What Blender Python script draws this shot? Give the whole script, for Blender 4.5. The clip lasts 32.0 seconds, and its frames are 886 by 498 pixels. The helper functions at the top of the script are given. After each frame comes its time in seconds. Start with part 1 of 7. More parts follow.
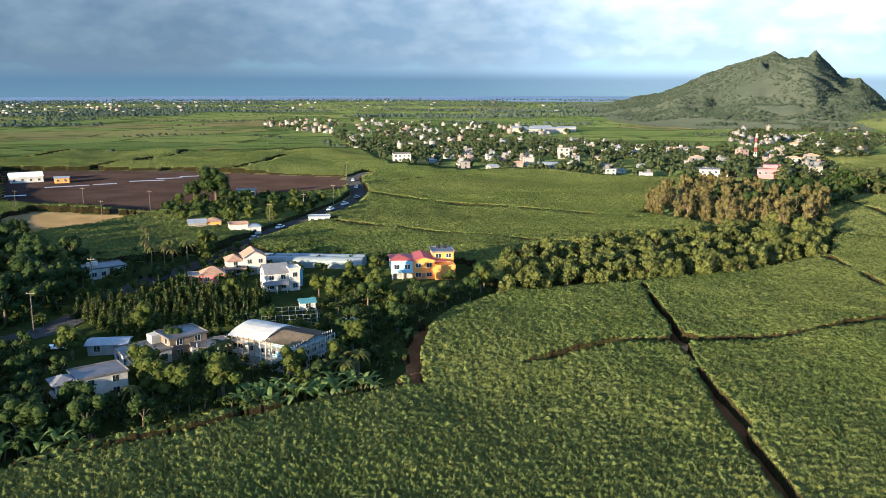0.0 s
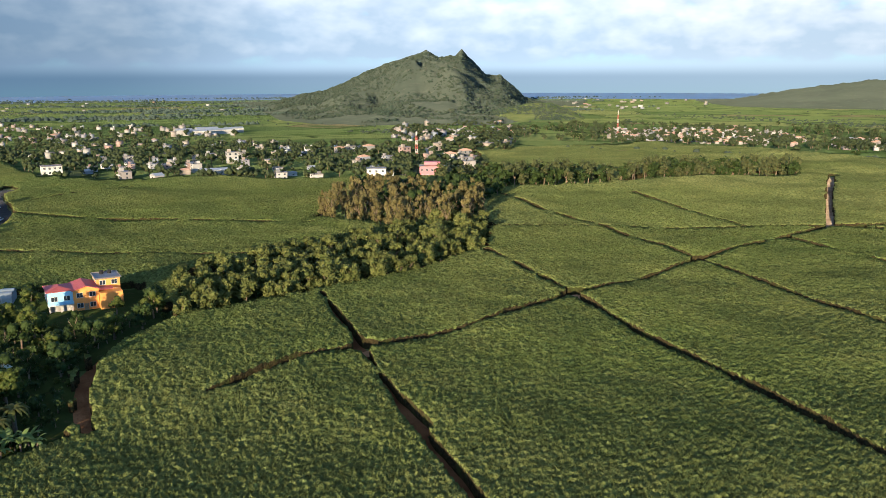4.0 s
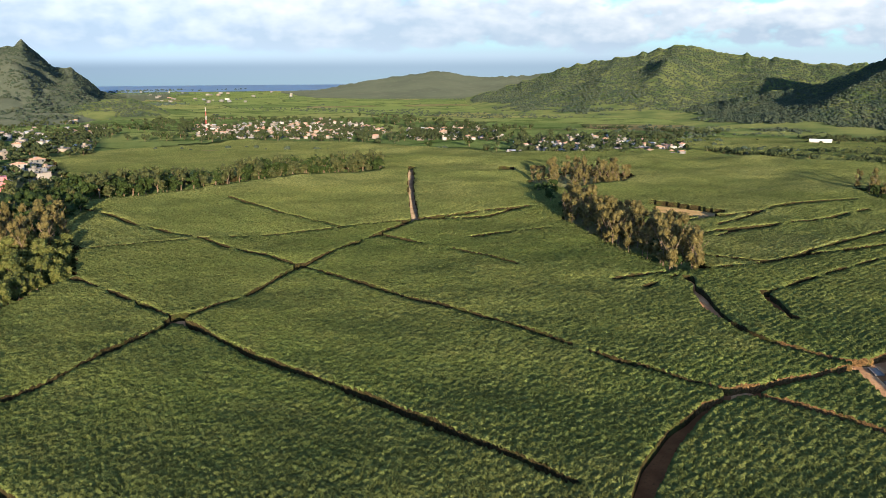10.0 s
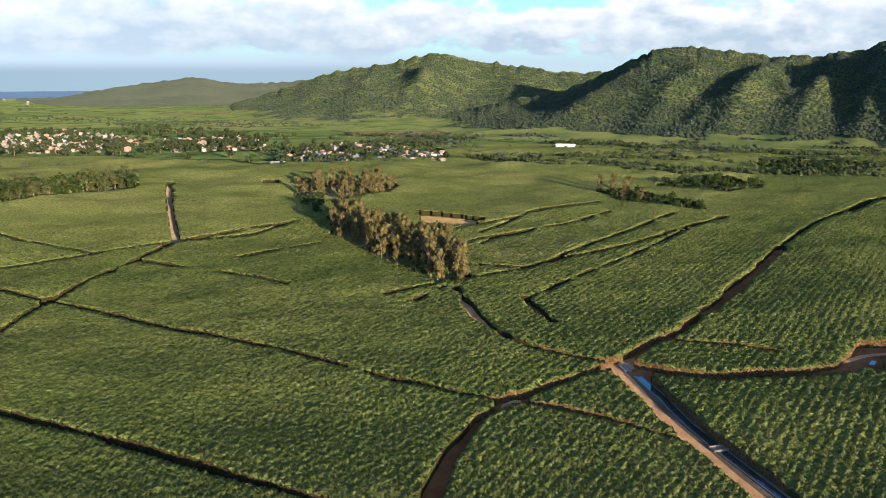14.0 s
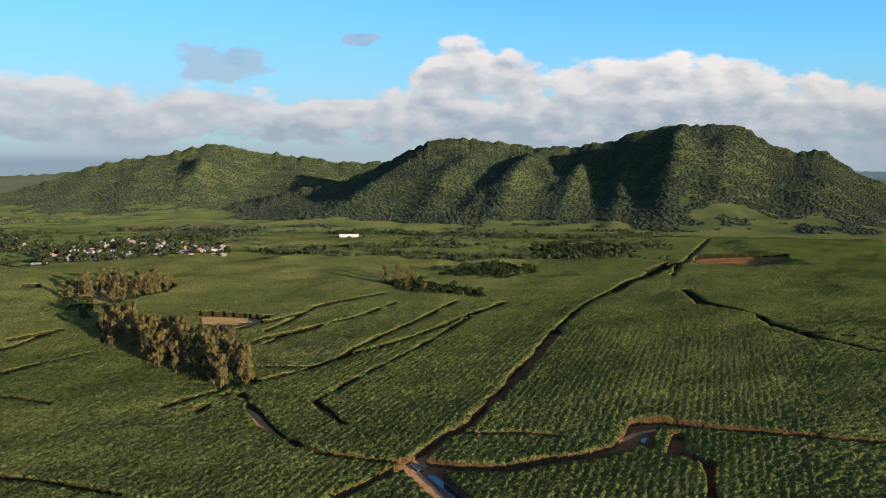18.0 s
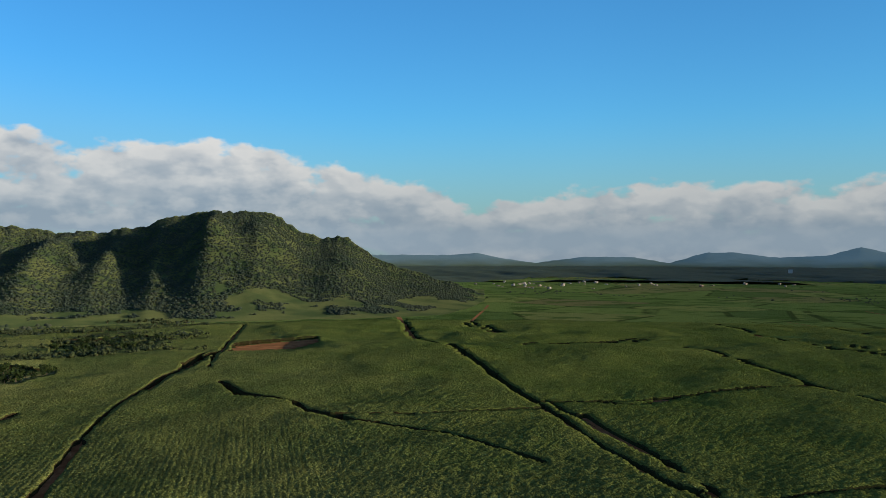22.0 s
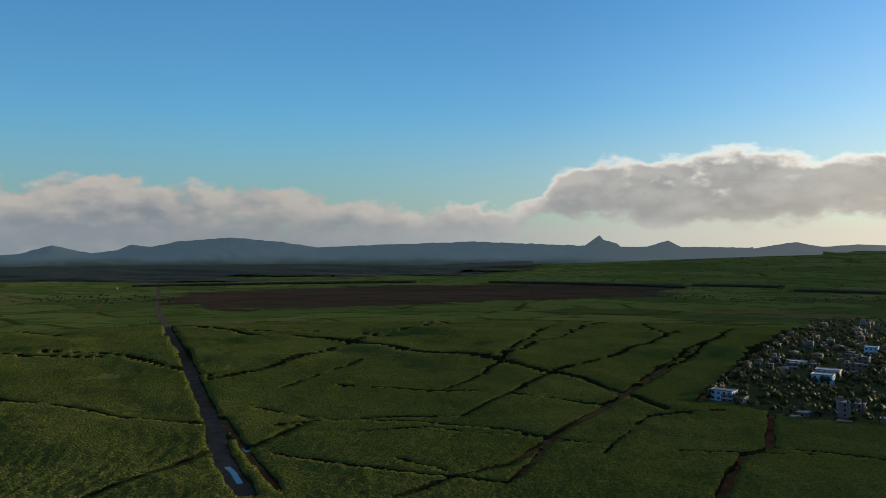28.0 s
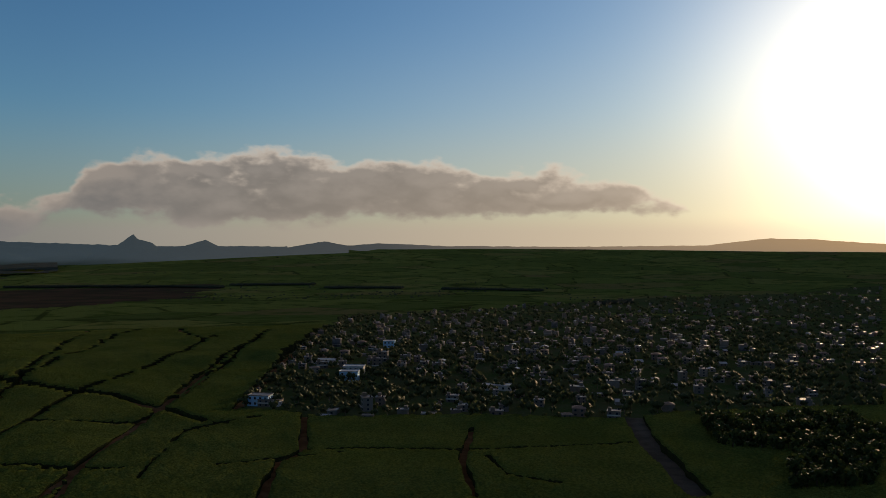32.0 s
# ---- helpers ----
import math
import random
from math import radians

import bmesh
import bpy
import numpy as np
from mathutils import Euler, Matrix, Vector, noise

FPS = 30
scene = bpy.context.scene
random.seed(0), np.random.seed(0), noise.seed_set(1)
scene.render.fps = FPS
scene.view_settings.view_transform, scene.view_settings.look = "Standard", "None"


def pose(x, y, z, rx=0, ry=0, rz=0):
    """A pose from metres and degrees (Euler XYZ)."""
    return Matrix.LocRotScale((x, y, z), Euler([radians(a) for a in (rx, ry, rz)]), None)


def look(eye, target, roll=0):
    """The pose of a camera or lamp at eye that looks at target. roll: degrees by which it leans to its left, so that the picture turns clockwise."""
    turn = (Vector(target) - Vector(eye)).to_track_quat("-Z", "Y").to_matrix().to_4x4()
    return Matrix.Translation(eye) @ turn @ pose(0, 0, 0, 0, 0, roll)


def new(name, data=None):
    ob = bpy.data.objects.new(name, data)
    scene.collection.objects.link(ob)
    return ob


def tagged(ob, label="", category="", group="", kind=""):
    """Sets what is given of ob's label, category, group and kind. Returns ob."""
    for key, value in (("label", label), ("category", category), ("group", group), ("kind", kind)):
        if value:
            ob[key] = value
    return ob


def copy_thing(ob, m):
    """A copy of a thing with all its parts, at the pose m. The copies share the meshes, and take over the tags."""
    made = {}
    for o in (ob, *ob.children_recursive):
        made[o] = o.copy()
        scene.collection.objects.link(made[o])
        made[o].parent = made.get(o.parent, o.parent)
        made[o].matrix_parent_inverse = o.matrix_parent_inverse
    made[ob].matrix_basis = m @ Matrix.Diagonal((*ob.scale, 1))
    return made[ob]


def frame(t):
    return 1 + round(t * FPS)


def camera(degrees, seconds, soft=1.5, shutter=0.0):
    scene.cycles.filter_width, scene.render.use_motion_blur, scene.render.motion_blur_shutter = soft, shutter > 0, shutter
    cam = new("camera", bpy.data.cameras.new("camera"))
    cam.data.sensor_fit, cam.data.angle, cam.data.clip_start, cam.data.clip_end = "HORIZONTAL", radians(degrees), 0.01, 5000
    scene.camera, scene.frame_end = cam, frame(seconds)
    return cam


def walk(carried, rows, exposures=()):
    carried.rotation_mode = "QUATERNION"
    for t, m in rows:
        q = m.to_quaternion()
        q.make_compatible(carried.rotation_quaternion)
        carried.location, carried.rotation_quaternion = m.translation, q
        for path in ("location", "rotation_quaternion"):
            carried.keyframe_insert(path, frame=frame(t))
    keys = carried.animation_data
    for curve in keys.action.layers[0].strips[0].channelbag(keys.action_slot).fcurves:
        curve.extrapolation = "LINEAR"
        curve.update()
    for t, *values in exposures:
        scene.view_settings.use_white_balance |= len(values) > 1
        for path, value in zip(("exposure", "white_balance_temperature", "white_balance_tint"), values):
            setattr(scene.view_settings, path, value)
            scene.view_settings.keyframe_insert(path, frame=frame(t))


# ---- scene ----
import collections
import itertools

cam = camera(54.93, 32.0, soft=0.6)
PATH = [
    (0.0, (-4.76, -7.17, 53.35), (-4.63, 90.81, 33.38), 0.11),
    (0.5, (-4.81, -6.97, 54.00), (-2.69, 90.99, 34.01), 0.06),
    (1.0, (-4.42, -6.81, 54.26), (1.88, 91.00, 34.45), -0.13),
    (1.5, (-4.00, -6.05, 54.23), (8.31, 91.19, 34.43), -0.08),
    (2.0, (-4.25, -5.52, 54.87), (13.65, 90.81, 34.90), -0.13),
    (2.5, (-4.22, -5.82, 55.45), (17.67, 89.67, 35.37), -0.05),
    (3.0, (-4.09, -5.89, 55.91), (22.17, 88.48, 35.81), -0.19),
    (3.5, (-3.94, -5.70, 56.30), (27.60, 87.02, 36.10), -0.24),
    (5.5, (-3.10, -3.80, 58.20), (45.58, 81.08, 37.55), -0.05),
    (6.0, (-2.95, -3.41, 58.73), (49.43, 79.21, 37.98), -0.11),
    (6.5, (-2.82, -3.09, 59.21), (53.10, 77.15, 38.39), -0.10),
    (7.0, (-2.65, -2.65, 60.02), (56.60, 75.13, 39.03), -0.10),
    (7.5, (-2.67, -2.47, 60.27), (59.58, 72.94, 39.31), -0.11),
    (8.0, (-2.28, -1.87, 60.68), (62.40, 71.45, 39.68), -0.03),
    (8.5, (-1.97, -1.68, 61.13), (64.88, 69.61, 39.98), -0.12),
    (9.0, (-1.73, -1.61, 61.46), (67.21, 67.63, 40.22), -0.12),
    (9.5, (-1.14, -1.37, 61.76), (69.91, 65.69, 40.44), -0.23),
    (10.0, (-1.01, -1.05, 62.37), (72.44, 63.32, 40.92), -0.14),
    (10.5, (-0.77, -0.93, 62.78), (74.81, 60.94, 41.33), -0.11),
    (11.0, (-0.51, -0.78, 63.43), (77.30, 58.24, 41.94), 0.02),
    (11.5, (-0.28, -0.38, 63.71), (79.77, 55.59, 42.23), 0.09),
    (12.0, (-0.09, -0.33, 64.09), (81.57, 53.25, 42.61), 0.16),
    (12.5, (0.12, -0.19, 64.52), (83.50, 50.69, 43.07), 0.16),
    (13.0, (0.00, 0.00, 65.00), (85.12, 47.98, 43.71), 0.29),
    (13.5, (0.47, 0.13, 65.22), (87.25, 45.15, 44.21), 0.24),
    (14.0, (0.83, 0.21, 65.59), (89.13, 42.28, 44.79), 0.20),
    (14.5, (1.08, 0.33, 65.93), (91.00, 39.19, 45.84), 0.16),
    (16.5, (2.21, 0.71, 67.41), (96.93, 29.21, 52.69), 0.06),
    (17.0, (2.55, 0.72, 67.72), (98.22, 26.59, 54.37), 0.08),
    (17.5, (2.91, 0.65, 68.23), (99.44, 23.79, 56.13), 0.07),
    (18.0, (2.93, 0.49, 68.64), (100.52, 19.55, 57.93), -0.07),
    (18.5, (3.38, 0.55, 69.11), (101.97, 14.33, 59.70), -0.06),
    (19.0, (3.44, 0.58, 69.58), (102.71, 9.56, 61.46), -0.14),
    (19.5, (3.85, 0.38, 69.90), (103.51, 5.14, 63.05), -0.14),
    (20.0, (4.82, 0.64, 70.01), (104.66, 1.42, 64.43), -0.16),
    (20.5, (6.08, 0.29, 69.96), (105.90, -3.89, 65.72), -0.18),
    (21.0, (7.56, 0.16, 70.24), (106.69, -12.67, 67.27), -0.11),
    (21.5, (8.71, -0.65, 70.75), (106.01, -23.65, 68.99), -0.07),
    (22.0, (10.17, -0.97, 70.96), (104.48, -34.20, 70.05), -0.07),
    (22.5, (11.21, -1.48, 71.28), (102.72, -41.78, 70.32), -0.07),
    (23.0, (11.71, -1.24, 71.60), (100.47, -47.30, 70.62), -0.02),
    (23.5, (12.81, -1.63, 71.78), (98.65, -52.91, 70.81), 0.03),
    (24.0, (13.44, -1.92, 72.29), (96.33, -57.86, 71.22), 0.05),
    (24.5, (14.12, -2.76, 72.67), (93.25, -63.89, 71.58), 0.03),
    (26.5, (14.59, -3.22, 74.52), (70.26, -86.29, 73.38), -0.15),
    (27.0, (15.27, -4.54, 74.98), (63.61, -92.07, 73.75), -0.11),
    (27.5, (15.53, -5.72, 75.37), (56.60, -96.89, 74.10), -0.06),
    (28.0, (15.98, -6.67, 75.61), (49.85, -100.75, 74.32), -0.00),
    (28.5, (16.11, -7.18, 75.96), (43.00, -103.49, 74.64), 0.06),
    (29.0, (16.20, -8.29, 76.33), (36.15, -106.27, 74.95), 0.06),
    (29.5, (16.06, -8.66, 76.96), (29.37, -107.76, 75.53), 0.17),
    (30.0, (15.49, -9.58, 77.61), (22.22, -109.34, 76.15), -0.05),
    (30.5, (15.42, -10.58, 78.31), (15.82, -110.57, 76.80), -0.10),
    (31.0, (15.89, -10.93, 78.90), (9.92, -110.74, 77.39), -0.00),
    (31.5, (16.08, -11.11, 79.58), (3.83, -110.34, 78.08), 0.05),
    (32.0, (15.83, -10.97, 80.12), (-2.49, -109.27, 78.70), 0.13),
]
EXPOSURES = [(0.0, 1.6, 6100, 4), (3.0, 1.30, 6150, 6), (6.0, 1.2, 6200, 8), (14.0, 1.25, 6300, 8), (17.0, 0.8, 6500, 10), (19.0, 0.48, 6400, 8), (21.0, 0.28, 6200, 4),
             (24.0, 0.33, 6250, 5), (27.0, 0.2, 6800, 8), (30.0, -0.27, 7400, 13), (32.0, -0.75, 7900, 16)]
walk(cam, [(t, look(eye, target, roll)) for t, eye, target, roll in PATH], EXPOSURES)

# ---- sun and sky ----
SUN_AZ, SUN_EL = 220.0, 8.0
sun_dir = Vector((math.sin(radians(SUN_AZ)) * math.cos(radians(SUN_EL)),
                  math.cos(radians(SUN_AZ)) * math.cos(radians(SUN_EL)), math.sin(radians(SUN_EL))))
sun = new("sun", bpy.data.lights.new("sun", "SUN"))
sun.data.energy, sun.data.angle, sun.data.color = 5.0, radians(0.6), (1.0, 0.78, 0.52)
sun.matrix_world = look(sun_dir * 1000, (0, 0, 0))


class Nodes:
    """Short hand for node trees."""

    def __init__(self, tree):
        self.tree = tree

    def add(self, kind):
        return self.tree.nodes.new(kind)

    def put(self, value, socket):
        if isinstance(value, bpy.types.NodeSocket):
            self.tree.links.new(value, socket)
        elif value is not None:
            if socket.type == "RGBA" and len(value) == 3:
                value = (*value, 1.0)
            socket.default_value = value

    def math(self, op, a, b=None, c=None, clamp=False):
        n = self.add("ShaderNodeMath")
        n.operation, n.use_clamp = op, clamp
        for i, v in enumerate((a, b, c)):
            self.put(v, n.inputs[i])
        return n.outputs[0]

    def mix(self, f, a, b, blend="MIX"):
        n = self.add("ShaderNodeMix")
        n.data_type, n.blend_type = "RGBA", blend
        self.put(f, n.inputs[0]), self.put(a, n.inputs[6]), self.put(b, n.inputs[7])
        return n.outputs[2]

    def noise(self, vec, scale, detail=3.0, rough=0.55, out=0):
        n = self.add("ShaderNodeTexNoise")
        self.put(vec, n.inputs["Vector"])
        n.inputs["Scale"].default_value, n.inputs["Detail"].default_value, n.inputs["Roughness"].default_value = scale, detail, rough
        return n.outputs[out]

    def ramp(self, f, stops, mode="LINEAR"):
        n = self.add("ShaderNodeValToRGB")
        n.color_ramp.interpolation = mode
        el = n.color_ramp.elements
        while len(el) > 1:
            el.remove(el[-1])
        for i, (p, c) in enumerate(stops):
            e = el[0] if i == 0 else el.new(p)
            e.position = p
            e.color = (*c, 1) if isinstance(c, tuple) else (c, c, c, 1)
        self.put(f, n.inputs[0])
        return n.outputs[0]

    def step(self, f, lo, hi):
        n = self.add("ShaderNodeMapRange")
        n.interpolation_type = "SMOOTHSTEP"
        self.put(f, n.inputs[0]), self.put(lo, n.inputs[1]), self.put(hi, n.inputs[2])
        return n.outputs[0]

    def vec(self, x, y, z):
        n = self.add("ShaderNodeCombineXYZ")
        for i, v in enumerate((x, y, z)):
            self.put(v, n.inputs[i])
        return n.outputs[0]


world = bpy.data.worlds.new("sky")
scene.world = world
world.use_nodes = True
world.node_tree.nodes.clear()
W = Nodes(world.node_tree)
sky = W.add("ShaderNodeTexSky")
sky.sky_type, sky.sun_disc = "NISHITA", False
sky.sun_elevation, sky.sun_rotation = radians(SUN_EL), radians(SUN_AZ)
sky.altitude, sky.air_density, sky.dust_density, sky.ozone_density = 100.0, 1.0, 0.3, 4.0
geo_dir = W.add("ShaderNodeTexCoord").outputs["Generated"]
sep = W.add("ShaderNodeSeparateXYZ")
W.put(geo_dir, sep.inputs[0])
elev = W.math("MULTIPLY", W.math("ARCSINE", sep.outputs[2]), 57.2958)
azim = W.math("MULTIPLY", W.math("ARCTAN2", sep.outputs[0], sep.outputs[1]), 57.2958)
az01 = W.math("DIVIDE", W.math("FLOORED_MODULO", W.math("ADD", azim, 60.0), 360.0), 360.0)
azim = W.math("SUBTRACT", W.math("MULTIPLY", az01, 360.0), 60.0)


def at(az):
    return (az + 60.0) / 360.0


# upper and lower limit of the cloud layer (degrees) and how closed it is, round the compass
TOPS = [(-60, 10), (-5, 10), (20, 6.8), (40, 6.0), (56, 5.0), (62, 4.5), (69, 4.2), (76.5, 4.6), (78.3, 7.3), (80.5, 7.6), (83, 6.6), (86, 5.9), (90, 6.1), (95.4, 6.8), (100.7, 5.4), (105, 4.2), (109, 3.6), (111.2, 2.0),
        (113.5, 2.4), (118, 3.4), (129, 3.9), (133, 3.2), (141, 3.9), (146, 3.2), (153, 2.5), (162, 2.1), (165.5, 2.2), (168.0, 4.4), (170, 5.2), (176, 5.2), (184, 5.0), (190, 4.7), (197, 4.4), (203, 4.0), (206, 2.4), (208, 0.8), (290, 8)]
LOWS = [(-60, 0.4), (60, 0.6), (106, 1.0), (113, 0.0), (160, 0.0), (164, 0.2), (168, 1.5), (172, 1.0), (190, 1.4), (203, 1.6), (290, 1.0)]
cloud_top = W.ramp(az01, [(at(a), v / 20.0) for a, v in TOPS[:28]], "EASE")
cloud_top_b = W.ramp(az01, [(at(160), 0.0), (at(162), 2.1 / 20)] + [(at(a), v / 20.0) for a, v in TOPS[26:]], "EASE")
cloud_top = W.mix(W.step(az01, at(161.9), at(162.1)), cloud_top, cloud_top_b)
cloud_low = W.ramp(az01, [(at(a), v / 20.0) for a, v in LOWS], "EASE")
cloud_cov = W.ramp(az01, [(at(-60), 0.78), (at(0), 0.78), (at(20), 0.62), (at(60), 0.50), (at(76), 0.55), (at(90), 0.66), (at(112), 0.62), (at(150), 0.64), (at(161), 0.57), (at(166), 0.42), (at(169), 0.6), (at(173), 0.74), (at(200), 0.68), (at(210), 0.4)])


def clamp(v, lo, hi):
    return W.math("MINIMUM", W.math("MAXIMUM", v, lo), hi)


base_drop = W.ramp(az01, [(at(-60), 0.0), (at(70), 0.0), (at(110), 0.10), (at(160), 0.10), (at(166), 0.0)])
lumpy = W.ramp(az01, [(at(-60), 0.5), (at(45), 0.75), (at(66), 1.75), (at(160), 1.5), (at(172), 1.25), (at(210), 1.25)])


def cloud_field(turn, lift):
    e = W.math("ADD", elev, lift)
    a = W.math("ADD", azim, turn)
    big = W.noise(W.vec(W.math("MULTIPLY", a, 0.17), W.math("MULTIPLY", e, 0.36), 3.1), 1.0, 5.0, 0.5)
    small = W.noise(W.vec(W.math("MULTIPLY", a, 0.55), W.math("MULTIPLY", e, 0.95), 8.7), 1.0, 5.0, 0.48)
    n = W.math("SUBTRACT", W.math("ADD", W.math("MULTIPLY", big, 1.5), W.math("MULTIPLY", W.math("SUBTRACT", small, 0.5), lumpy)), 0.75)
    e20 = W.math("DIVIDE", e, 20.0)
    up = clamp(W.math("MULTIPLY", W.math("SUBTRACT", cloud_top, e20), 12.0), -1.5, 0.5)
    low = clamp(W.math("MULTIPLY", W.math("ADD", W.math("SUBTRACT", e20, cloud_low), base_drop), 12.0), -1.5, 0.5)
    cover = W.math("SUBTRACT", W.math("ADD", W.math("MINIMUM", up, low), cloud_cov), 0.55)
    return W.math("ADD", n, cover), n, e


def puff(n, e, a0, e0, wa, we):
    d = W.math("ADD", W.math("POWER", W.math("DIVIDE", W.math("SUBTRACT", azim, a0), wa), 2.0), W.math("POWER", W.math("DIVIDE", W.math("SUBTRACT", e, e0), we), 2.0))
    return W.math("ADD", n, W.math("MAXIMUM", W.math("SUBTRACT", 0.5, d), -1.5))


dens, field_n, field_e = cloud_field(0.0, 0.0)
above, _, _ = cloud_field(0.7, 0.6)
alpha = W.step(dens, -0.06, 0.34)
slope_lit = W.step(W.math("SUBTRACT", dens, above), -0.25, 0.45)
height = W.step(W.math("DIVIDE", W.math("SUBTRACT", W.math("DIVIDE", elev, 20.0), cloud_low), W.math("MAXIMUM", W.math("SUBTRACT", cloud_top, cloud_low), 0.02)), 0.05, 0.75)
lumps = W.noise(W.vec(W.math("MULTIPLY", azim, 0.42), W.math("MULTIPLY", elev, 0.8), 21.3), 1.0, 3.0, 0.45)
lit = clamp(W.math("ADD", W.math("ADD", W.math("MULTIPLY", slope_lit, 0.45), W.math("MULTIPLY", height, 0.5)), W.math("MULTIPLY", W.math("SUBTRACT", lumps, 0.5), 1.5)), 0.0, 1.0)
thick = W.step(dens, 0.1, 0.9)
dark_puff = W.step(W.math("MAXIMUM", puff(field_n, field_e, 64.6, 6.0, 4.4, 1.7), W.math("SUBTRACT", puff(field_n, field_e, 73.5, 7.6, 2.4, 0.7), 0.15)), 0.0, 0.3)
sun_dot = W.add("ShaderNodeVectorMath")
sun_dot.operation = "DOT_PRODUCT"
W.put(geo_dir, sun_dot.inputs[0])
sun_dot.inputs[1].default_value = sun_dir
toward = W.math("MAXIMUM", sun_dot.outputs["Value"], 0.0)
aureole = W.math("ADD", W.math("MULTIPLY", W.math("POWER", toward, 500.0), 0.8), W.math("ADD", W.math("MULTIPLY", W.math("POWER", toward, 70.0), 0.105), W.math("MULTIPLY", W.math("POWER", toward, 9.0), 0.009)))
wide = W.math("POWER", toward, 7.0)
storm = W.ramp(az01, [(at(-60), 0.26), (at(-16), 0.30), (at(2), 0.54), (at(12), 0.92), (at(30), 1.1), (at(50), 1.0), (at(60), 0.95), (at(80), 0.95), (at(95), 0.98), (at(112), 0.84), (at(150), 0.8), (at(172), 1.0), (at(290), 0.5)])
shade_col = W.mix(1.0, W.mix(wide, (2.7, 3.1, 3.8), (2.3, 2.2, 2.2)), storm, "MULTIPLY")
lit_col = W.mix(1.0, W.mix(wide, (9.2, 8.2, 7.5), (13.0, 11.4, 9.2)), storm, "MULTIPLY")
front_col = W.mix(W.math("MULTIPLY", lit, W.math("SUBTRACT", 1.0, W.math("MULTIPLY", thick, 0.15))), shade_col, lit_col)
rim = W.math("MULTIPLY", W.math("SUBTRACT", 1.0, W.step(dens, 0.08, 0.55)), W.math("ADD", W.math("MULTIPLY", height, 0.85), 0.15))
back_col = W.mix(W.math("SUBTRACT", 1.0, rim), (13.0, 12.6, 12.0), W.mix(W.math("MULTIPLY", lit, 0.6), (1.2, 1.35, 1.65), (5.8, 5.9, 6.1)))
facing = W.ramp(az01, [(at(-60), 0.0), (at(156), 0.0), (at(176), 1.0), (at(240), 1.0), (at(290), 0.0)])
cloud_col = W.mix(facing, front_col, back_col)
clear_sky = W.mix(1.0, sky.outputs[0], (2.0, 3.28, 3.95), "MULTIPLY")
clear_sky = W.mix(1.0, clear_sky, W.ramp(az01, [(at(-60), (0.6, 0.6, 0.6)), (at(85), (0.6, 0.6, 0.6)), (at(118), (0.76, 0.72, 0.69)), (at(146), (0.70, 0.67, 0.64)), (at(166), (0.56, 0.55, 0.55)), (at(215), (0.60, 0.60, 0.60))]), "MULTIPLY")
overhead = W.step(elev, 20.0, 40.0)
clear_sky = W.mix(W.math("MULTIPLY", overhead, 0.6), clear_sky, (2.4, 2.4, 2.45))
sun_haze = W.math("MULTIPLY", W.math("POWER", toward, 5.0), W.math("MULTIPLY", W.step(W.math("ABSOLUTE", elev), 16.0, 0.0), 0.6))
clear_sky = W.mix(sun_haze, clear_sky, (11.5, 10.0, 8.0))
with_puff = W.mix(W.math("MULTIPLY", dark_puff, 0.62), clear_sky, W.mix(lit, (1.5, 1.9, 2.4), (3.8, 4.0, 4.3)))
with_clouds = W.mix(W.math("MULTIPLY", alpha, 0.95), with_puff, cloud_col)
haze = W.math("ADD", W.math("MULTIPLY", W.step(W.math("ABSOLUTE", elev), W.ramp(az01, [(at(-60), 14.0), (at(70), 14.0), (at(105), 9.0)]), 0.5), W.ramp(az01, [(at(-60), 0.62), (at(60), 0.62), (at(90), 0.5)])), W.math("MULTIPLY", W.step(W.math("ABSOLUTE", elev), 1.6, 0.2), 0.35))
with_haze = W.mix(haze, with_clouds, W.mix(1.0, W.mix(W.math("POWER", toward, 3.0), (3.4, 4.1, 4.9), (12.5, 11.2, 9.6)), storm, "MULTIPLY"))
north = W.ramp(az01, [(at(-60), (0.80, 1.0, 1.22)), (at(-8), (0.82, 1.0, 1.20)), (at(14), (0.94, 1.0, 1.06)), (at(40), (1.0, 1.0, 1.0))])
with_haze = W.mix(1.0, with_haze, north, "MULTIPLY")
sea_col = W.ramp(az01, [(at(-60), (0.50, 0.95, 1.6)), (at(0), (0.60, 1.10, 1.75)), (at(20), (1.3, 1.9, 2.6)), (at(45), (1.9, 2.6, 3.3))])
open_sea = W.math("MULTIPLY", W.step(elev, 0.5, -0.4), W.ramp(az01, [(at(-60), 1.0), (at(60), 1.0), (at(64), 0.0)]))
with_haze = W.mix(W.math("MULTIPLY", open_sea, 0.75), with_haze, sea_col)
glow = W.mix(aureole, (0, 0, 0), (250, 212, 158))
sky_sum = W.mix(1.0, with_haze, glow, "ADD")
bg = W.add("ShaderNodeBackground")
W.put(sky_sum, bg.inputs[0])
bg.inputs[1].default_value = 0.08
W.put(bg.outputs[0], W.add("ShaderNodeOutputWorld").inputs[0])


# ---- materials ----
def material(name, rough=0.8, spec=0.3, metal=0.0):
    m = bpy.data.materials.new(name)
    m.use_nodes = True
    N = Nodes(m.node_tree)
    b = m.node_tree.nodes["Principled BSDF"]
    b.inputs["Roughness"].default_value = rough
    b.inputs["Specular IOR Level"].default_value = spec
    b.inputs["Metallic"].default_value = metal
    if rough > 0.84:
        b.inputs["Diffuse Roughness"].default_value = 1.0
    return m, N, b


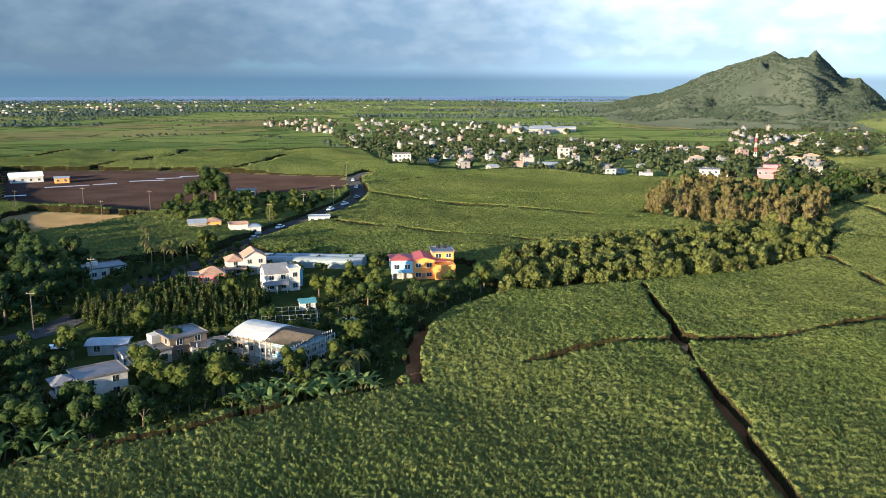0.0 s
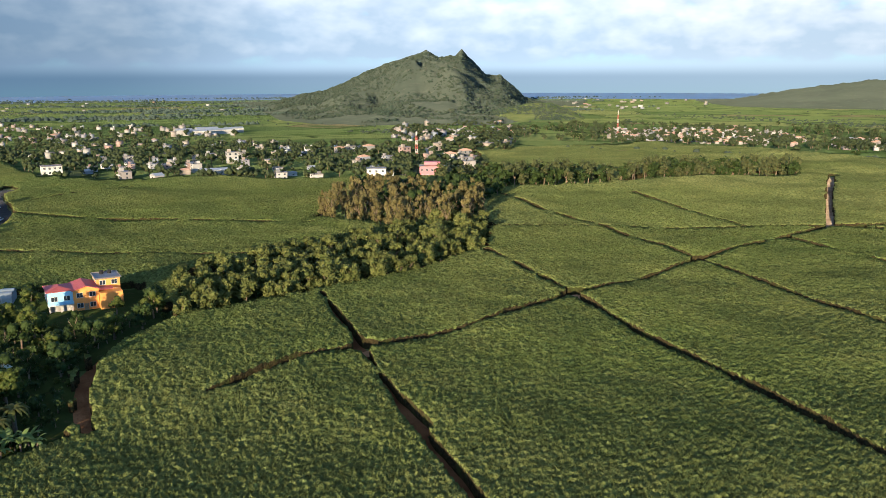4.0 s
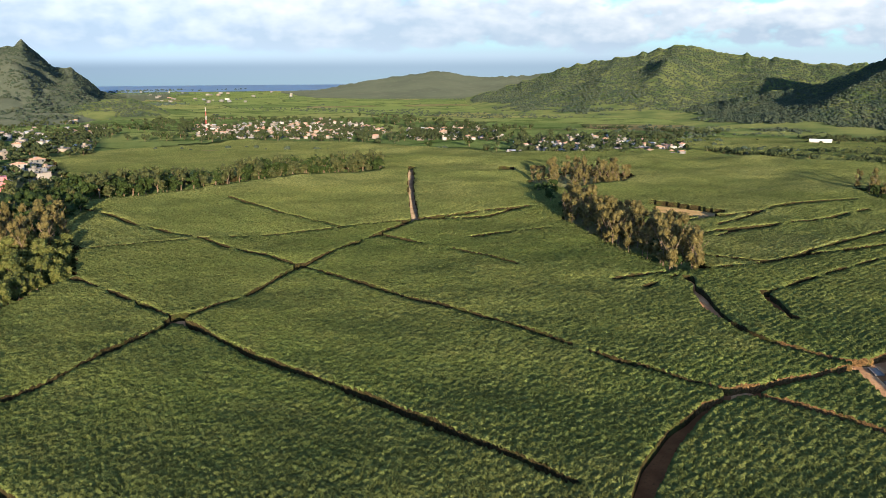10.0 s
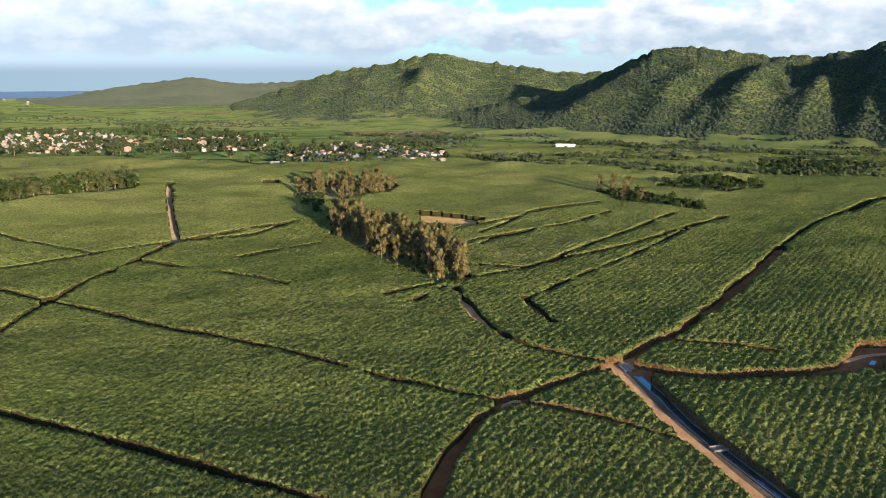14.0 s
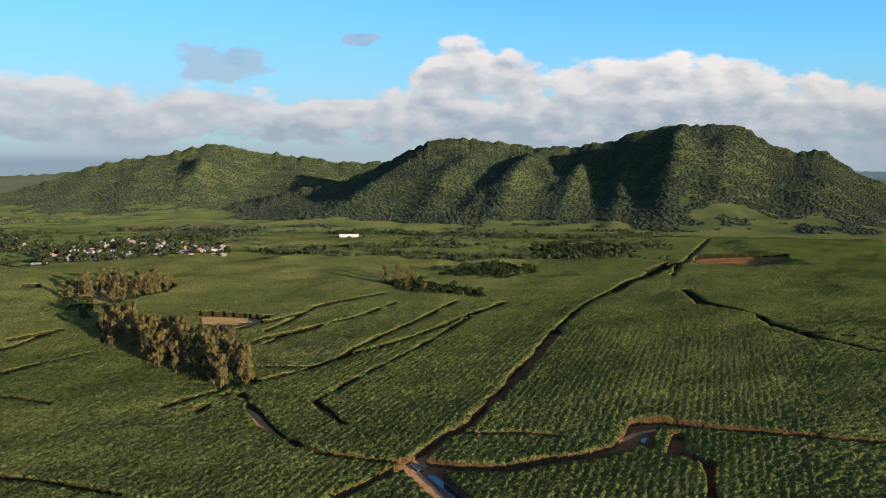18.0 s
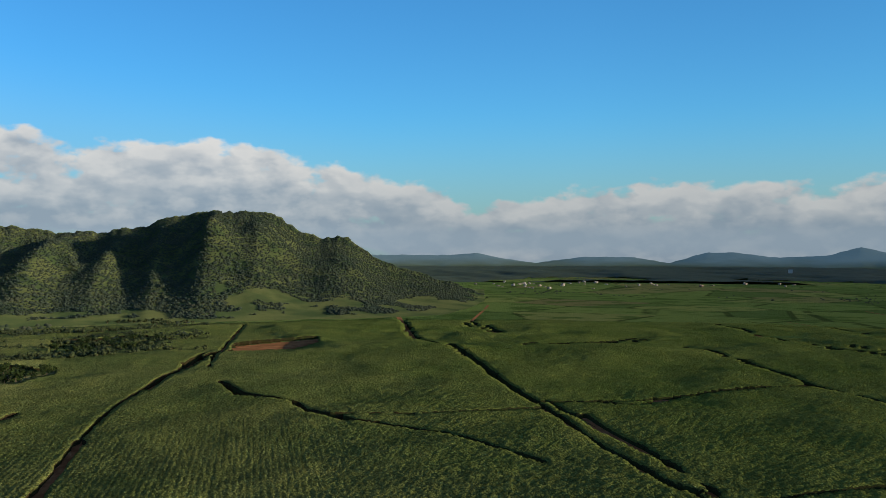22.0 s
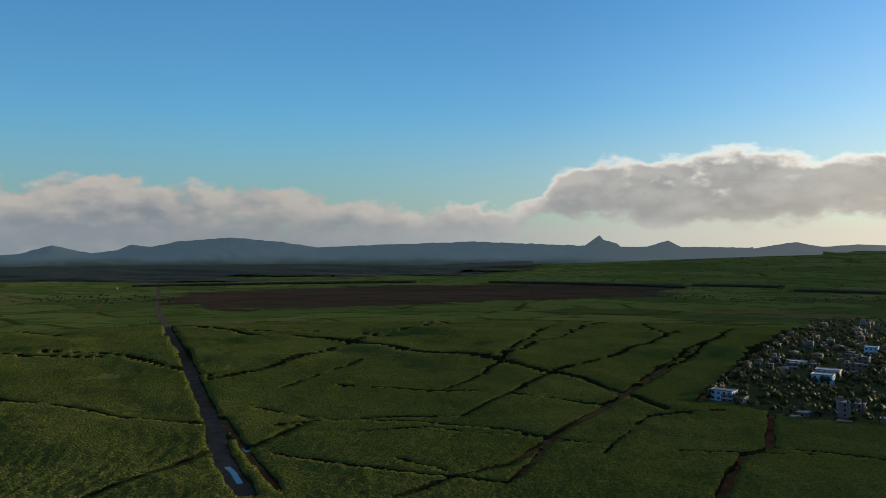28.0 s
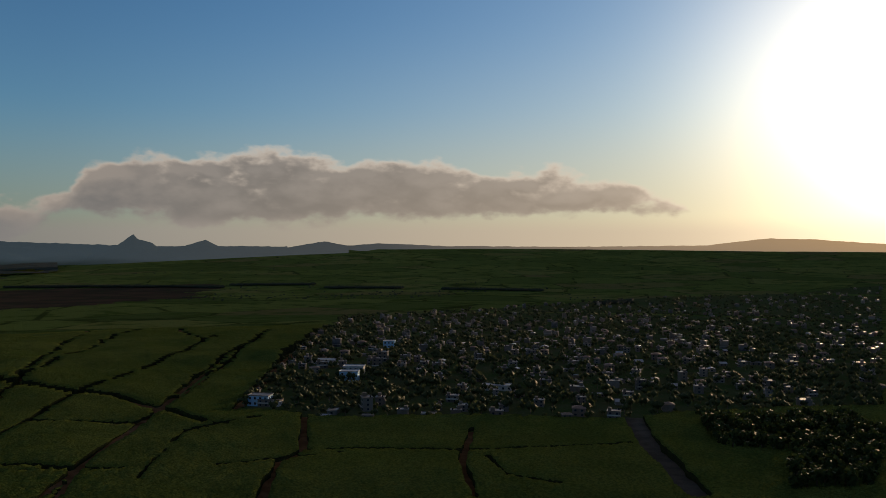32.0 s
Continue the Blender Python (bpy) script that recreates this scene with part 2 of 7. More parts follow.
def bump(N, b, height, strength=0.5, distance=0.3):
    n = N.add("ShaderNodeBump")
    n.inputs["Strength"].default_value, n.inputs["Distance"].default_value = strength, distance
    N.put(height, n.inputs["Height"])
    N.put(n.outputs[0], b.inputs["Normal"])


def coords(N):
    return N.add("ShaderNodeTexCoord").outputs["Object"]


def place(N):
    return N.add("ShaderNodeNewGeometry").outputs["Position"]


def rand(N):
    return N.add("ShaderNodeObjectInfo").outputs["Random"]


def plain(name, col, rough=0.8, spec=0.3, metal=0.0, var=0.25, scale=0.8, per_object=0.0, islands=False):
    """Paint, concrete and the like: stains at two scales, fine relief."""
    m, N, b = material(name, rough, spec, metal)
    p = coords(N)
    big, fine = N.noise(p, scale, 4.0), N.noise(p, scale * 9, 3.0)
    f = N.math("ADD", N.math("MULTIPLY", big, 0.65), N.math("MULTIPLY", fine, 0.35))
    dark = tuple(c * (1 - var) for c in col)
    c = N.mix(N.step(f, 0.3, 0.7), dark, col)
    if per_object:
        which = N.add("ShaderNodeNewGeometry").outputs["Random Per Island"] if islands else rand(N)
        c = N.mix(per_object, c, N.ramp(which, [(0, (0.34, 0.32, 0.29)), (0.16, (0.17, 0.16, 0.14)), (0.35, (0.25, 0.19, 0.14)), (0.5, (0.44, 0.42, 0.39)), (0.6, (0.15, 0.13, 0.11)),
                                                  (0.72, (0.16, 0.18, 0.21)), (0.8, (0.27, 0.15, 0.11)), (0.9, (0.20, 0.19, 0.17)), (1, (0.13, 0.12, 0.11))]))
    N.put(c, b.inputs["Base Color"])
    bump(N, b, fine, 0.3, 0.03)
    return m


def foliage(name, a, c, d, scale=0.6, trans=0.35, rough=0.6):
    """Leaves: two greens and a dry tone, by place and by object."""
    m, N, b = material(name, rough, 0.05)
    p = place(N)
    f = N.math("ADD", N.math("MULTIPLY", N.noise(p, scale, 4.0), 0.7), N.math("MULTIPLY", N.noise(p, scale * 7, 2.0), 0.3))
    col = N.mix(N.step(f, 0.36, 0.62), a, c)
    col = N.mix(N.math("MULTIPLY", N.step(N.noise(p, scale * 2.3, 3.0), 0.55, 0.75), 0.6), col, d)
    r = rand(N)
    col = N.mix(N.math("MULTIPLY", r, 0.35), col, tuple(x * 0.55 for x in a))
    N.put(col, b.inputs["Base Color"])
    t = N.add("ShaderNodeBsdfTranslucent")
    N.put(col, t.inputs[0])
    mx = N.add("ShaderNodeMixShader")
    mx.inputs[0].default_value = trans
    N.put(b.outputs[0], mx.inputs[1]), N.put(t.outputs[0], mx.inputs[2])
    out = m.node_tree.nodes["Material Output"]
    N.put(mx.outputs[0], out.inputs[0])
    bump(N, b, N.noise(p, scale * 8, 2.0), 0.4, 0.2)
    return m


def make_cane(name, leafy, ripe=False):
    m, N, b = material(name, 0.85, 0.0)
    b.inputs["Diffuse Roughness"].default_value = 1.0
    p = place(N)
    big = N.noise(p, 0.012, 4.0)
    mid = N.noise(p, 0.11, 4.0)
    fine = N.noise(p, 1.3, 4.0, 0.65)
    c = N.mix(N.step(big, 0.35, 0.65), *(((0.172, 0.198, 0.060), (0.240, 0.246, 0.086)) if ripe else ((0.124, 0.156, 0.043), (0.180, 0.194, 0.060))))
    c = N.mix(N.math("MULTIPLY", N.step(mid, 0.45, 0.75), 0.5), c, (0.215, 0.21, 0.072))
    patch = N.noise(p, 0.035, 5.0, 0.6)
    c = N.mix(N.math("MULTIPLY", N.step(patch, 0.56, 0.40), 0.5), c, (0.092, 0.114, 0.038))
    # fine dark tone paints shaded gaps, the next one pale leaf tips
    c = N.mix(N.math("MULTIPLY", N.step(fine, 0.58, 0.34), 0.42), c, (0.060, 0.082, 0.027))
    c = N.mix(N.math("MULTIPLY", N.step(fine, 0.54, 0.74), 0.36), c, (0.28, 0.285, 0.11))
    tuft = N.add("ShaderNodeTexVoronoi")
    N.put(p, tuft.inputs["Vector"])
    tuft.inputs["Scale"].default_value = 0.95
    # cell borders darkened: shade between tufts painted into the canopy
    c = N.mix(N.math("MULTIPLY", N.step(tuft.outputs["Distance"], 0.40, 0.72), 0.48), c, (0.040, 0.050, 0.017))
    c = N.mix(N.math("MULTIPLY", rand(N), 0.3), c, (0.085, 0.120, 0.036))
    y_ = N.add("ShaderNodeSeparateXYZ")
    N.put(p, y_.inputs[0])
    young = N.step(N.math("ADD", y_.outputs[1], N.math("MULTIPLY", N.noise(p, 0.01, 2.0), 120.0)), 40.0, -160.0)
    c = N.mix(young, c, N.mix(1.0, c, (0.90, 0.98, 0.75), "MULTIPLY"))
    b.inputs["Sheen Weight"].default_value, b.inputs["Sheen Roughness"].default_value, b.inputs["Sheen Tint"].default_value = 0.03, 0.5, (0.45, 0.60, 0.15, 1)
    N.put(c, b.inputs["Base Color"])
    if leafy:
        t = N.add("ShaderNodeBsdfTranslucent")
        N.put(c, t.inputs[0])
        mx = N.add("ShaderNodeMixShader")
        mx.inputs[0].default_value = 0.45
        N.put(b.outputs[0], mx.inputs[1]), N.put(t.outputs[0], mx.inputs[2])
        N.put(mx.outputs[0], m.node_tree.nodes["Material Output"].inputs[0])
    else:
        clump = N.math("MULTIPLY", tuft.outputs["Distance"], -0.8)
        bump(N, b, N.math("ADD", N.math("ADD", fine, clump), N.math("ADD", N.math("MULTIPLY", mid, 2.5), N.math("MULTIPLY", patch, 3.0))), 0.95, 1.2)
    return m


# sides of the cane blocks; the tones passed in carry shade or sunlight
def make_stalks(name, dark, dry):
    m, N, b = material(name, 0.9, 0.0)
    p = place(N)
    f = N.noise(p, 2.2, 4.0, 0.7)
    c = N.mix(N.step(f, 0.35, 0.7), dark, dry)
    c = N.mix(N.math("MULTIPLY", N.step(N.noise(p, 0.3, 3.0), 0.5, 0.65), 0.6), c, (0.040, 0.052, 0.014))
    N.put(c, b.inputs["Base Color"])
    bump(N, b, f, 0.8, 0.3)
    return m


def make_earth(name, a, c, d, scale=0.15, fine=1.6):
    m, N, b = material(name, 0.95, 0.0)
    p = place(N)
    f, g = N.noise(p, scale, 5.0), N.noise(p, fine, 4.0, 0.65)
    col = N.mix(N.step(f, 0.35, 0.65), a, c)
    col = N.mix(N.math("MULTIPLY", N.step(g, 0.52, 0.72), 0.7), col, d)
    N.put(col, b.inputs["Base Color"])
    bump(N, b, g, 0.7, 0.3)
    return m


def make_ground():
    """The wide plain: cane blocks told apart by tone, scrub between them, darker far off where woods and blocks run together."""
    m, N, b = material("plain_ground", 0.9, 0.0)
    b.inputs["Diffuse Roughness"].default_value = 1.0
    p = place(N)
    v = N.add("ShaderNodeTexVoronoi")
    N.put(p, v.inputs["Vector"])
    v.inputs["Scale"].default_value = 0.0055
    cell = N.add("ShaderNodeSeparateColor")
    N.put(v.outputs["Color"], cell.inputs[0])
    tone = N.ramp(cell.outputs[0], [(0, (0.066, 0.096, 0.036)), (0.3, (0.095, 0.130, 0.044)), (0.5, (0.126, 0.152, 0.054)), (0.7, (0.110, 0.145, 0.048)), (0.85, (0.160, 0.166, 0.066)), (1, (0.14, 0.115, 0.066))])
    f, g = N.noise(p, 0.02, 5.0), N.noise(p, 0.16, 5.0, 0.7)
    c = N.mix(N.math("MULTIPLY", N.step(f, 0.5, 0.64), 0.8), tone, (0.04, 0.07, 0.02))
    c = N.mix(N.math("MULTIPLY", N.step(g, 0.55, 0.7), 0.7), c, (0.03, 0.052, 0.016))
    e = N.add("ShaderNodeTexVoronoi")
    e.feature = "DISTANCE_TO_EDGE"
    N.put(p, e.inputs["Vector"])
    e.inputs["Scale"].default_value = 0.0055
    b.inputs["Sheen Weight"].default_value, b.inputs["Sheen Roughness"].default_value, b.inputs["Sheen Tint"].default_value = 0.03, 0.5, (0.45, 0.60, 0.20, 1)
    hedge = N.math("MULTIPLY", N.step(e.outputs["Distance"], 0.028, 0.012), N.step(f, 0.40, 0.5))
    c = N.mix(N.math("MULTIPLY", hedge, 0.85), c, (0.022, 0.034, 0.014))
    y_ = N.add("ShaderNodeSeparateXYZ")
    N.put(p, y_.inputs[0])
    young = N.step(N.math("ADD", y_.outputs[1], N.math("MULTIPLY", N.noise(p, 0.01, 2.0), 120.0)), 40.0, -160.0)
    c = N.mix(young, c, N.mix(1.0, c, (0.92, 1.02, 0.78), "MULTIPLY"))
    N.put(c, b.inputs["Base Color"])
    bump(N, b, g, 0.9, 4.0)
    return m


# stalk tones near black: shade inside the track gaps, put into the colour
M_CANE, M_LEAF, M_STALK_SHADE = make_cane("cane_canopy", False), make_cane("cane_leaves", True), make_stalks("shaded_dry_stalks", (0.016, 0.015, 0.008), (0.060, 0.044, 0.020))
# straw stalks brightened in colour for the sunlit edges by the canal
M_STALK_SUNLIT = make_stalks("sunlit_straw_stalks", (0.05, 0.032, 0.016), (0.19, 0.112, 0.050))
# green stalks darkened in colour for the shaded southern edges
M_STALK_GREEN_SHADE = make_stalks("shaded_green_stalks", (0.018, 0.023, 0.009), (0.055, 0.052, 0.022))
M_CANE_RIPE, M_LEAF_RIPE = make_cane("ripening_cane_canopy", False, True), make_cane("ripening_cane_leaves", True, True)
M_GROUND = make_ground()
M_DIRT = make_earth("red_earth", (0.13, 0.062, 0.03), (0.21, 0.105, 0.05), (0.085, 0.052, 0.026))
M_SAND = make_earth("worn_road_earth", (0.085, 0.068, 0.052), (0.125, 0.10, 0.078), (0.06, 0.05, 0.038))
M_BANK = make_earth("ochre_bank", (0.34, 0.19, 0.10), (0.44, 0.27, 0.15), (0.22, 0.13, 0.07))
M_PALE = make_earth("pale_dust", (0.23, 0.165, 0.115), (0.31, 0.235, 0.17), (0.17, 0.12, 0.08))
M_DARK = make_earth("ploughed_earth", (0.032, 0.022, 0.020), (0.050, 0.034, 0.030), (0.075, 0.05, 0.04), 0.05, 0.8)
M_STRAW = make_earth("dry_grass", (0.17, 0.12, 0.06), (0.24, 0.165, 0.085), (0.12, 0.12, 0.04), 0.08, 0.5)
# grass colour darkened to hold the tree shade over gardens and strip
M_SHADED_LAWN = make_earth("shaded_rough_grass", (0.022, 0.034, 0.011), (0.038, 0.052, 0.015), (0.07, 0.055, 0.028), 0.06, 0.5)
M_ROAD = make_earth("asphalt", (0.045, 0.045, 0.047), (0.06, 0.06, 0.06), (0.08, 0.078, 0.072), 0.2, 2.0)
M_SLOPE = make_earth("hill_slope", (0.038, 0.058, 0.024), (0.080, 0.092, 0.036), (0.045, 0.055, 0.026), 0.02, 0.16)
M_FOREST = foliage("hill_forest", (0.028, 0.042, 0.030), (0.046, 0.058, 0.037), (0.074, 0.074, 0.050), 0.02, 0.05, 0.9)
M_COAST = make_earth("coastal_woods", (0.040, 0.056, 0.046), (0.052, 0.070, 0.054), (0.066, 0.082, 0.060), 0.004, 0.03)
# blue-grey of distance haze is mixed into this base colour
M_HAZE_HILL = make_earth("far_hill", (0.050, 0.070, 0.075), (0.062, 0.084, 0.088), (0.075, 0.095, 0.095), 0.002, 0.01)
M_MIDHILL = make_earth("wooded_far_hill", (0.042, 0.052, 0.040), (0.056, 0.066, 0.050), (0.074, 0.078, 0.060), 0.004, 0.03)
M_FALLOW = make_earth("fallow_earth", (0.085, 0.052, 0.034), (0.048, 0.040, 0.026), (0.055, 0.075, 0.026), 0.012, 0.05)
# haze painted as emission on the far hills, warmer towards the sun
far_b = M_HAZE_HILL.node_tree.nodes["Principled BSDF"]
FN = Nodes(M_HAZE_HILL.node_tree)
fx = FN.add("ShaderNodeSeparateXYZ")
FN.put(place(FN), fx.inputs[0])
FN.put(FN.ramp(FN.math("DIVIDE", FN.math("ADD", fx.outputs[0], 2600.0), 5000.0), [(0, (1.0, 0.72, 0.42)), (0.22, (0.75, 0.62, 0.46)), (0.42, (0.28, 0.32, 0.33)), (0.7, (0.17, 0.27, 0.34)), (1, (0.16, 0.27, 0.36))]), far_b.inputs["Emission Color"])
# painted haze thins out towards the green foot of the slope
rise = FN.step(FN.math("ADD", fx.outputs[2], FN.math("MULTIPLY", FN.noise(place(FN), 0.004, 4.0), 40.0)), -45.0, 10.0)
haze_glow = FN.ramp(FN.math("DIVIDE", FN.math("ADD", fx.outputs[0], 2600.0), 5000.0), [(0, 1.0), (0.25, 0.7), (0.45, 0.45), (1, 0.38)])
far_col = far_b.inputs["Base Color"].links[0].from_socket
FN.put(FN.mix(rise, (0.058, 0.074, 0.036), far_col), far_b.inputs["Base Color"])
FN.put(FN.math("MULTIPLY", haze_glow, FN.math("ADD", FN.math("MULTIPLY", rise, 0.54), 0.08)), far_b.inputs["Emission Strength"])
M_SEA = plain("sea_water", (0.22, 0.28, 0.34), 0.6, 0.15, 0.0, 0.2, 0.002)
M_BROAD = foliage("broad_leaves", (0.052, 0.076, 0.018), (0.10, 0.115, 0.027), (0.20, 0.155, 0.045))
M_STRIP = foliage("sunlit_leaves", (0.078, 0.098, 0.028), (0.165, 0.17, 0.05), (0.31, 0.27, 0.10))
M_GARDEN = foliage("garden_leaves", (0.052, 0.070, 0.030), (0.078, 0.094, 0.040), (0.115, 0.11, 0.06))
M_YARD = make_earth("yard_earth", (0.078, 0.082, 0.036), (0.052, 0.078, 0.024), (0.15, 0.11, 0.07), 0.05, 0.4)
M_DARKLEAF = foliage("dark_leaves", (0.023, 0.040, 0.012), (0.044, 0.064, 0.018), (0.078, 0.088, 0.032), 0.6, 0.2)
M_GUM = foliage("gum_leaves", (0.105, 0.094, 0.035), (0.195, 0.158, 0.062), (0.30, 0.225, 0.10))
M_OLIVE = foliage("olive_leaves", (0.06, 0.075, 0.03), (0.105, 0.11, 0.042), (0.16, 0.14, 0.065))
M_PALM = foliage("palm_leaves", (0.07, 0.085, 0.025), (0.13, 0.13, 0.04), (0.22, 0.17, 0.07))
M_BANANA = foliage("banana_leaves", (0.11, 0.17, 0.05), (0.18, 0.24, 0.08), (0.28, 0.29, 0.14), 0.6, 0.35)
M_BARK = plain("bark", (0.22, 0.16, 0.11), 0.9, 0.1, 0, 0.5, 2.0)
M_WHITE = plain("weathered_white_paint", (0.56, 0.53, 0.48), 0.75, 0.25, 0, 0.32, 0.5)
M_HOUSE = plain("house_paint", (0.60, 0.58, 0.55), 0.75, 0.3, 0, 0.25, 0.7, 0.9)
M_FARHOUSE = plain("far_house_paint", (0.60, 0.58, 0.55), 0.75, 0.3, 0, 0.25, 0.7, 0.9, True)
# weathered concrete, dimmed in colour for the village's shaded, backlit walls
M_WEATHERED_SHADED = plain("weathered_concrete", (0.20, 0.155, 0.115), 0.85, 0.2, 0, 0.4, 0.7, 0.4)
M_FARWEATHERED_SHADED = plain("far_weathered_shaded_concrete", (0.20, 0.155, 0.115), 0.85, 0.2, 0, 0.4, 0.7, 0.4, True)
M_SLAB = plain("stained_concrete_roof", (0.18, 0.16, 0.145), 0.5, 0.35, 0, 0.45, 0.5)
M_CONC = plain("concrete", (0.42, 0.40, 0.37), 0.9, 0.2, 0, 0.35, 0.6)
M_GLASS = plain("dark_window_glass", (0.03, 0.04, 0.05), 0.15, 0.6, 0, 0.2)
M_TILE = plain("terracotta_roof", (0.34, 0.21, 0.155), 0.85, 0.2, 0, 0.35, 1.0)
M_SLATE = plain("grey_shingle_roof", (0.20, 0.20, 0.22), 0.8, 0.2, 0, 0.3, 1.0)
M_ORANGE = plain("orange_paint", (0.72, 0.30, 0.075), 0.75, 0.3, 0, 0.12)
M_BLUE = plain("blue_paint", (0.30, 0.55, 0.72), 0.7, 0.3, 0, 0.12)
M_RED = plain("red_roof_paint", (0.42, 0.09, 0.08), 0.7, 0.3, 0, 0.25)
M_PINK = plain("pink_paint", (0.52, 0.17, 0.18), 0.75, 0.3, 0, 0.15)
M_TARP = plain("white_tarpaulin", (0.82, 0.80, 0.76), 0.5, 0.3, 0, 0.12, 0.5)
M_MULCH = plain("dusty_plastic_sheet", (0.48, 0.47, 0.46), 0.6, 0.3, 0, 0.3, 0.5)
M_TIN = plain("corrugated_iron", (0.36, 0.38, 0.40), 0.5, 0.4, 0.2, 0.3, 0.8)
M_WOOD = plain("bare_timber", (0.34, 0.25, 0.15), 0.85, 0.2, 0, 0.35, 1.5)
M_POLE = plain("grey_weathered_timber", (0.17, 0.15, 0.13), 0.9, 0.1, 0, 0.4, 1.5)
M_FILM = plain("greenhouse_film", (0.22, 0.25, 0.26), 0.4, 0.4, 0, 0.15, 0.6)
M_RUBBER = plain("black_rubber", (0.02, 0.02, 0.02), 0.9, 0.2)
M_STEEL = plain("galvanised_steel", (0.35, 0.36, 0.37), 0.5, 0.4, 0.6, 0.2)
M_WATER = plain("still_water", (0.02, 0.03, 0.04), 0.08, 0.6, 0, 0.1)


# ---- building blocks ----
def mesh_of(bm, name, mat):
    me = bpy.data.meshes.new(name)
    bm.to_mesh(me)
    bm.free()
    me.materials.append(mat)
    return me


def part(name, bm, mat, parent=None, label=""):
    ob = new(name, mesh_of(bm, name, mat) if isinstance(bm, bmesh.types.BMesh) else bm)
    ob.parent = parent
    if label:
        ob["label"] = label
    return ob


def holder(name, m, label, category, group="", kind=""):
    ob = tagged(new(name), label, category, group, kind)
    ob.matrix_basis = m
    return ob


def box(bm, x0, x1, y0, y1, z0, z1, bev=0.0):
    v = [bm.verts.new((x, y, z)) for z in (z0, z1) for x, y in ((x0, y0), (x1, y0), (x1, y1), (x0, y1))]
    faces = [bm.faces.new([v[i] for i in q]) for q in ((3, 2, 1, 0), (4, 5, 6, 7), (0, 1, 5, 4), (1, 2, 6, 5), (2, 3, 7, 6), (3, 0, 4, 7))]
    if bev:
        bmesh.ops.bevel(bm, geom=list({e for f in faces for e in f.edges}), offset=bev, segments=1, affect="EDGES")
    return bm


def boxes(*dims):
    bm = bmesh.new()
    for d in dims:
        box(bm, *d)
    return bm


def cone(bm, p, q, r0, r1, n=8):
    """A tapered rod from p to q."""
    p, q = Vector(p), Vector(q)
    turn = (q - p).to_track_quat("Z", "Y").to_matrix()
    rings = []
    for c, r in ((p, r0), (q, r1)):
        rings.append([bm.verts.new(c + turn @ Vector((r * math.cos(a), r * math.sin(a), 0))) for a in (2 * math.pi * i / n for i in range(n))])
    for i in range(n):
        bm.faces.new((rings[0][i], rings[0][(i + 1) % n], rings[1][(i + 1) % n], rings[1][i]))
    bm.faces.new(rings[1]), bm.faces.new(rings[0][::-1])
    return bm


def raw_mesh(name, verts, faces, mat, mats=None, mat_index=None, smooth=False):
    """A mesh from arrays of quads or triangles."""
    me = bpy.data.meshes.new(name)
    verts, faces = np.asarray(verts, np.float32), np.asarray(faces, np.int32)
    k = faces.shape[1]
    me.vertices.add(len(verts)), me.loops.add(faces.size), me.polygons.add(len(faces))
    me.vertices.foreach_set("co", verts.ravel())
    me.loops.foreach_set("vertex_index", faces.ravel())
    me.polygons.foreach_set("loop_start", np.arange(0, faces.size, k, dtype=np.int32))
    for mt in mats or [mat]:
        me.materials.append(mt)
    if mat_index is not None:
        me.polygons.foreach_set("material_index", np.asarray(mat_index, np.int32))
    if smooth:
        me.polygons.foreach_set("use_smooth", np.ones(len(faces), bool))
    me.update(calc_edges=True)
    return me


TR_R = np.array([0, 550, 900, 1200, 1900, 3200, 4600, 5200.0])
TR_Z = np.array([0, 0, -14, -25, -41, -58, -67, -68.0])


def land(x, y):
    """Height of the ground: level near by, falling gently towards the coast, rising again far inland."""
    r, turn = np.hypot(x, y), np.degrees(np.arctan2(x, y)) % 360
    inland = np.clip((turn - 160) / 25, 0, 1) * np.clip((290 - turn) / 25, 0, 1)
    return np.interp(r, TR_R, TR_Z) + inland * np.interp(r, [2050, 2700, 4300], [0, 18, 92])


def landz(x, y):
    return float(land(x, y))


def smooth_noise(x, y, seed, octaves=3):
    """Cheap value noise on arrays, about -1 to 1."""
    out, amp = 0, 1.0
    for o in range(octaves):
        s = np.random.RandomState(seed + o).rand(64, 64)
        xi, yi = np.floor(x).astype(int), np.floor(y).astype(int)
        fx, fy = x - xi, y - yi
        fx, fy = fx * fx * (3 - 2 * fx), fy * fy * (3 - 2 * fy)
        a, b = s[xi % 64, yi % 64], s[(xi + 1) % 64, yi % 64]
        c, d = s[xi % 64, (yi + 1) % 64], s[(xi + 1) % 64, (yi + 1) % 64]
        out = out + amp * ((a * (1 - fx) + b * fx) * (1 - fy) + (c * (1 - fx) + d * fx) * fy - 0.5) * 2
        x, y, amp = x * 2.03 + 7.1, y * 2.03 + 3.7, amp * 0.5
    return out


def inside(poly, x, y):
    hit = np.zeros(np.shape(x), bool)
    n = len(poly)
    for i in range(n):
        (x0, y0), (x1, y1) = poly[i], poly[(i + 1) % n]
        if y0 != y1:
            hit ^= ((y0 > y) != (y1 > y)) & (x < (x1 - x0) * (y - y0) / (y1 - y0) + x0)
    return hit


def polar(az, r):
    a = np.radians(az)
    return np.sin(a) * r, np.cos(a) * r


# ---- ground ----
rings = np.r_[np.linspace(0.01, 85, 8), np.geomspace(100, 4980, 90)]
az = np.arange(0, 360, 2.0)
A, R = np.meshgrid(az, rings, indexing="ij")
X, Y = polar(A, R)
V = np.stack([X, Y, land(X, Y)], -1).reshape(-1, 3)
na, nr = len(az), len(rings)
I, J = np.meshgrid(np.arange(na), np.arange(nr - 1), indexing="ij")
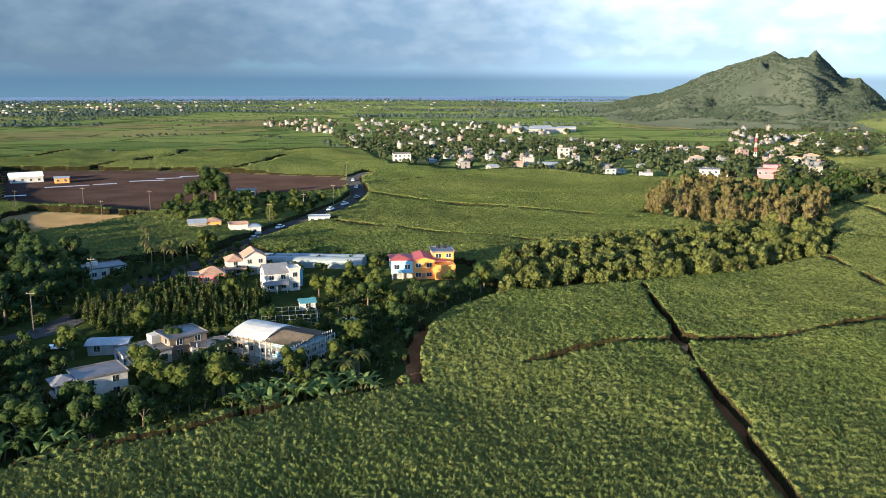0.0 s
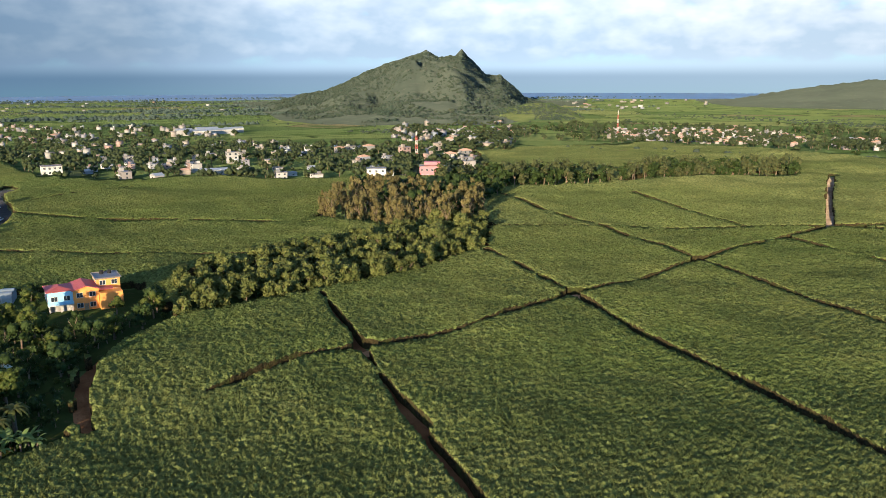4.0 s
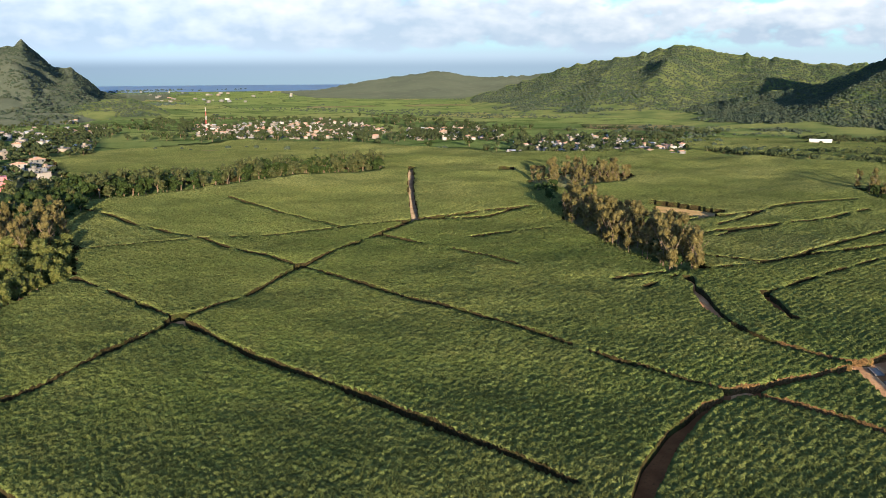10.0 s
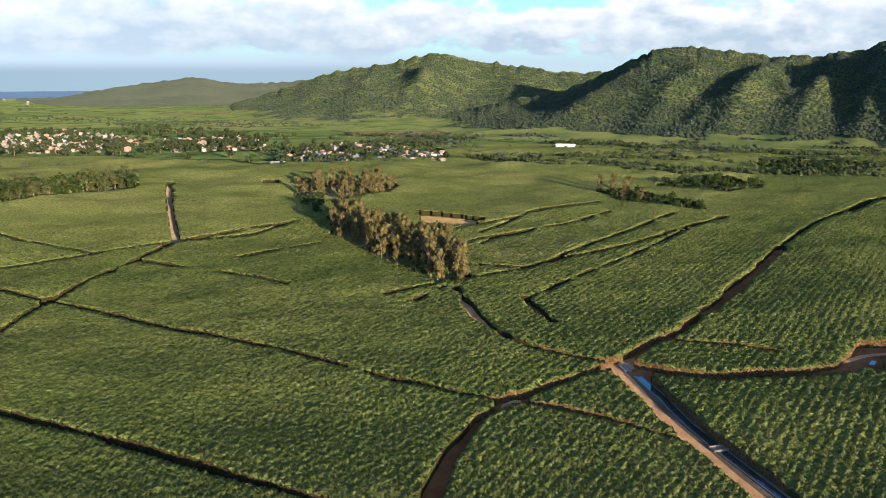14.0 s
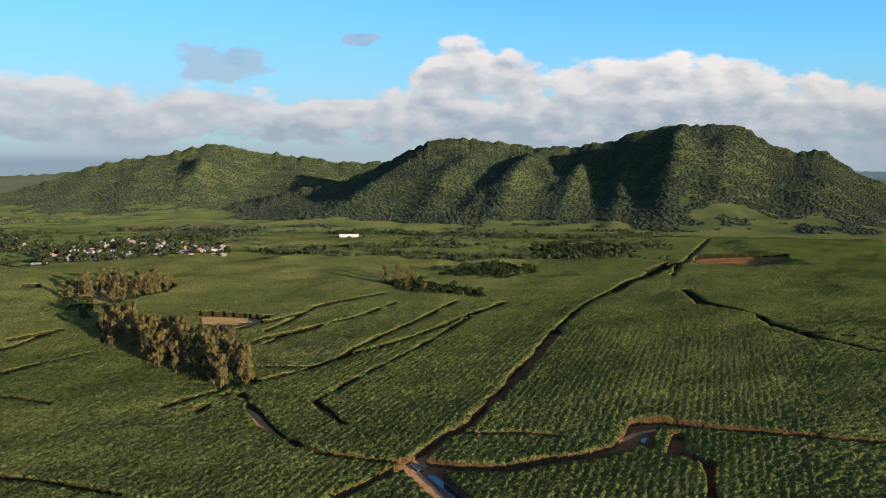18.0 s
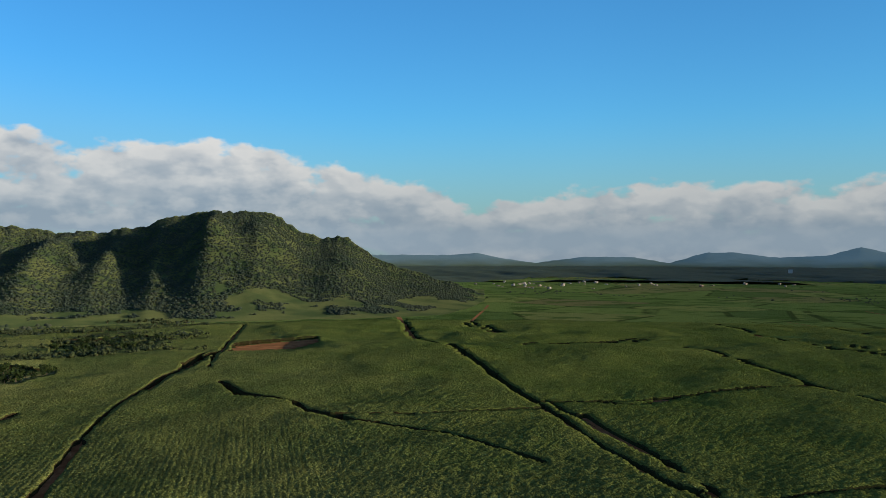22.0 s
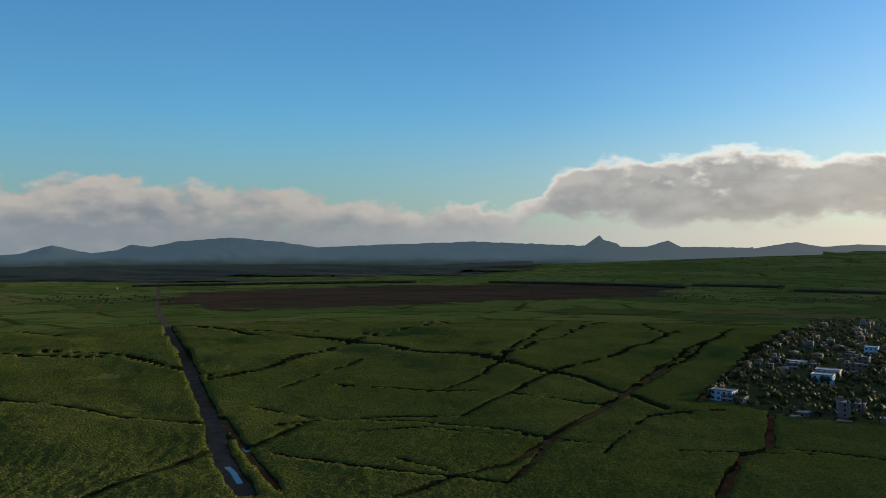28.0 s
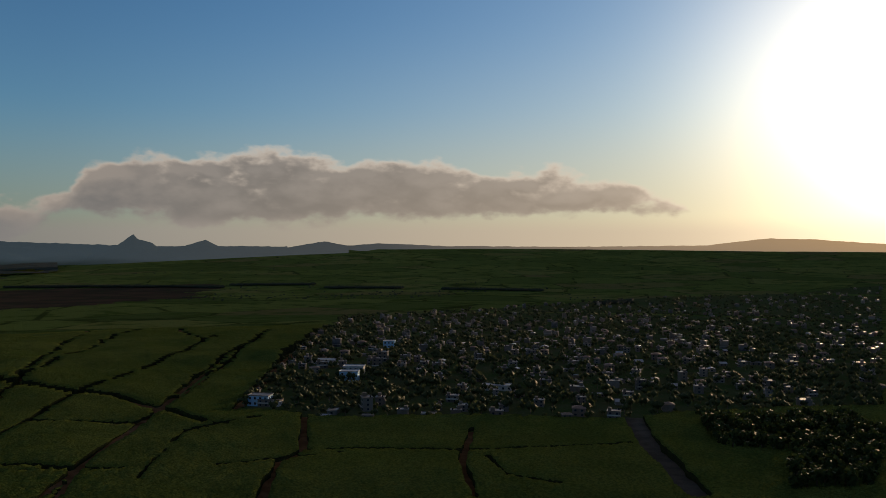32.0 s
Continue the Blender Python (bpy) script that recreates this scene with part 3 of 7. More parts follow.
I2 = (I + 1) % na
F = np.stack([I * nr + J, I * nr + J + 1, I2 * nr + J + 1, I2 * nr + J], -1).reshape(-1, 4)
V = np.vstack([V, [[0, 0, 0]]])
tagged(new("ground", raw_mesh("ground", V, F, M_GROUND, smooth=True)), "wide green farming plain falling gently towards the coast", "ground", kind="structure")

A, R = np.meshgrid(np.arange(-60, 62, 2.0), np.array([3900, 4400, 4980.0]), indexing="ij")
X, Y = polar(A, R)
Z = 0 * R - 62.0
n = A.shape[1]
I, J = np.meshgrid(np.arange(A.shape[0] - 1), np.arange(n - 1), indexing="ij")
F = np.stack([I * n + J, I * n + J + 1, (I + 1) * n + J + 1, (I + 1) * n + J], -1).reshape(-1, 4)
tagged(new("water", raw_mesh("sea", np.stack([X, Y, Z], -1).reshape(-1, 3), F, M_SEA)), "hazy dark blue sea along the horizon", "sea", kind="structure")

# ---- plan of the fields ----
ZVILLAGE = [(-65, 99), (-57, 105), (-48, 111), (-36, 120), (-26, 126), (-14, 132), (-10, 135), (-11, 148), (-11, 160), (-7, 173), (11, 193), (3, 231), (-27, 236), (-57, 240), (-67, 255), (-86, 240), (-110, 226), (-119, 206)]
ZSTRIP = [(10, 193), (32, 200), (66, 212), (81, 220), (109, 239), (129, 276), (120, 295), (94, 280), (71, 268), (50, 253), (15, 239)]
ZWOOD = [(72, 318), (93, 281), (128, 277), (148, 333), (128, 374), (96, 365)]
ZWOOD2 = [(283, 184), (249, 141), (228, 109), (236, 102), (259, 119), (290, 160), (311, 200)]
ZWOOD3 = [(365, 260), (349, 224), (385, 215), (413, 224), (409, 262)]
ZBELT = [(149, 375), (202, 364), (236, 364), (252, 389), (193, 408), (159, 403)]
ZBELT2 = [(242, 368), (307, 354), (337, 341), (356, 361), (297, 398)]
ZGROVE = [(436, 118), (412, 98), (405, 59), (422, 63), (447, 100)]
ZGROVE2 = [(487, 99), (474, 58), (516, 43), (537, 66)]
ZGROVE3 = [(610, 55), (615, 4), (706, -25), (743, 5), (702, 63)]
ZDARK = [(-253, 470), (-160, 475), (-57, 446), (-49, 384), (-81, 358), (-119, 318), (-153, 331), (-186, 339)]
ZSTRAW = [(-171, 309), (-167, 328), (-133, 320), (-118, 315), (-130, 285), (-146, 260)]
ZCLEAR = [(341, 176), (339, 139), (319, 141), (316, 160)]
ZPATCH = [(624, -61), (671, -130), (600, -117), (565, -55)]
ZBURNT = [(1150, -1489), (867, -2012), (190, -2280), (162, -1769), (389, -1363), (614, -1119), (746, -990)]
ZVILL2 = [(2, -388), (37, -416), (-14, -821), (-58, -1078), (-319, -1264), (-597, -1497), (-1445, -1893), (-258, -364), (-159, -369), (-132, -361)]
ZWOODR = [(-159, -347), (-226, -340), (-214, -304), (-166, -250), (-141, -252), (-169, -294), (-146, -304)]
ZTOWN1 = [(-143, 1014), (20, 1009), (255, 708), (252, 567), (208, 446), (138, 428), (37, 473), (-35, 498)]
ZTOWN1B = [(-390, 1875), (-177, 1818), (185, 1235), (160, 1071), (-72, 1013), (-267, 1267)]
ZTOWN2 = [(405, 980), (712, 1326), (1107, 1088), (797, 393), (620, 291), (491, 359), (510, 572), (432, 730)]
ZTOWN2A = [(678, 1061), (948, 1096), (786, 789), (590, 595), (542, 669), (507, 782)]
ZTOWN2B = [(774, 739), (917, 746), (800, 600), (648, 500), (585, 551)]
ZTOWN2C = [(671, 490), (828, 493), (659, 312), (573, 273), (511, 328), (488, 365)]
ZTOWN1E = [(417, 1262), (700, 1500), (560, 1080), (307, 620), (255, 600), (300, 900)]
ZRIPE = [(100, 300), (128, 269), (164, 257), (204, 238), (240, 225), (290, 210), (311, 200), (283, 184), (249, 141), (228, 109), (234, 103), (257, 91), (311, 82), (391, 69), (450, 50), (700, 60), (940, 300), (700, 640), (300, 650), (150, 640)]
ROAD = [(-94, 158), (-88, 167), (-82, 213), (-72, 237), (-68, 257), (-63, 286), (-52, 321), (-44, 353), (-42, 376), (-48, 414), (-52, 441), (-47, 464)]

TRACKS = []


def track(width, points):
    TRACKS.append((width, points))


track(1.5, [(46, 201), (44, 175), (43, 154), (40, 122), (39, 98)])
track(1.5, [(42, 153), (41, 130), (41, 113)])
track(1.7, [(39, 98), (38, 84), (37, 68)])
track(1.6, [(5, 140), (14, 144), (30, 154), (43, 154), (66, 159), (95, 172), (105, 177), (129, 182), (160, 197), (211, 215), (240, 225)])
track(2.1, [(105, 177), (101, 141), (101, 115), (99, 86), (98, 60)])
track(1.6, [(107, 234), (106, 205), (105, 177)])
track(1.4, [(160, 196), (155, 146), (153, 113), (149, 84), (148, 63), (149, 55)])
track(1.4, [(160, 197), (160, 221), (164, 257), (164, 301), (167, 361)])
track(1.4, [(128, 269), (164, 257), (204, 238), (240, 225), (276, 219), (308, 207)])
track(1.4, [(229, 333), (218, 280), (212, 237)])
track(3.4, [(240, 225), (290, 274), (364, 344)])
track(2.7, [(149, 56), (139, 58), (124, 57), (111, 54), (104, 52), (92, 47), (80, 41)])
track(2.7, [(149, 56), (164, 50), (182, 42), (203, 37)])
track(2.2, [(203, 37), (210, 34), (232, 31)])
track(4.0, [(232, 31), (263, 27), (330, 20)])
track(1.8, [(330, 20), (355, 17), (380, 12)])
track(1.8, [(380, 12), (422, 2), (487, -18), (588, -50)])
track(1.4, [(149, 56), (149, 39), (146, 24), (146, 19)])
track(7, [(179, 41), (167, 33), (153, 24), (144, 16), (128, 3)])
track(5, [(181, 42), (178, 33), (180, 21), (192, 4), (200, -4), (218, -8), (220, -12), (217, -29), (215, -49)])
track(3.2, [(215, -49), (214, -70), (207, -104)])
track(4, [(219, -10), (203, -9)])
track(2.4, [(211, -17), (198, -15), (191, -22), (167, -20)])
track(2.4, [(182, 42), (180, 49), (182, 64), (185, 70), (201, 86), (225, 103)])
track(1.4, [(204, 66), (221, 79), (281, 68), (336, 60), (390, 50)])
track(1.4, [(234, 103), (257, 91), (311, 82), (391, 69)])
track(1.4, [(202, 36), (207, 16), (204, 3)])
track(1.4, [(208, 117), (225, 110)])
track(1.4, [(207, 107), (224, 106)])
track(1.4, [(202, 142), (207, 162), (209, 182), (210, 213)])
track(1.6, [(241, 224), (269, 211), (298, 212)])
track(1.6, [(230, 188), (264, 177)])
track(1.6, [(351, 128), (320, 140), (297, 149)])
track(1.6, [(340, 105), (305, 120), (289, 122)])
track(2.4, [(433, -36), (397, -40), (374, -63), (351, -63), (330, -74)])
track(2, [(432, -36), (399, -43), (375, -61), (355, -63), (330, -78), (302, -103), (253, -120)])
track(4, [(1085, -314), (647, -200), (496, -181), (382, -163), (342, -160)])
track(2.4, [(342, -160), (267, -148), (210, -141)])
track(2.4, [(341, -165), (281, -160), (226, -153)])
track(2.4, [(1228, -504), (808, -308), (661, -282)])
track(2.4, [(428, -3), (484, -19), (581, -57)])
track(1.6, [(857, -93), (493, -35)])
track(2.4, [(342, -158), (326, -201), (332, -226)])
track(7, [(1598, -2014), (823, -1027), (406, -522), (265, -352), (222, -301), (192, -262), (152, -217)])
track(2.5, [(221, -307), (187, -269), (146, -225)])
track(2.2, [(193, -256), (194, -213), (196, -151)])
track(1.6, [(339, -168), (334, -211), (333, -266), (338, -304)])
track(1.9, [(502, -349), (338, -304), (263, -293), (221, -293)])
track(1.9, [(717, -537), (561, -472), (452, -431), (393, -430)])
track(1.9, [(941, -958), (818, -890), (721, -829)])
track(1.4, [(818, -890), (1120, -1256)])
track(1.9, [(281, -382), (276, -432), (283, -535), (289, -620), (296, -730), (354, -907), (302, -824)])
track(3.1, [(576, -739), (407, -629), (295, -568), (209, -516), (159, -494), (117, -460)])
track(3.7, [(117, -460), (96, -447), (73, -420), (49, -381)])
track(1.9, [(183, -268), (184, -317), (156, -335), (129, -344)])
track(1.9, [(129, -344), (124, -385), (117, -460), (105, -510), (86, -612), (74, -768)])
track(1.6, [(111, -229), (101, -254), (90, -278), (84, -336), (73, -420), (63, -510), (36, -732)])
track(1.4, [(171, -264), (138, -256), (101, -254), (83, -255)])
track(1.4, [(156, -400), (152, -451), (159, -586), (161, -923)])
track(1.4, [(159, -507), (211, -920)])
track(1.4, [(158, -301), (135, -320), (109, -317), (86, -317), (64, -313)])
track(1.4, [(221, -332), (187, -322)])
track(1.9, [(120, -902), (77, -699)])
track(1.4, [(176, -327), (193, -301)])
track(1.9, [(84, -254), (84, -324), (71, -416), (48, -575), (29, -831)])
track(1.6, [(63, -301), (55, -366), (27, -385)])
track(3.1, [(38, -411), (24, -508), (-20, -836)])
track(3.1, [(7, -393), (9, -329), (18, -312), (24, -258)])
track(1.9, [(9, -329), (-21, -326), (-49, -316), (-114, -316)])
track(2.5, [(-41, -262), (-45, -301), (-60, -352)])
track(1.9, [(-55, -305), (-56, -281), (-70, -268)])
track(8, [(-136, -366), (-120, -312), (-108, -250)])
track(1.4, [(-41, 376), (-10, 354), (22, 334), (68, 304)])
track(1.4, [(-45, 411), (-0, 428), (9, 445)])
track(1.4, [(-42, 296), (-9, 278), (17, 269), (47, 251)])
track(1.6, [(-204, 480), (-195, 574), (-196, 755)])
track(1.6, [(-291, 546), (-289, 621), (-282, 719)])
track(1.6, [(-124, 460), (-113, 514), (-108, 606)])
track(1.9, [(516, -236), (529, -291), (546, -349)])
track(1.6, [(782, -294), (652, -273)])
track(1.4, [(769, -669), (648, -623), (581, -594)])
track(1.4, [(215, -143), (198, -148)])
track(1.4, [(298, -152), (229, -143), (202, -142)])
track(1.4, [(312, -167), (244, -157), (204, -149)])
track(2.4, [(514, -235), (539, -302), (567, -361)])
track(1.6, [(255, 112), (257, 93), (302, 74), (393, 48)])
track(1.6, [(222, 80), (205, 65)])
track(1.4, [(308, 130), (361, 128), (402, 108)])
track(1.4, [(274, 129), (298, 126), (333, 108), (378, 96)])
track(1.6, [(366, 322), (388, 298), (410, 281)])
track(1.4, [(343, -70), (331, -120), (329, -158)])
track(1.4, [(232, -373), (236, -450), (245, -530)])
track(1.4, [(209, -390), (151, -395), (124, -397), (97, -393), (74, -390)])
track(1.4, [(505, -459), (428, -454), (334, -415), (288, -395)])
track(1.6, [(602, -761), (462, -674), (372, -662), (300, -640)])
track(1.4, [(176, -324), (128, -329), (104, -325), (89, -318)])
track(1.4, [(128, -270), (112, -264), (101, -256)])
track(1.4, [(39, -313), (-5, -322)])
track(4.5, [(103, 176.5), (107, 178.5)])
track(3.6, [(42, 153.5), (44, 156.5)])
track(3.4, [(158.5, 197), (161.5, 198)])
track(4.0, [(147, 57), (152, 55)])
track(2.4, [(20, 196), (43, 207), (57, 214), (71, 219), (84, 225), (100, 235), (113, 247)])
track(1.6, [(-70, 95), (-56, 102), (-41, 112), (-26, 125), (-12, 132)])
track(2.4, [(-9, 133), (-10, 150), (-9, 162), (-4, 176), (7, 191)])
track(6, [(-55, 302), (-46, 304)])
track(9, ROAD)

CELL = 0.8
GX0, GX1, GY0, GY1 = -300.0, 960.0, -1000.0, 660.0
gnx, gny = int((GX1 - GX0) / CELL), int((GY1 - GY0) / CELL)
clear = np.full((gnx, gny), 60.0, np.float32)
for width, pts in TRACKS:
    for (x0, y0), (x1, y1) in zip(pts, pts[1:]):
        pad = 12.0
        i0, i1 = int((min(x0, x1) - pad - GX0) / CELL), int((max(x0, x1) + pad - GX0) / CELL)
        j0, j1 = int((min(y0, y1) - pad - GY0) / CELL), int((max(y0, y1) + pad - GY0) / CELL)
        i0, j0, i1, j1 = max(i0, 0), max(j0, 0), min(i1, gnx), min(j1, gny)
        if i1 <= i0 or j1 <= j0:
            continue
        gx = (GX0 + (np.arange(i0, i1) + 0.5) * CELL)[:, None]
        gy = (GY0 + (np.arange(j0, j1) + 0.5) * CELL)[None, :]
        dx, dy = x1 - x0, y1 - y0
        k = np.clip(((gx - x0) * dx + (gy - y0) * dy) / max(dx * dx + dy * dy, 1e-6), 0, 1)
        wob = 0.7 * smooth_noise(gx * 0.12 + 0 * gy, gy * 0.12 + 0 * gx, 5, 2)
        d = np.hypot(gx - x0 - k * dx, gy - y0 - k * dy) - width / 2 - wob
        clear[i0:i1, j0:j1] = np.minimum(clear[i0:i1, j0:j1], d)
NOCANE = [ZVILLAGE, ZSTRIP, ZWOOD, ZWOOD2, ZWOOD3, ZBELT, ZBELT2, ZGROVE, ZGROVE2, ZGROVE3, ZDARK, ZSTRAW, ZCLEAR, ZPATCH, ZBURNT, ZVILL2, ZWOODR, ZTOWN1, ZTOWN2]
step = 3
cx = GX0 + (np.arange(0, gnx, step) + step / 2) * CELL
cy = GY0 + (np.arange(0, gny, step) + step / 2) * CELL
CX, CY = np.meshgrid(cx, cy, indexing="ij")
off = np.zeros(CX.shape, bool)
for z in NOCANE:
    off |= inside(z, CX, CY)
big_off = np.repeat(np.repeat(off, step, 0), step, 1)[:gnx, :gny]
clear[big_off] = -1.0

# blocks of cane: what the tracks part from one another
free = (clear[step // 2::step, step // 2::step][:off.shape[0], :off.shape[1]] > 0.6) & ~off
lab = np.zeros(free.shape, np.int32)
nlab = 0
sizes = [0]
fi, fj = np.nonzero(free)
nx_, ny_ = free.shape
free_l = free.copy()
for si, sj in zip(fi, fj):
    if not free_l[si, sj]:
        continue
    nlab += 1
    count = 0
    stack = [(si, sj)]
    free_l[si, sj] = False
    while stack:
        i, j = stack.pop()
        lab[i, j] = nlab
        count += 1
        if i > 0 and free_l[i - 1, j]:
            free_l[i - 1, j] = False
            stack.append((i - 1, j))
        if i < nx_ - 1 and free_l[i + 1, j]:
            free_l[i + 1, j] = False
            stack.append((i + 1, j))
        if j > 0 and free_l[i, j - 1]:
            free_l[i, j - 1] = False
            stack.append((i, j - 1))
        if j < ny_ - 1 and free_l[i, j + 1]:
            free_l[i, j + 1] = False
            stack.append((i, j + 1))
    sizes.append(count)
main = max(range(1, nlab + 1), key=lambda k: sizes[k])
remap = np.array([0] + [k if sizes[k] > 60 else main for k in range(1, nlab + 1)])
lab = remap[lab]
for _ in range(5):
    for ax, sh in ((0, 1), (0, -1), (1, 1), (1, -1)):
        lab = np.where(lab == 0, np.roll(lab, sh, ax), lab)
lab[lab == 0] = main


def sample(grid, x, y, cell):
    i = np.clip(((x - GX0) / cell).astype(int), 0, grid.shape[0] - 1)
    j = np.clip(((y - GY0) / cell).astype(int), 0, grid.shape[1] - 1)
    return grid[i, j]


def clearance(x, y):
    u, v = (x - GX0) / CELL - 0.5, (y - GY0) / CELL - 0.5
    i, j = np.clip(u.astype(int), 0, gnx - 2), np.clip(v.astype(int), 0, gny - 2)
    fx, fy = np.clip(u - i, 0, 1), np.clip(v - j, 0, 1)
    out = (clear[i, j] * (1 - fx) + clear[i + 1, j] * fx) * (1 - fy) + (clear[i, j + 1] * (1 - fx) + clear[i + 1, j + 1] * fx) * fy
    return np.where((x > GX0) & (x < GX1) & (y > GY0) & (y < GY1), out, -1)


row_angle = np.radians(np.random.RandomState(4).choice([-78.0, 12.0, -70.0, 25.0], nlab + 2))
for k in np.unique(lab):
    mid = np.argwhere(lab == k).mean(0) * CELL * step + np.array([GX0, GY0])
    if 48 < math.degrees(math.atan2(mid[0], mid[1])) < 112:
        row_angle[k] = radians(83.0)


ROW = 1.95  # metres between the furrows


def row_phase(x, y, k):
    a = row_angle[k]
    return (x * np.cos(a) + y * np.sin(a)) / ROW


az = np.r_[np.arange(-37.0, 103.0, 0.15), np.arange(103.0, 222.0, 0.21)]
rr = np.r_[np.geomspace(78.0, 470.0, 304), np.geomspace(475.0, 940.0, 64)]
A, R = np.meshgrid(az, rr, indexing="ij")
X, Y = polar(A, R)
cl = clearance(X, Y)
L = sample(lab, X, Y, CELL * step)
near_row = np.clip((460 - R) / 160, 0, 1)
jag = np.random.RandomState(3).uniform(-1, 1, X.shape)
H = 2.0 + 0.35 * smooth_noise(X * 0.05, Y * 0.05, 11) + 0.08 * smooth_noise(X * 1.6, Y * 1.6, 21, 2) + np.interp(R, [80, 180, 300, 420, 940], [0.32, 0.27, 0.18, 0.13, 0.16]) * np.interp(A, [100, 112], [1.0, 1.7]) * jag + np.interp(R, [80, 240, 420, 650], [0.6, 0.7, 1.3, 2.0]) * smooth_noise(X / 42.0, Y / 42.0, 17, 2) + np.where(A > 0, 3.2 * np.clip(smooth_noise(X / 120.0, Y / 120.0, 29, 2) + 0.35, 0, 1.4) * np.clip((np.hypot(X, Y) - 300) / 250, 0, 1) * np.clip((Y - 40) / -160.0, 0, 1), 0)
H = H - np.interp(R, [80, 250, 320, 470], [0.10, 0.14, 0.22, 0.22]) * np.interp(A, [55, 68, 112, 118], [1.0, 1.7, 1.7, 1.0]) * near_row * (0.5 - 0.5 * np.cos(2 * math.pi * row_phase(X, Y, L)))
H = H * np.interp(R, [800, 935], [1.0, 0.25])
VZ = land(X, Y) + H
na, nr = A.shape
# draw the block edges onto the track's border, so that they run smooth
gx_ = (clearance(X + 0.8, Y) - clearance(X - 0.8, Y)) / 1.6
gy_ = (clearance(X, Y + 0.8) - clearance(X, Y - 0.8)) / 1.6
out_ = cl <= 0
edge = np.zeros(X.shape, bool)
for si_, sj_ in itertools.product((-1, 0, 1), repeat=2):
    edge |= np.roll(np.roll(out_, si_, 0), sj_, 1)
gl = np.hypot(gx_, gy_)
edge &= (cl > 0) & (cl < 2.4) & (gl > 0.5) & (gl < 1.4)
X = np.where(edge, X - gx_ / np.maximum(gl, 0.5) * cl * 0.95, X)
Y = np.where(edge, Y - gy_ / np.maximum(gl, 0.5) * cl * 0.95, Y)
good = (cl > 0) & ((A < 126) | (R > 165))
cell_ok = good[:-1, :-1] & good[1:, :-1] & good[:-1, 1:] & good[1:, 1:]
cell_lab = np.where(cell_ok, L[:-1, :-1], 0)
top = np.stack([X, Y, VZ], -1).reshape(-1, 3)
bottom = np.stack([X, Y, land(X, Y) - 0.1], -1).reshape(-1, 3)
nv = na * nr
pad = np.zeros((na + 1, nr + 1), np.int32)
pad[1:-1, 1:-1] = cell_lab
I, J = np.meshgrid(np.arange(na - 1), np.arange(nr - 1), indexing="ij")
vid = lambda i, j: i * nr + j
quads, qlab, qmat = [], [], []
ok = cell_lab > 0
quads.append(np.stack([vid(I, J), vid(I, J + 1), vid(I + 1, J + 1), vid(I + 1, J)], -1)[ok])
qlab.append(cell_lab[ok]), qmat.append(np.zeros(ok.sum(), int))
for di, dj, (a0, a1), (b0, b1) in ((0, -1, (0, 0), (1, 0)), (0, 1, (1, 1), (0, 1)), (-1, 0, (0, 1), (0, 0)), (1, 0, (1, 0), (1, 1))):
    other = pad[1 + di:na + di, 1 + dj:nr + dj]
    e = ok & (other != cell_lab)
    a, b = vid(I + a0, J + a1)[e], vid(I + b0, J + b1)[e]
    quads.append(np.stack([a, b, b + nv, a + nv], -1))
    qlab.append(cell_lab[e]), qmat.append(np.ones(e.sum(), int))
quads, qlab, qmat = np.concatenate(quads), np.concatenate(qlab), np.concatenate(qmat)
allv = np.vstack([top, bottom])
# painted-shade green stalks in the south, painted-sunlit straw round the canal
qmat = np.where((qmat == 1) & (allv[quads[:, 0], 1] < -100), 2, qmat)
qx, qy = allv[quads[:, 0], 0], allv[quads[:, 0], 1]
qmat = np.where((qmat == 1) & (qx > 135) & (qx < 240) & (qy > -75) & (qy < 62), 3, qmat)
qmat = np.where((qmat == 0) & inside(ZRIPE, qx, qy), 4, qmat)
FIELDS = {}
FIELD_LABEL = "tall green sugar cane standing in close rows, dry straw at its edges"
for k in np.unique(qlab):
    sel = qlab == k
    used, inv = np.unique(quads[sel], return_inverse=True)
    me = raw_mesh("cane_field", allv[used], inv.reshape(-1, 4), M_CANE, [M_CANE, M_STALK_SHADE, M_STALK_GREEN_SHADE, M_STALK_SUNLIT, M_CANE_RIPE], qmat[sel])
    FIELDS[k] = tagged(new("cane_field", me), FIELD_LABEL, "cane field", "cane fields", "stuff")

# leaf tops on the nearer blocks
rng = np.random.RandomState(9)
n1, n2, n3 = 230000, 85000, 45000
ra = np.r_[rng.uniform(79.0 ** 1.4, 430.0 ** 1.4, n1) ** (1 / 1.4), rng.uniform(235.0 ** 1.5, 540.0 ** 1.5, n2) ** (1 / 1.5), rng.uniform(400.0 ** 1.3, 930.0 ** 1.3, n3) ** (1 / 1.3)]
aa = np.r_[rng.uniform(-36, 100, n1), rng.uniform(100, 222, n2), rng.uniform(125, 222, n3)]
px, py = polar(aa, ra)
kk = sample(lab, px, py, CELL * step)
ph = row_phase(px, py, kk)
shift = (np.round(ph) - ph) * ROW * 0.35
px, py = px + shift * np.cos(row_angle[kk]), py + shift * np.sin(row_angle[kk])
keep = clearance(px, py) > 0.8
px, py, kk = px[keep], py[keep], sample(lab, px[keep], py[keep], CELL * step)
n = len(px)
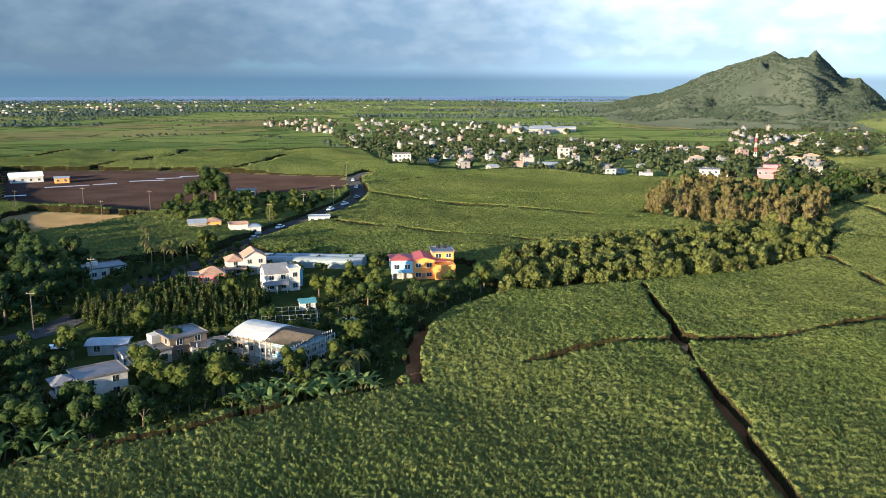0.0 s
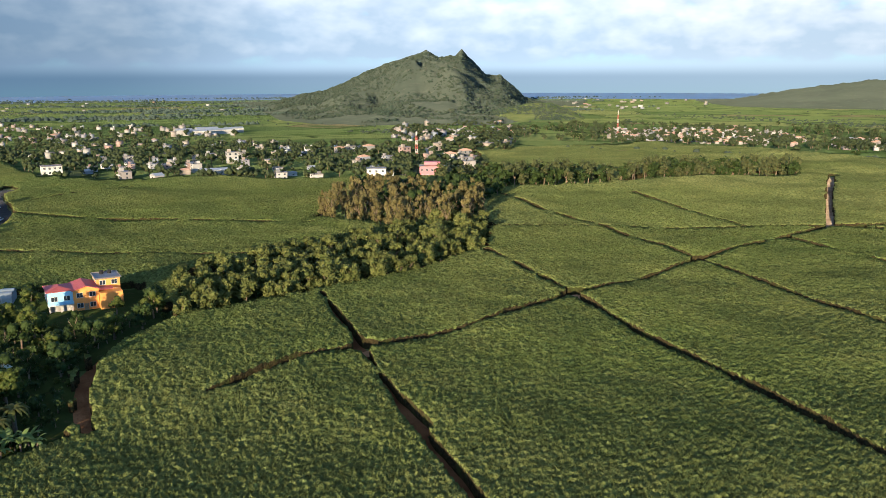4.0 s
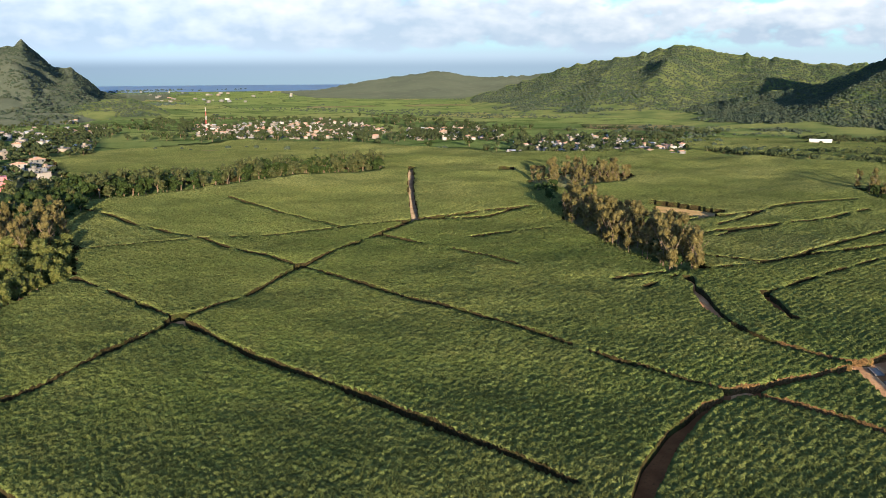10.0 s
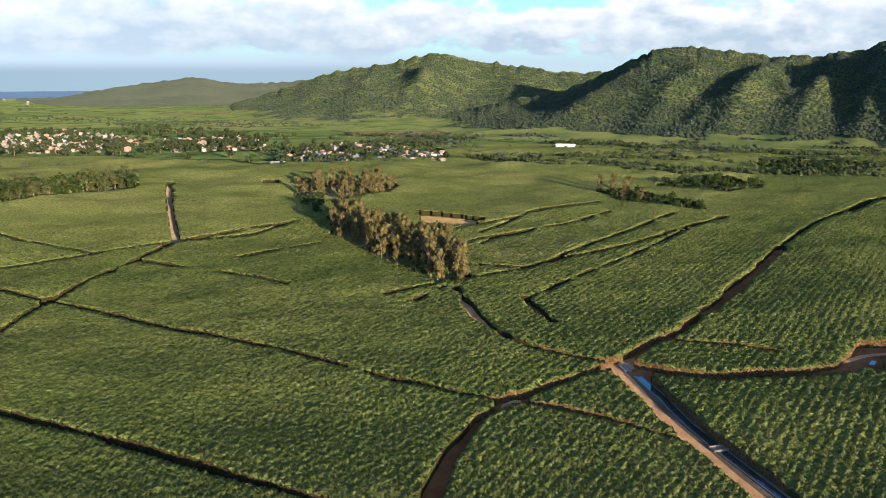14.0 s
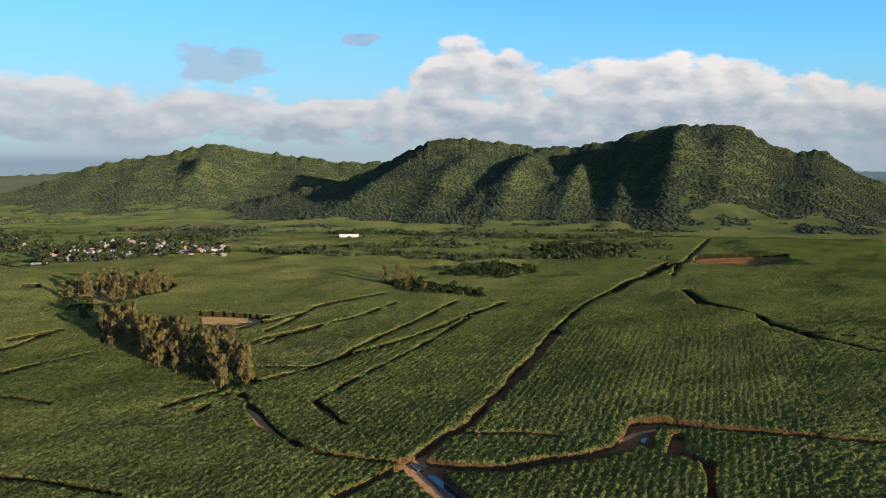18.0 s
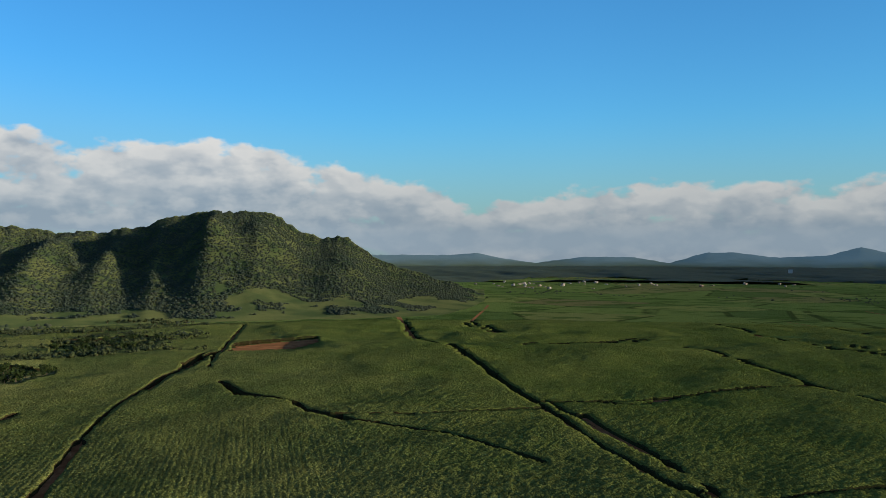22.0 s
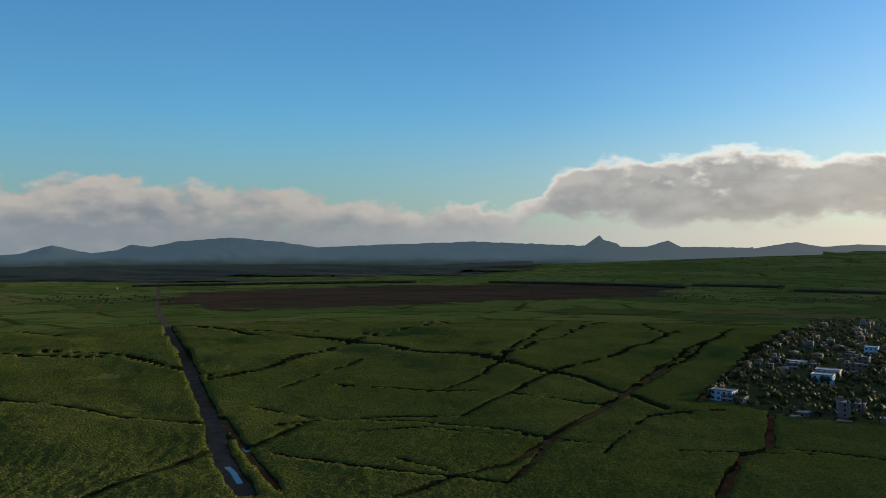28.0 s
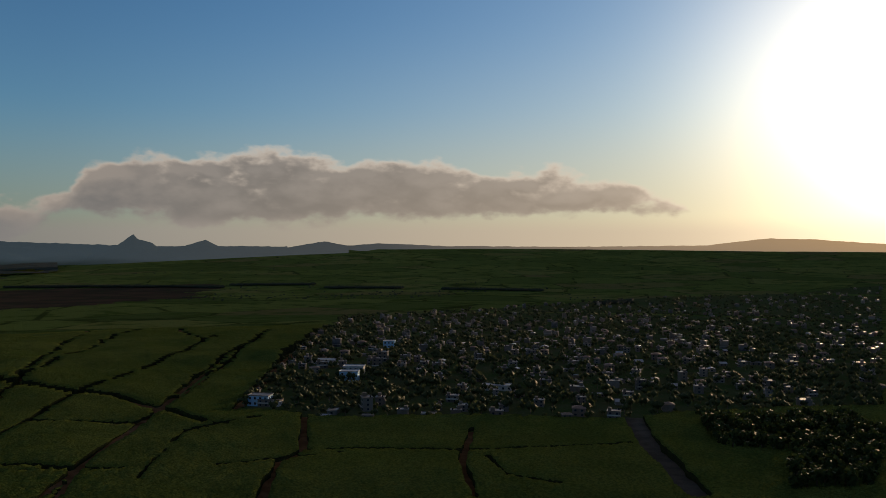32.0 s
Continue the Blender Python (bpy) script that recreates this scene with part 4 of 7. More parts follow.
hz = land(px, py) + 2.0 + 0.35 * smooth_noise(px * 0.05, py * 0.05, 11) + np.interp(np.hypot(px, py), [80, 240, 420, 650], [0.6, 0.7, 1.3, 2.0]) * smooth_noise(px / 42.0, py / 42.0, 17, 2) + np.where(px > 0, 3.2 * np.clip(smooth_noise(px / 120.0, py / 120.0, 29, 2) + 0.35, 0, 1.4) * np.clip((np.hypot(px, py) - 300) / 250, 0, 1) * np.clip((py - 40) / -160.0, 0, 1), 0)
BL = 3
th = rng.uniform(0, 2 * math.pi, (n, 1)) + np.arange(BL) * (2 * math.pi / BL) + rng.uniform(-0.4, 0.4, (n, BL))
grow = np.where((np.degrees(np.arctan2(px, py)) % 360 > 100) & (np.degrees(np.arctan2(px, py)) % 360 < 300), np.interp(np.hypot(px, py), [300, 500, 900], [1.0, 1.7, 2.4]), 1.0)[:, None]
ln = rng.uniform(0.28, 0.62, (n, BL)) * grow
up = rng.uniform(0.05, 0.42, (n, BL)) * grow ** 0.5
wd = 0.085 * grow
bx, by, bz = px[:, None] + 0 * th, py[:, None] + 0 * th, hz[:, None] + 0 * th
p0 = np.stack([bx - np.sin(th) * wd, by + np.cos(th) * wd, bz - 0.1], -1)
p1 = np.stack([bx + np.sin(th) * wd, by - np.cos(th) * wd, bz - 0.1], -1)
p2 = np.stack([bx + np.cos(th) * ln, by + np.sin(th) * ln, bz + up], -1)
tri = np.stack([p0, p1, p2], 2).reshape(n, BL * 3, 3)
for k in np.unique(kk):
    v = tri[kk == k].reshape(-1, 3)
    if k in FIELDS and len(v):
        tone = np.repeat(inside(ZRIPE, px[kk == k], py[kk == k]).astype(int), BL)
        ob = part("leaf_tops", raw_mesh("leaf_tops", v, np.arange(len(v)).reshape(-1, 3), M_LEAF, [M_LEAF, M_LEAF_RIPE], tone), None, FIELDS[k])
        ob["kind"] = "stuff"


# ---- tracks, road, bare ground ----
def ribbon(name, pts, width, mat, lift, label, category):
    """A strip along a line, with a slightly uneven edge."""
    fine = []
    for (x0, y0), (x1, y1) in zip(pts, pts[1:]):
        m = max(1, int(math.hypot(x1 - x0, y1 - y0) / 6))
        fine += [(x0 + (x1 - x0) * i / m, y0 + (y1 - y0) * i / m) for i in range(m)]
    fine.append(pts[-1])
    v, f = [], []
    for i, (x, y) in enumerate(fine):
        a, b = fine[max(i - 1, 0)], fine[min(i + 1, len(fine) - 1)]
        dx, dy = b[0] - a[0], b[1] - a[1]
        d = math.hypot(dx, dy) or 1
        for s in (-1, 1):
            w = width / 2 * (1 + 0.08 * math.sin(i * 1.7 + s))
            qx, qy = x - dy / d * w * s, y + dx / d * w * s
            v.append((qx, qy, landz(qx, qy) + lift))
    for i in range(len(fine) - 1):
        f.append((2 * i, 2 * i + 2, 2 * i + 3, 2 * i + 1))
    return tagged(new(name, raw_mesh(name, v, f, mat)), label, category, "", "structure")


PALE = (238, 242, 223, 227)
for i, (width, pts) in enumerate(TRACKS[:-1]):
    wide_one = width >= 7
    ribbon("road", pts, width + 1.2, M_SAND if wide_one else M_PALE if PALE[0] < pts[0][0] < PALE[1] and PALE[2] < pts[0][1] < PALE[3] and len(pts) < 5 else M_DIRT, 0.06 + 0.004 * (i % 12),
           "straight worn farm road of grey-brown earth" if wide_one else "rutted reddish earth farm track between cane", "farm track")
ribbon("road", ROAD, 7.0, M_ROAD, 0.16, "two-lane asphalt country road", "road")


def sheet(name, poly, mat, lift, label, category, res=6.0, ragged=0.0):
    """A piece of ground of another kind, laid on the plain."""
    xs, ys = [p[0] for p in poly], [p[1] for p in poly]
    res = max(res, (max(xs) - min(xs)) / 120)
    gx, gy = np.arange(min(xs), max(xs) + res, res), np.arange(min(ys), max(ys) + res, res)
    X, Y = np.meshgrid(gx, gy, indexing="ij")
    Xc, Yc = X[:-1, :-1] + res / 2, Y[:-1, :-1] + res / 2
    wx, wy = ragged * smooth_noise(Xc / 60, Yc / 60, 61, 3), ragged * smooth_noise(Xc / 60, Yc / 60, 67, 3)
    ok = inside(poly, Xc + wx, Yc + wy)
    n = len(gy)
    I, J = np.meshgrid(np.arange(len(gx) - 1), np.arange(n - 1), indexing="ij")
    F = np.stack([I * n + J, (I + 1) * n + J, (I + 1) * n + J + 1, I * n + J + 1], -1)[ok]
    used, inv = np.unique(F, return_inverse=True)
    V = np.stack([X, Y, land(X, Y) + lift], -1).reshape(-1, 3)[used]
    return tagged(new(name, raw_mesh(name, V, inv.reshape(-1, 4), mat)), label, category, "", "structure")


# this sheet and ground_strip carry tree shade in their colour
sheet("ground_village", ZVILLAGE, M_SHADED_LAWN, 0.03, "shaded rough grass and garden ground", "ground", 4)
sheet("ground_ploughed", ZDARK, M_DARK, 0.05, "dark brown ploughed field", "field", 5)
sheet("ground_straw", ZSTRAW, M_STRAW, 0.05, "dry straw-coloured cut field", "field", 5)
sheet("ground_clearing", ZCLEAR, M_STRAW, 0.05, "bare ochre clearing beside trees", "ground", 3)
sheet("ground_patch", ZPATCH, M_DIRT, 0.05, "bare red earth patch in the cane", "ground", 4)
sheet("ground_burnt", ZBURNT, M_FALLOW, 0.2, "brown harvested field with green regrowth", "field", 6, 45)
sheet("ground_town", ZVILL2, M_YARD, 0.05, "dark garden ground between houses", "ground", 10)
sheet("ground_strip", ZSTRIP, M_SHADED_LAWN, 0.035, "shaded ground under trees", "ground", 4)


# ---- hills ----
def hill(name, ridge, r_ridge, r_foot, mat, label, rough, seed, spur=0.16, base_drop=0.0, ncol=260, nrow=44, back=0.5, spurs=(), bow=1.5):
    """A range whose crest line follows ridge, pairs of compass angle and height; spurs and gullies run down its near side."""
    a = np.linspace(ridge[0][0], ridge[-1][0], ncol)
    h = np.interp(a, [p[0] for p in ridge], [p[1] for p in ridge])
    s = np.r_[np.linspace(0, 1, nrow), 1 + np.linspace(0.08, back, 6)]
    A, S = np.meshgrid(a, s, indexing="ij")
    crest = rough * smooth_noise(a * 3.0, a * 0 + seed, seed, 4)
    soft_h = np.convolve(np.pad(h, 12, 'edge'), np.ones(25) / 25, 'valid')
    edge_on = np.clip(S, 0, 1) ** 5
    Hh = h[:, None] * edge_on + soft_h[:, None] * (1 - edge_on) + crest[:, None] * edge_on
    arc = (A - a[0]) / max(a[-1] - a[0], 1e-6)
    mean_w = np.radians(a[-1] - a[0]) * r_ridge
    u, w = A * np.radians(1) * r_ridge / 210.0, S * (r_ridge - r_foot) / 420.0
    bend = 0.6 * smooth_noise(u * 0.7 + 5, w * 1.1, seed + 9, 2)
    gully = 0.8 - 1.6 * np.abs(smooth_noise(u + bend + 0.5 * w, w * 0.7, seed + 3, 2))
    gully = gully + 0.35 * smooth_noise(u * 3 + bend, w * 3, seed + 5, 3)
    R = r_foot + S * (r_ridge - r_foot)
    X, Y = polar(A, R)
    base = land(X, Y) - 1.0
    p = np.where(S <= 1, np.clip(S, 0, 1) ** bow, np.clip(1 - (S - 1) / back, 0, 1))
    for top_az, foot_az, amp, w_ in spurs:
        d = (A - (foot_az + (top_az - foot_az) * S)) / (w_ * (1.5 - S * 0.7))
        p = p + amp * np.exp(-np.abs(d) ** 1.5) * np.clip(S * 1.7, 0, 1) ** 1.3 * np.clip((1 - S) * 2.2, 0, 1)
    p = p + spur * gully * np.clip(S * 1.7, 0, 1) ** 1.3 * np.clip((1 - S) * 2.2, 0, 1)
    Z = base + np.maximum(Hh - base, 0) * np.clip(p, 0, 1.0)
    sight = 62.0 + (h[:, None] - 62.0) * R / r_ridge
    Z = np.where(S < 1, np.minimum(Z, np.maximum(sight - 5.0 * (1 - S), base)), Z)
    n = len(s)
    I, J = np.meshgrid(np.arange(ncol - 1), np.arange(n - 1), indexing="ij")
    F = np.stack([I * n + J, I * n + J + 1, (I + 1) * n + J + 1, (I + 1) * n + J], -1).reshape(-1, 4)
    ob = tagged(new(name, raw_mesh(name, np.stack([X, Y, Z], -1).reshape(-1, 3), F, mat, smooth=True)), label, "hill", "", "structure")
    return ob, X, Y, Z, S


M1 = [(8.2, -58), (9.8, -52), (11.8, -24), (13.1, -10), (14.0, -3), (15.3, 22), (16.5, 52), (17.4, 73), (18.5, 93), (19.8, 111), (20.8, 130), (21.6, 107), (22.2, 115), (22.7, 114), (23.1, 133), (23.8, 98), (24.6, 53), (25.7, 45), (26.5, 13), (27.2, -25), (29.0, -52), (31.2, -57)]
HILL1 = [(35.0, -70), (38.0, -64), (40.6, -50), (43.0, -22), (45.8, 4), (48.5, 27), (50.1, 9), (52.2, 0), (55.2, 12), (57.4, 1), (62, -20)]
HILL2 = [(45, -75), (49.5, -60), (52.7, -14), (54.1, 4), (55.6, 27), (57.4, 54), (60.8, 79), (63.0, 100), (64.1, 111), (65.9, 91), (68.5, 79), (71.4, 58), (72.8, 52), (75.6, 56), (80, 10)]
M3 = [(63.3, -32), (68.1, -1), (72.4, 22), (75.7, 66), (77.9, 99), (80.2, 106), (82.4, 100), (85.4, 88), (87.7, 90), (90.3, 100), (91.5, 117), (93.7, 128), (96.6, 129), (98.4, 123), (99.8, 90), (101.3, 77),
      (103.0, 81), (104.0, 56), (105.2, 33), (107.7, 9), (110.3, -15), (112.1, -34)]
FAR_A = [(100, -30), (104.5, -1), (109.7, -3), (111.7, 8), (113.3, -22), (115.6, -45), (118.6, -14), (122.0, -14), (124.2, -45), (126.5, 11), (128.4, 11), (130.7, -13), (133.6, -3), (135.5, 40), (137.7, -1), (139.1, 14),
         (140.0, 41), (141.2, 29), (142.9, 59), (146.2, 79), (149.4, 54), (151.7, 26), (157.0, 43), (161.9, 56), (166.5, 44), (171, 30), (180, 28)]
FAR_B = [(167, -40), (168.9, 26), (169.5, 41), (170.0, 68), (170.4, 89), (170.7, 65), (171.5, 50), (171.9, 26), (173.5, 35), (174.8, 65), (175.6, 33), (180.1, 28), (182.4, 57), (184.0, 35)]
FAR_C = [(178, 10), (182, 20), (186, 47), (189.6, 33), (198.7, 29), (207.4, 41), (211.5, 77), (213.7, 72), (217.8, 51), (226, 20)]
m1 = hill("mountain_twin_peak", M1, 3000, 1400, M_MIDHILL, "steep green twin-peaked mountain above the plain", 3, 31, 0.24, spurs=((16.5, 14.0, 0.16, 1.2), (20.8, 17.5, 0.22, 1.5), (23.1, 22.0, 0.2, 1.2), (25.7, 25.9, 0.16, 1.0)))
foot1 = hill("hill_foot", [(22.5, -44), (24.0, -30), (25.9, -20), (27.4, -10), (29.0, -7), (30.2, -20), (31.2, -40), (32.5, -52)], 1850, 1550, M_SLOPE, "low scrub-covered spur at the foot of the twin peaks", 1, 37, 0.1, ncol=90, nrow=20)
hill("hill_far_north", HILL1, 3600, 2700, M_MIDHILL, "hazy rounded hill far off", 3, 41, 0.1)
m2 = hill("hill_wooded_north", HILL2, 2600, 1450, M_SLOPE, "broad wooded hill range", 4, 51, 0.07, bow=1.6, spurs=((56.5, 54, 0.1, 1.6), (60.0, 58.5, 0.2, 1.2), (64.3, 61.5, 0.3, 2.4), (70.0, 68.0, 0.2, 1.5)))
m3 = hill("mountain_table_top", M3, 1700, 960, M_SLOPE, "flat-topped forested mountain with shaded gullies", 3, 64, 0.11, bow=1.6, ncol=420, nrow=60, spurs=((79.0, 67.5, 0.34, 2.6), (82.5, 76.0, 0.14, 1.3), (86.3, 81.6, 0.36, 1.5), (89.4, 86.0, 0.26, 1.1), (91.6, 90.0, 0.2, 0.9), (94.8, 93.2, 0.36, 1.5), (97.4, 96.6, 0.30, 2.2), (102.0, 103.0, 0.2, 2.0)))
hill("hill_far_east", FAR_A, 4600, 3900, M_HAZE_HILL, "blue-grey mountain chain far off", 2, 71, 0.05, bow=2.0, ncol=400)
hill("hill_far_south", FAR_B, 4250, 3800, M_HAZE_HILL, "dark tooth-shaped far peak and cone", 1, 81, 0.03, bow=2.0)
hill("hill_far_west", FAR_C, 4500, 4000, M_HAZE_HILL, "low hazy far ridge under the sun", 2, 91, 0.03, bow=2.2)


def water_strip(points, width, label):
    ob = ribbon("water", points, width, M_WATER, 0.14, label, "water")
    return ob


water_strip([(177.5, 37.5), (168, 30.5), (157, 23.5), (148, 16.5), (139, 9), (130, 1.5)], 1.5, "narrow irrigation canal reflecting the sky")
water_strip([(208, -8.6), (211.5, -9.2)], 1.1, "still water in a field ditch")
water_strip([(178, -246), (172, -241), (163, -231)], 2.0, "wet ditch water beside the road")
water_strip([(186, -270), (182, -266)], 3.0, "puddle beside the farm road")
ribbon("road", [(181, 44), (173, 38.5), (165, 33.5), (154, 26.5), (145, 19), (134, 10.5), (126, 4)], 3.6, M_BANK, 0.115, "ochre earth track along the canal", "bank")
ribbon("road", [(177, 46), (184, 41), (190, 38)], 5.0, M_BANK, 0.12, "bare trodden earth at the track crossing", "bank")
ribbon("road", [(206, -2), (214, -7), (220, -14), (218, -31), (216, -49), (215, -70), (208, -104)], 1.6, M_BANK, 0.125, "ochre bank of the field ditch", "bank")
for x, y, k in ((105, 177.5, 3.6), (43, 155, 2.6), (160, 197.5, 2.6), (149.5, 56, 3.2), (240, 225, 3.0)):
    ribbon("road", [(x - k, y - k * 0.4), (x, y), (x + k, y + k * 0.4)], k * 1.2, M_BANK, 0.13, "bare trodden earth where farm tracks meet", "bank")
ribbon("road", [(71, 219), (84, 225), (100, 235), (110, 244)], 2.4, M_BANK, 0.135, "ochre path along the wooded strip", "farm track")
ribbon("road", [(229, 107), (216, 96), (205, 89), (196, 80)], 3.0, M_BANK, 0.11, "sunlit dirt track at the grove", "farm track")
for x, y, l, a in ((-148, 439, 13, 70), (-156, 428, 17, 70), (-172, 414, 11, 65), (-187, 405, 20, 62), (-140, 448, 10, 72), (-196, 372, 9, 66)):
    dx, dy = l / 2 * math.cos(radians(90 - a)), l / 2 * math.sin(radians(90 - a))
    ribbon("ground_sheet", [(x - dx, y - dy), (x + dx, y + dy)], 3.2, M_MULCH, 0.14, "pale plastic mulch strip on ploughed soil", "plastic sheet")


# ---- plants ----
def leaf_cloud(rs, blobs, n, size, drop=0.0):
    """Leaf clumps, small bent polygons, on the shells of several rounded masses."""
    v, f = [], []
    vol = np.array([b[3] ** 2 for b in blobs])
    pick = rs.choice(len(blobs), n, p=vol / vol.sum())
    for k in pick:
        bx, by, bz, br, bh = blobs[k]
        d = rs.normal(size=3)
        d /= np.linalg.norm(d)
        q = rs.uniform(0.62, 1.05)
        c = np.array([bx + d[0] * br * q, by + d[1] * br * q, bz + d[2] * bh * q])
        nrm = d * 0.8 + rs.normal(size=3) * 0.5 + np.array([0, 0, 0.35])
        nrm /= np.linalg.norm(nrm)
        t = np.cross(nrm, rs.normal(size=3))
        t /= np.linalg.norm(t)
        b = np.cross(nrm, t)
        s = size * rs.uniform(0.6, 1.35)
        base = len(v)
        v += [c - t * s * 0.5, c + b * s * 0.42 - nrm * s * 0.12, c + t * s * 0.62 - nrm * s * (0.2 + drop), c - b * s * 0.42 - nrm * s * 0.12]
        f += [(base, base + 1, base + 2), (base, base + 2, base + 3)]
    return v, f


def crown_core(rs, blobs, fill):
    """Uneven inner masses that close a crown behind its outer leaves."""
    v, f = [], []
    around = [(math.cos(a), math.sin(a)) for a in (2 * math.pi * i / 7 for i in range(7))]
    for bx, by, bz, br, bh in blobs:
        b = len(v)
        for z, q in ((-0.5, 0.8), (0.1, 1.0), (0.65, 0.7)):
            for cx, cy in around:
                k = fill * rs.uniform(0.72, 1.12)
                v.append(np.array([bx + cx * br * q * k, by + cy * br * q * k, bz + z * bh * fill * rs.uniform(0.8, 1.2)]))
        v.append(np.array([bx, by, bz + bh * fill])), v.append(np.array([bx, by, bz - 0.75 * bh * fill]))
        for r in (0, 7):
            for i in range(7):
                j = (i + 1) % 7
                f += [(b + r + i, b + r + j, b + r + 7 + j), (b + r + i, b + r + 7 + j, b + r + 7 + i)]
        f += [(b + 14 + i, b + 14 + (i + 1) % 7, b + 21) for i in range(7)] + [(b + (i + 1) % 7, b + i, b + 22) for i in range(7)]
    return v, f


def trunk_mesh(rs, h, r, limbs, lean=0.3, fork=0.45):
    bm = bmesh.new()
    p, rad = Vector((0, 0, -0.2)), r
    top = Vector((rs.uniform(-lean, lean), rs.uniform(-lean, lean), h * fork))
    cone(bm, p, top, r * 1.25, r * 0.8, 7)
    for i in range(limbs):
        a = 2 * math.pi * i / limbs + rs.uniform(-0.4, 0.4)
        s = rs.uniform(0.12, 0.26) * h
        e = top + Vector((math.cos(a) * s, math.sin(a) * s, h * rs.uniform(0.2, 0.42)))
        cone(bm, top - Vector((0, 0, 0.15)), e, r * 0.55, r * 0.14, 5)
    return bm


def tree_kind(name, seed, h, spread, blobs_n, clumps, size, leaf_mat, label, fork=0.4, low=0.35, limbs=5, r=0.22, drop=0.0, tall=0.5, core=0.0):
    rs = np.random.RandomState(seed)
    root = holder(name, Matrix.Translation((0, 0, -400)), label, "tree")
    part("trunk", trunk_mesh(rs, h, r, limbs, 0.3, fork), M_BARK, root)
    blobs = []
    for i in range(blobs_n):
        a, q = rs.uniform(0, 2 * math.pi), spread * math.sqrt(rs.uniform(0, 1)) * 0.62
        z = h * rs.uniform(low, 0.86)
        br = spread * rs.uniform(0.32, 0.52)
        blobs.append((math.cos(a) * q, math.sin(a) * q, z, br, br * rs.uniform(0.6, 0.9) * (1 + tall)))
    blobs = [(x, y, min(z, h - bh * 0.9), b, bh) for x, y, z, b, bh in blobs]
    v, f = leaf_cloud(rs, blobs, clumps, size, drop)
    if core:
        cv, cf = crown_core(rs, blobs, core)
        f = f + [tuple(len(v) + q for q in t) for t in cf]
        v = v + cv
    part("crown", raw_mesh("crown", v, f, leaf_mat), None, root)
    return root


def frond_kind(name, seed, h, count, length, width, mat, label, category, r=0.14, rise=0.5, trunk=True):
    """Palms and bananas: arching blades from one point."""
    rs = np.random.RandomState(seed)
    root = holder(name, Matrix.Translation((0, 0, -400)), label, category)
    if trunk:
        part("trunk", cone(bmesh.new(), (0, 0, -0.2), (rs.uniform(-0.4, 0.4), rs.uniform(-0.4, 0.4), h), r * 1.3, r, 7), M_BARK, root)
    for i in range(count):
        a = 2 * math.pi * i / count + rs.uniform(-0.25, 0.25)
        ln, up = length * rs.uniform(0.8, 1.15), rise * rs.uniform(0.5, 1.4)
        v, f = [], []
        for j in range(6):
            s = j / 5
            out, z = ln * s * (1 - 0.12 * s), h + ln * (up * s - 0.95 * s * s)
            w = width * (0.25 + math.sin(math.pi * min(1, 0.12 + s * 0.86))) * 0.6
            for q, dz in ((-1, -0.3), (0, 0), (1, -0.3)):
                v.append((math.cos(a) * out - math.sin(a) * w * q, math.sin(a) * out + math.cos(a) * w * q, max(0.05, z + dz * w)))
        for j in range(5):
            for q in (0, 1):
                b = j * 3 + q
                f.append((b, b + 3, b + 4, b + 1))
        part("leaf", raw_mesh("leaf", v, f, mat), None, root)
    return root


def conifer_kind(name, seed, h, mat, label):
    rs = np.random.RandomState(seed)
    root = holder(name, Matrix.Translation((0, 0, -400)), label, "tree")
    part("trunk", cone(bmesh.new(), (0, 0, -0.2), (0, 0, h * 0.8), 0.14, 0.04, 6), M_BARK, root)
    blobs = [(0, 0, h * (0.10 + 0.86 * i / 7), 0.21 * h * (1 - i / 7.4), h * 0.10) for i in range(8)]
    v, f = leaf_cloud(rs, blobs, 210, 0.42, 0.35)
    part("crown", raw_mesh("crown", v, f, mat), None, root)
    return root


BROAD = [tree_kind("broadleaf_tree", 100 + i, 7.5, 3.4, 10, 620, 0.5, M_BROAD, "leafy yellow-green broadleaf tree with a rounded crown", tall=0.2, core=0.8) for i in range(3)]
DARKT = [tree_kind("broadleaf_tree", 120 + i, 7.0, 3.2, 8, 420, 0.52, M_DARKLEAF, "dark green leafy tree in dense shade", tall=0.2, core=0.82) for i in range(3)]
BIGT = tree_kind("broadleaf_tree", 140, 17, 7.5, 16, 2200, 0.75, M_DARKLEAF, "large spreading dark green tree beside the road", tall=0.1, r=0.5, core=0.8)
GUM = [tree_kind("gum_tree", 160 + i, 14.5, 2.8, 12, 600, 0.6, M_GUM, "tall olive-brown gum tree with bare pale trunk", fork=0.42, low=0.17, tall=0.9, r=0.24, core=0.72) for i in range(3)]
STRIPT = [tree_kind("coppice_tree", 180 + i, 8.5, 3.8, 11, 520, 0.8, M_STRIP, "bushy tree with drooping sunlit leaf clusters", tall=0.3, drop=0.5, low=0.22, core=0.7) for i in range(3)]
SMALLT = [tree_kind("garden_tree", 200 + i, 5.0, 2.4, 6, 110, 0.85, M_DARKLEAF, "small dark garden tree among houses", tall=0.2, limbs=3) for i in range(2)]


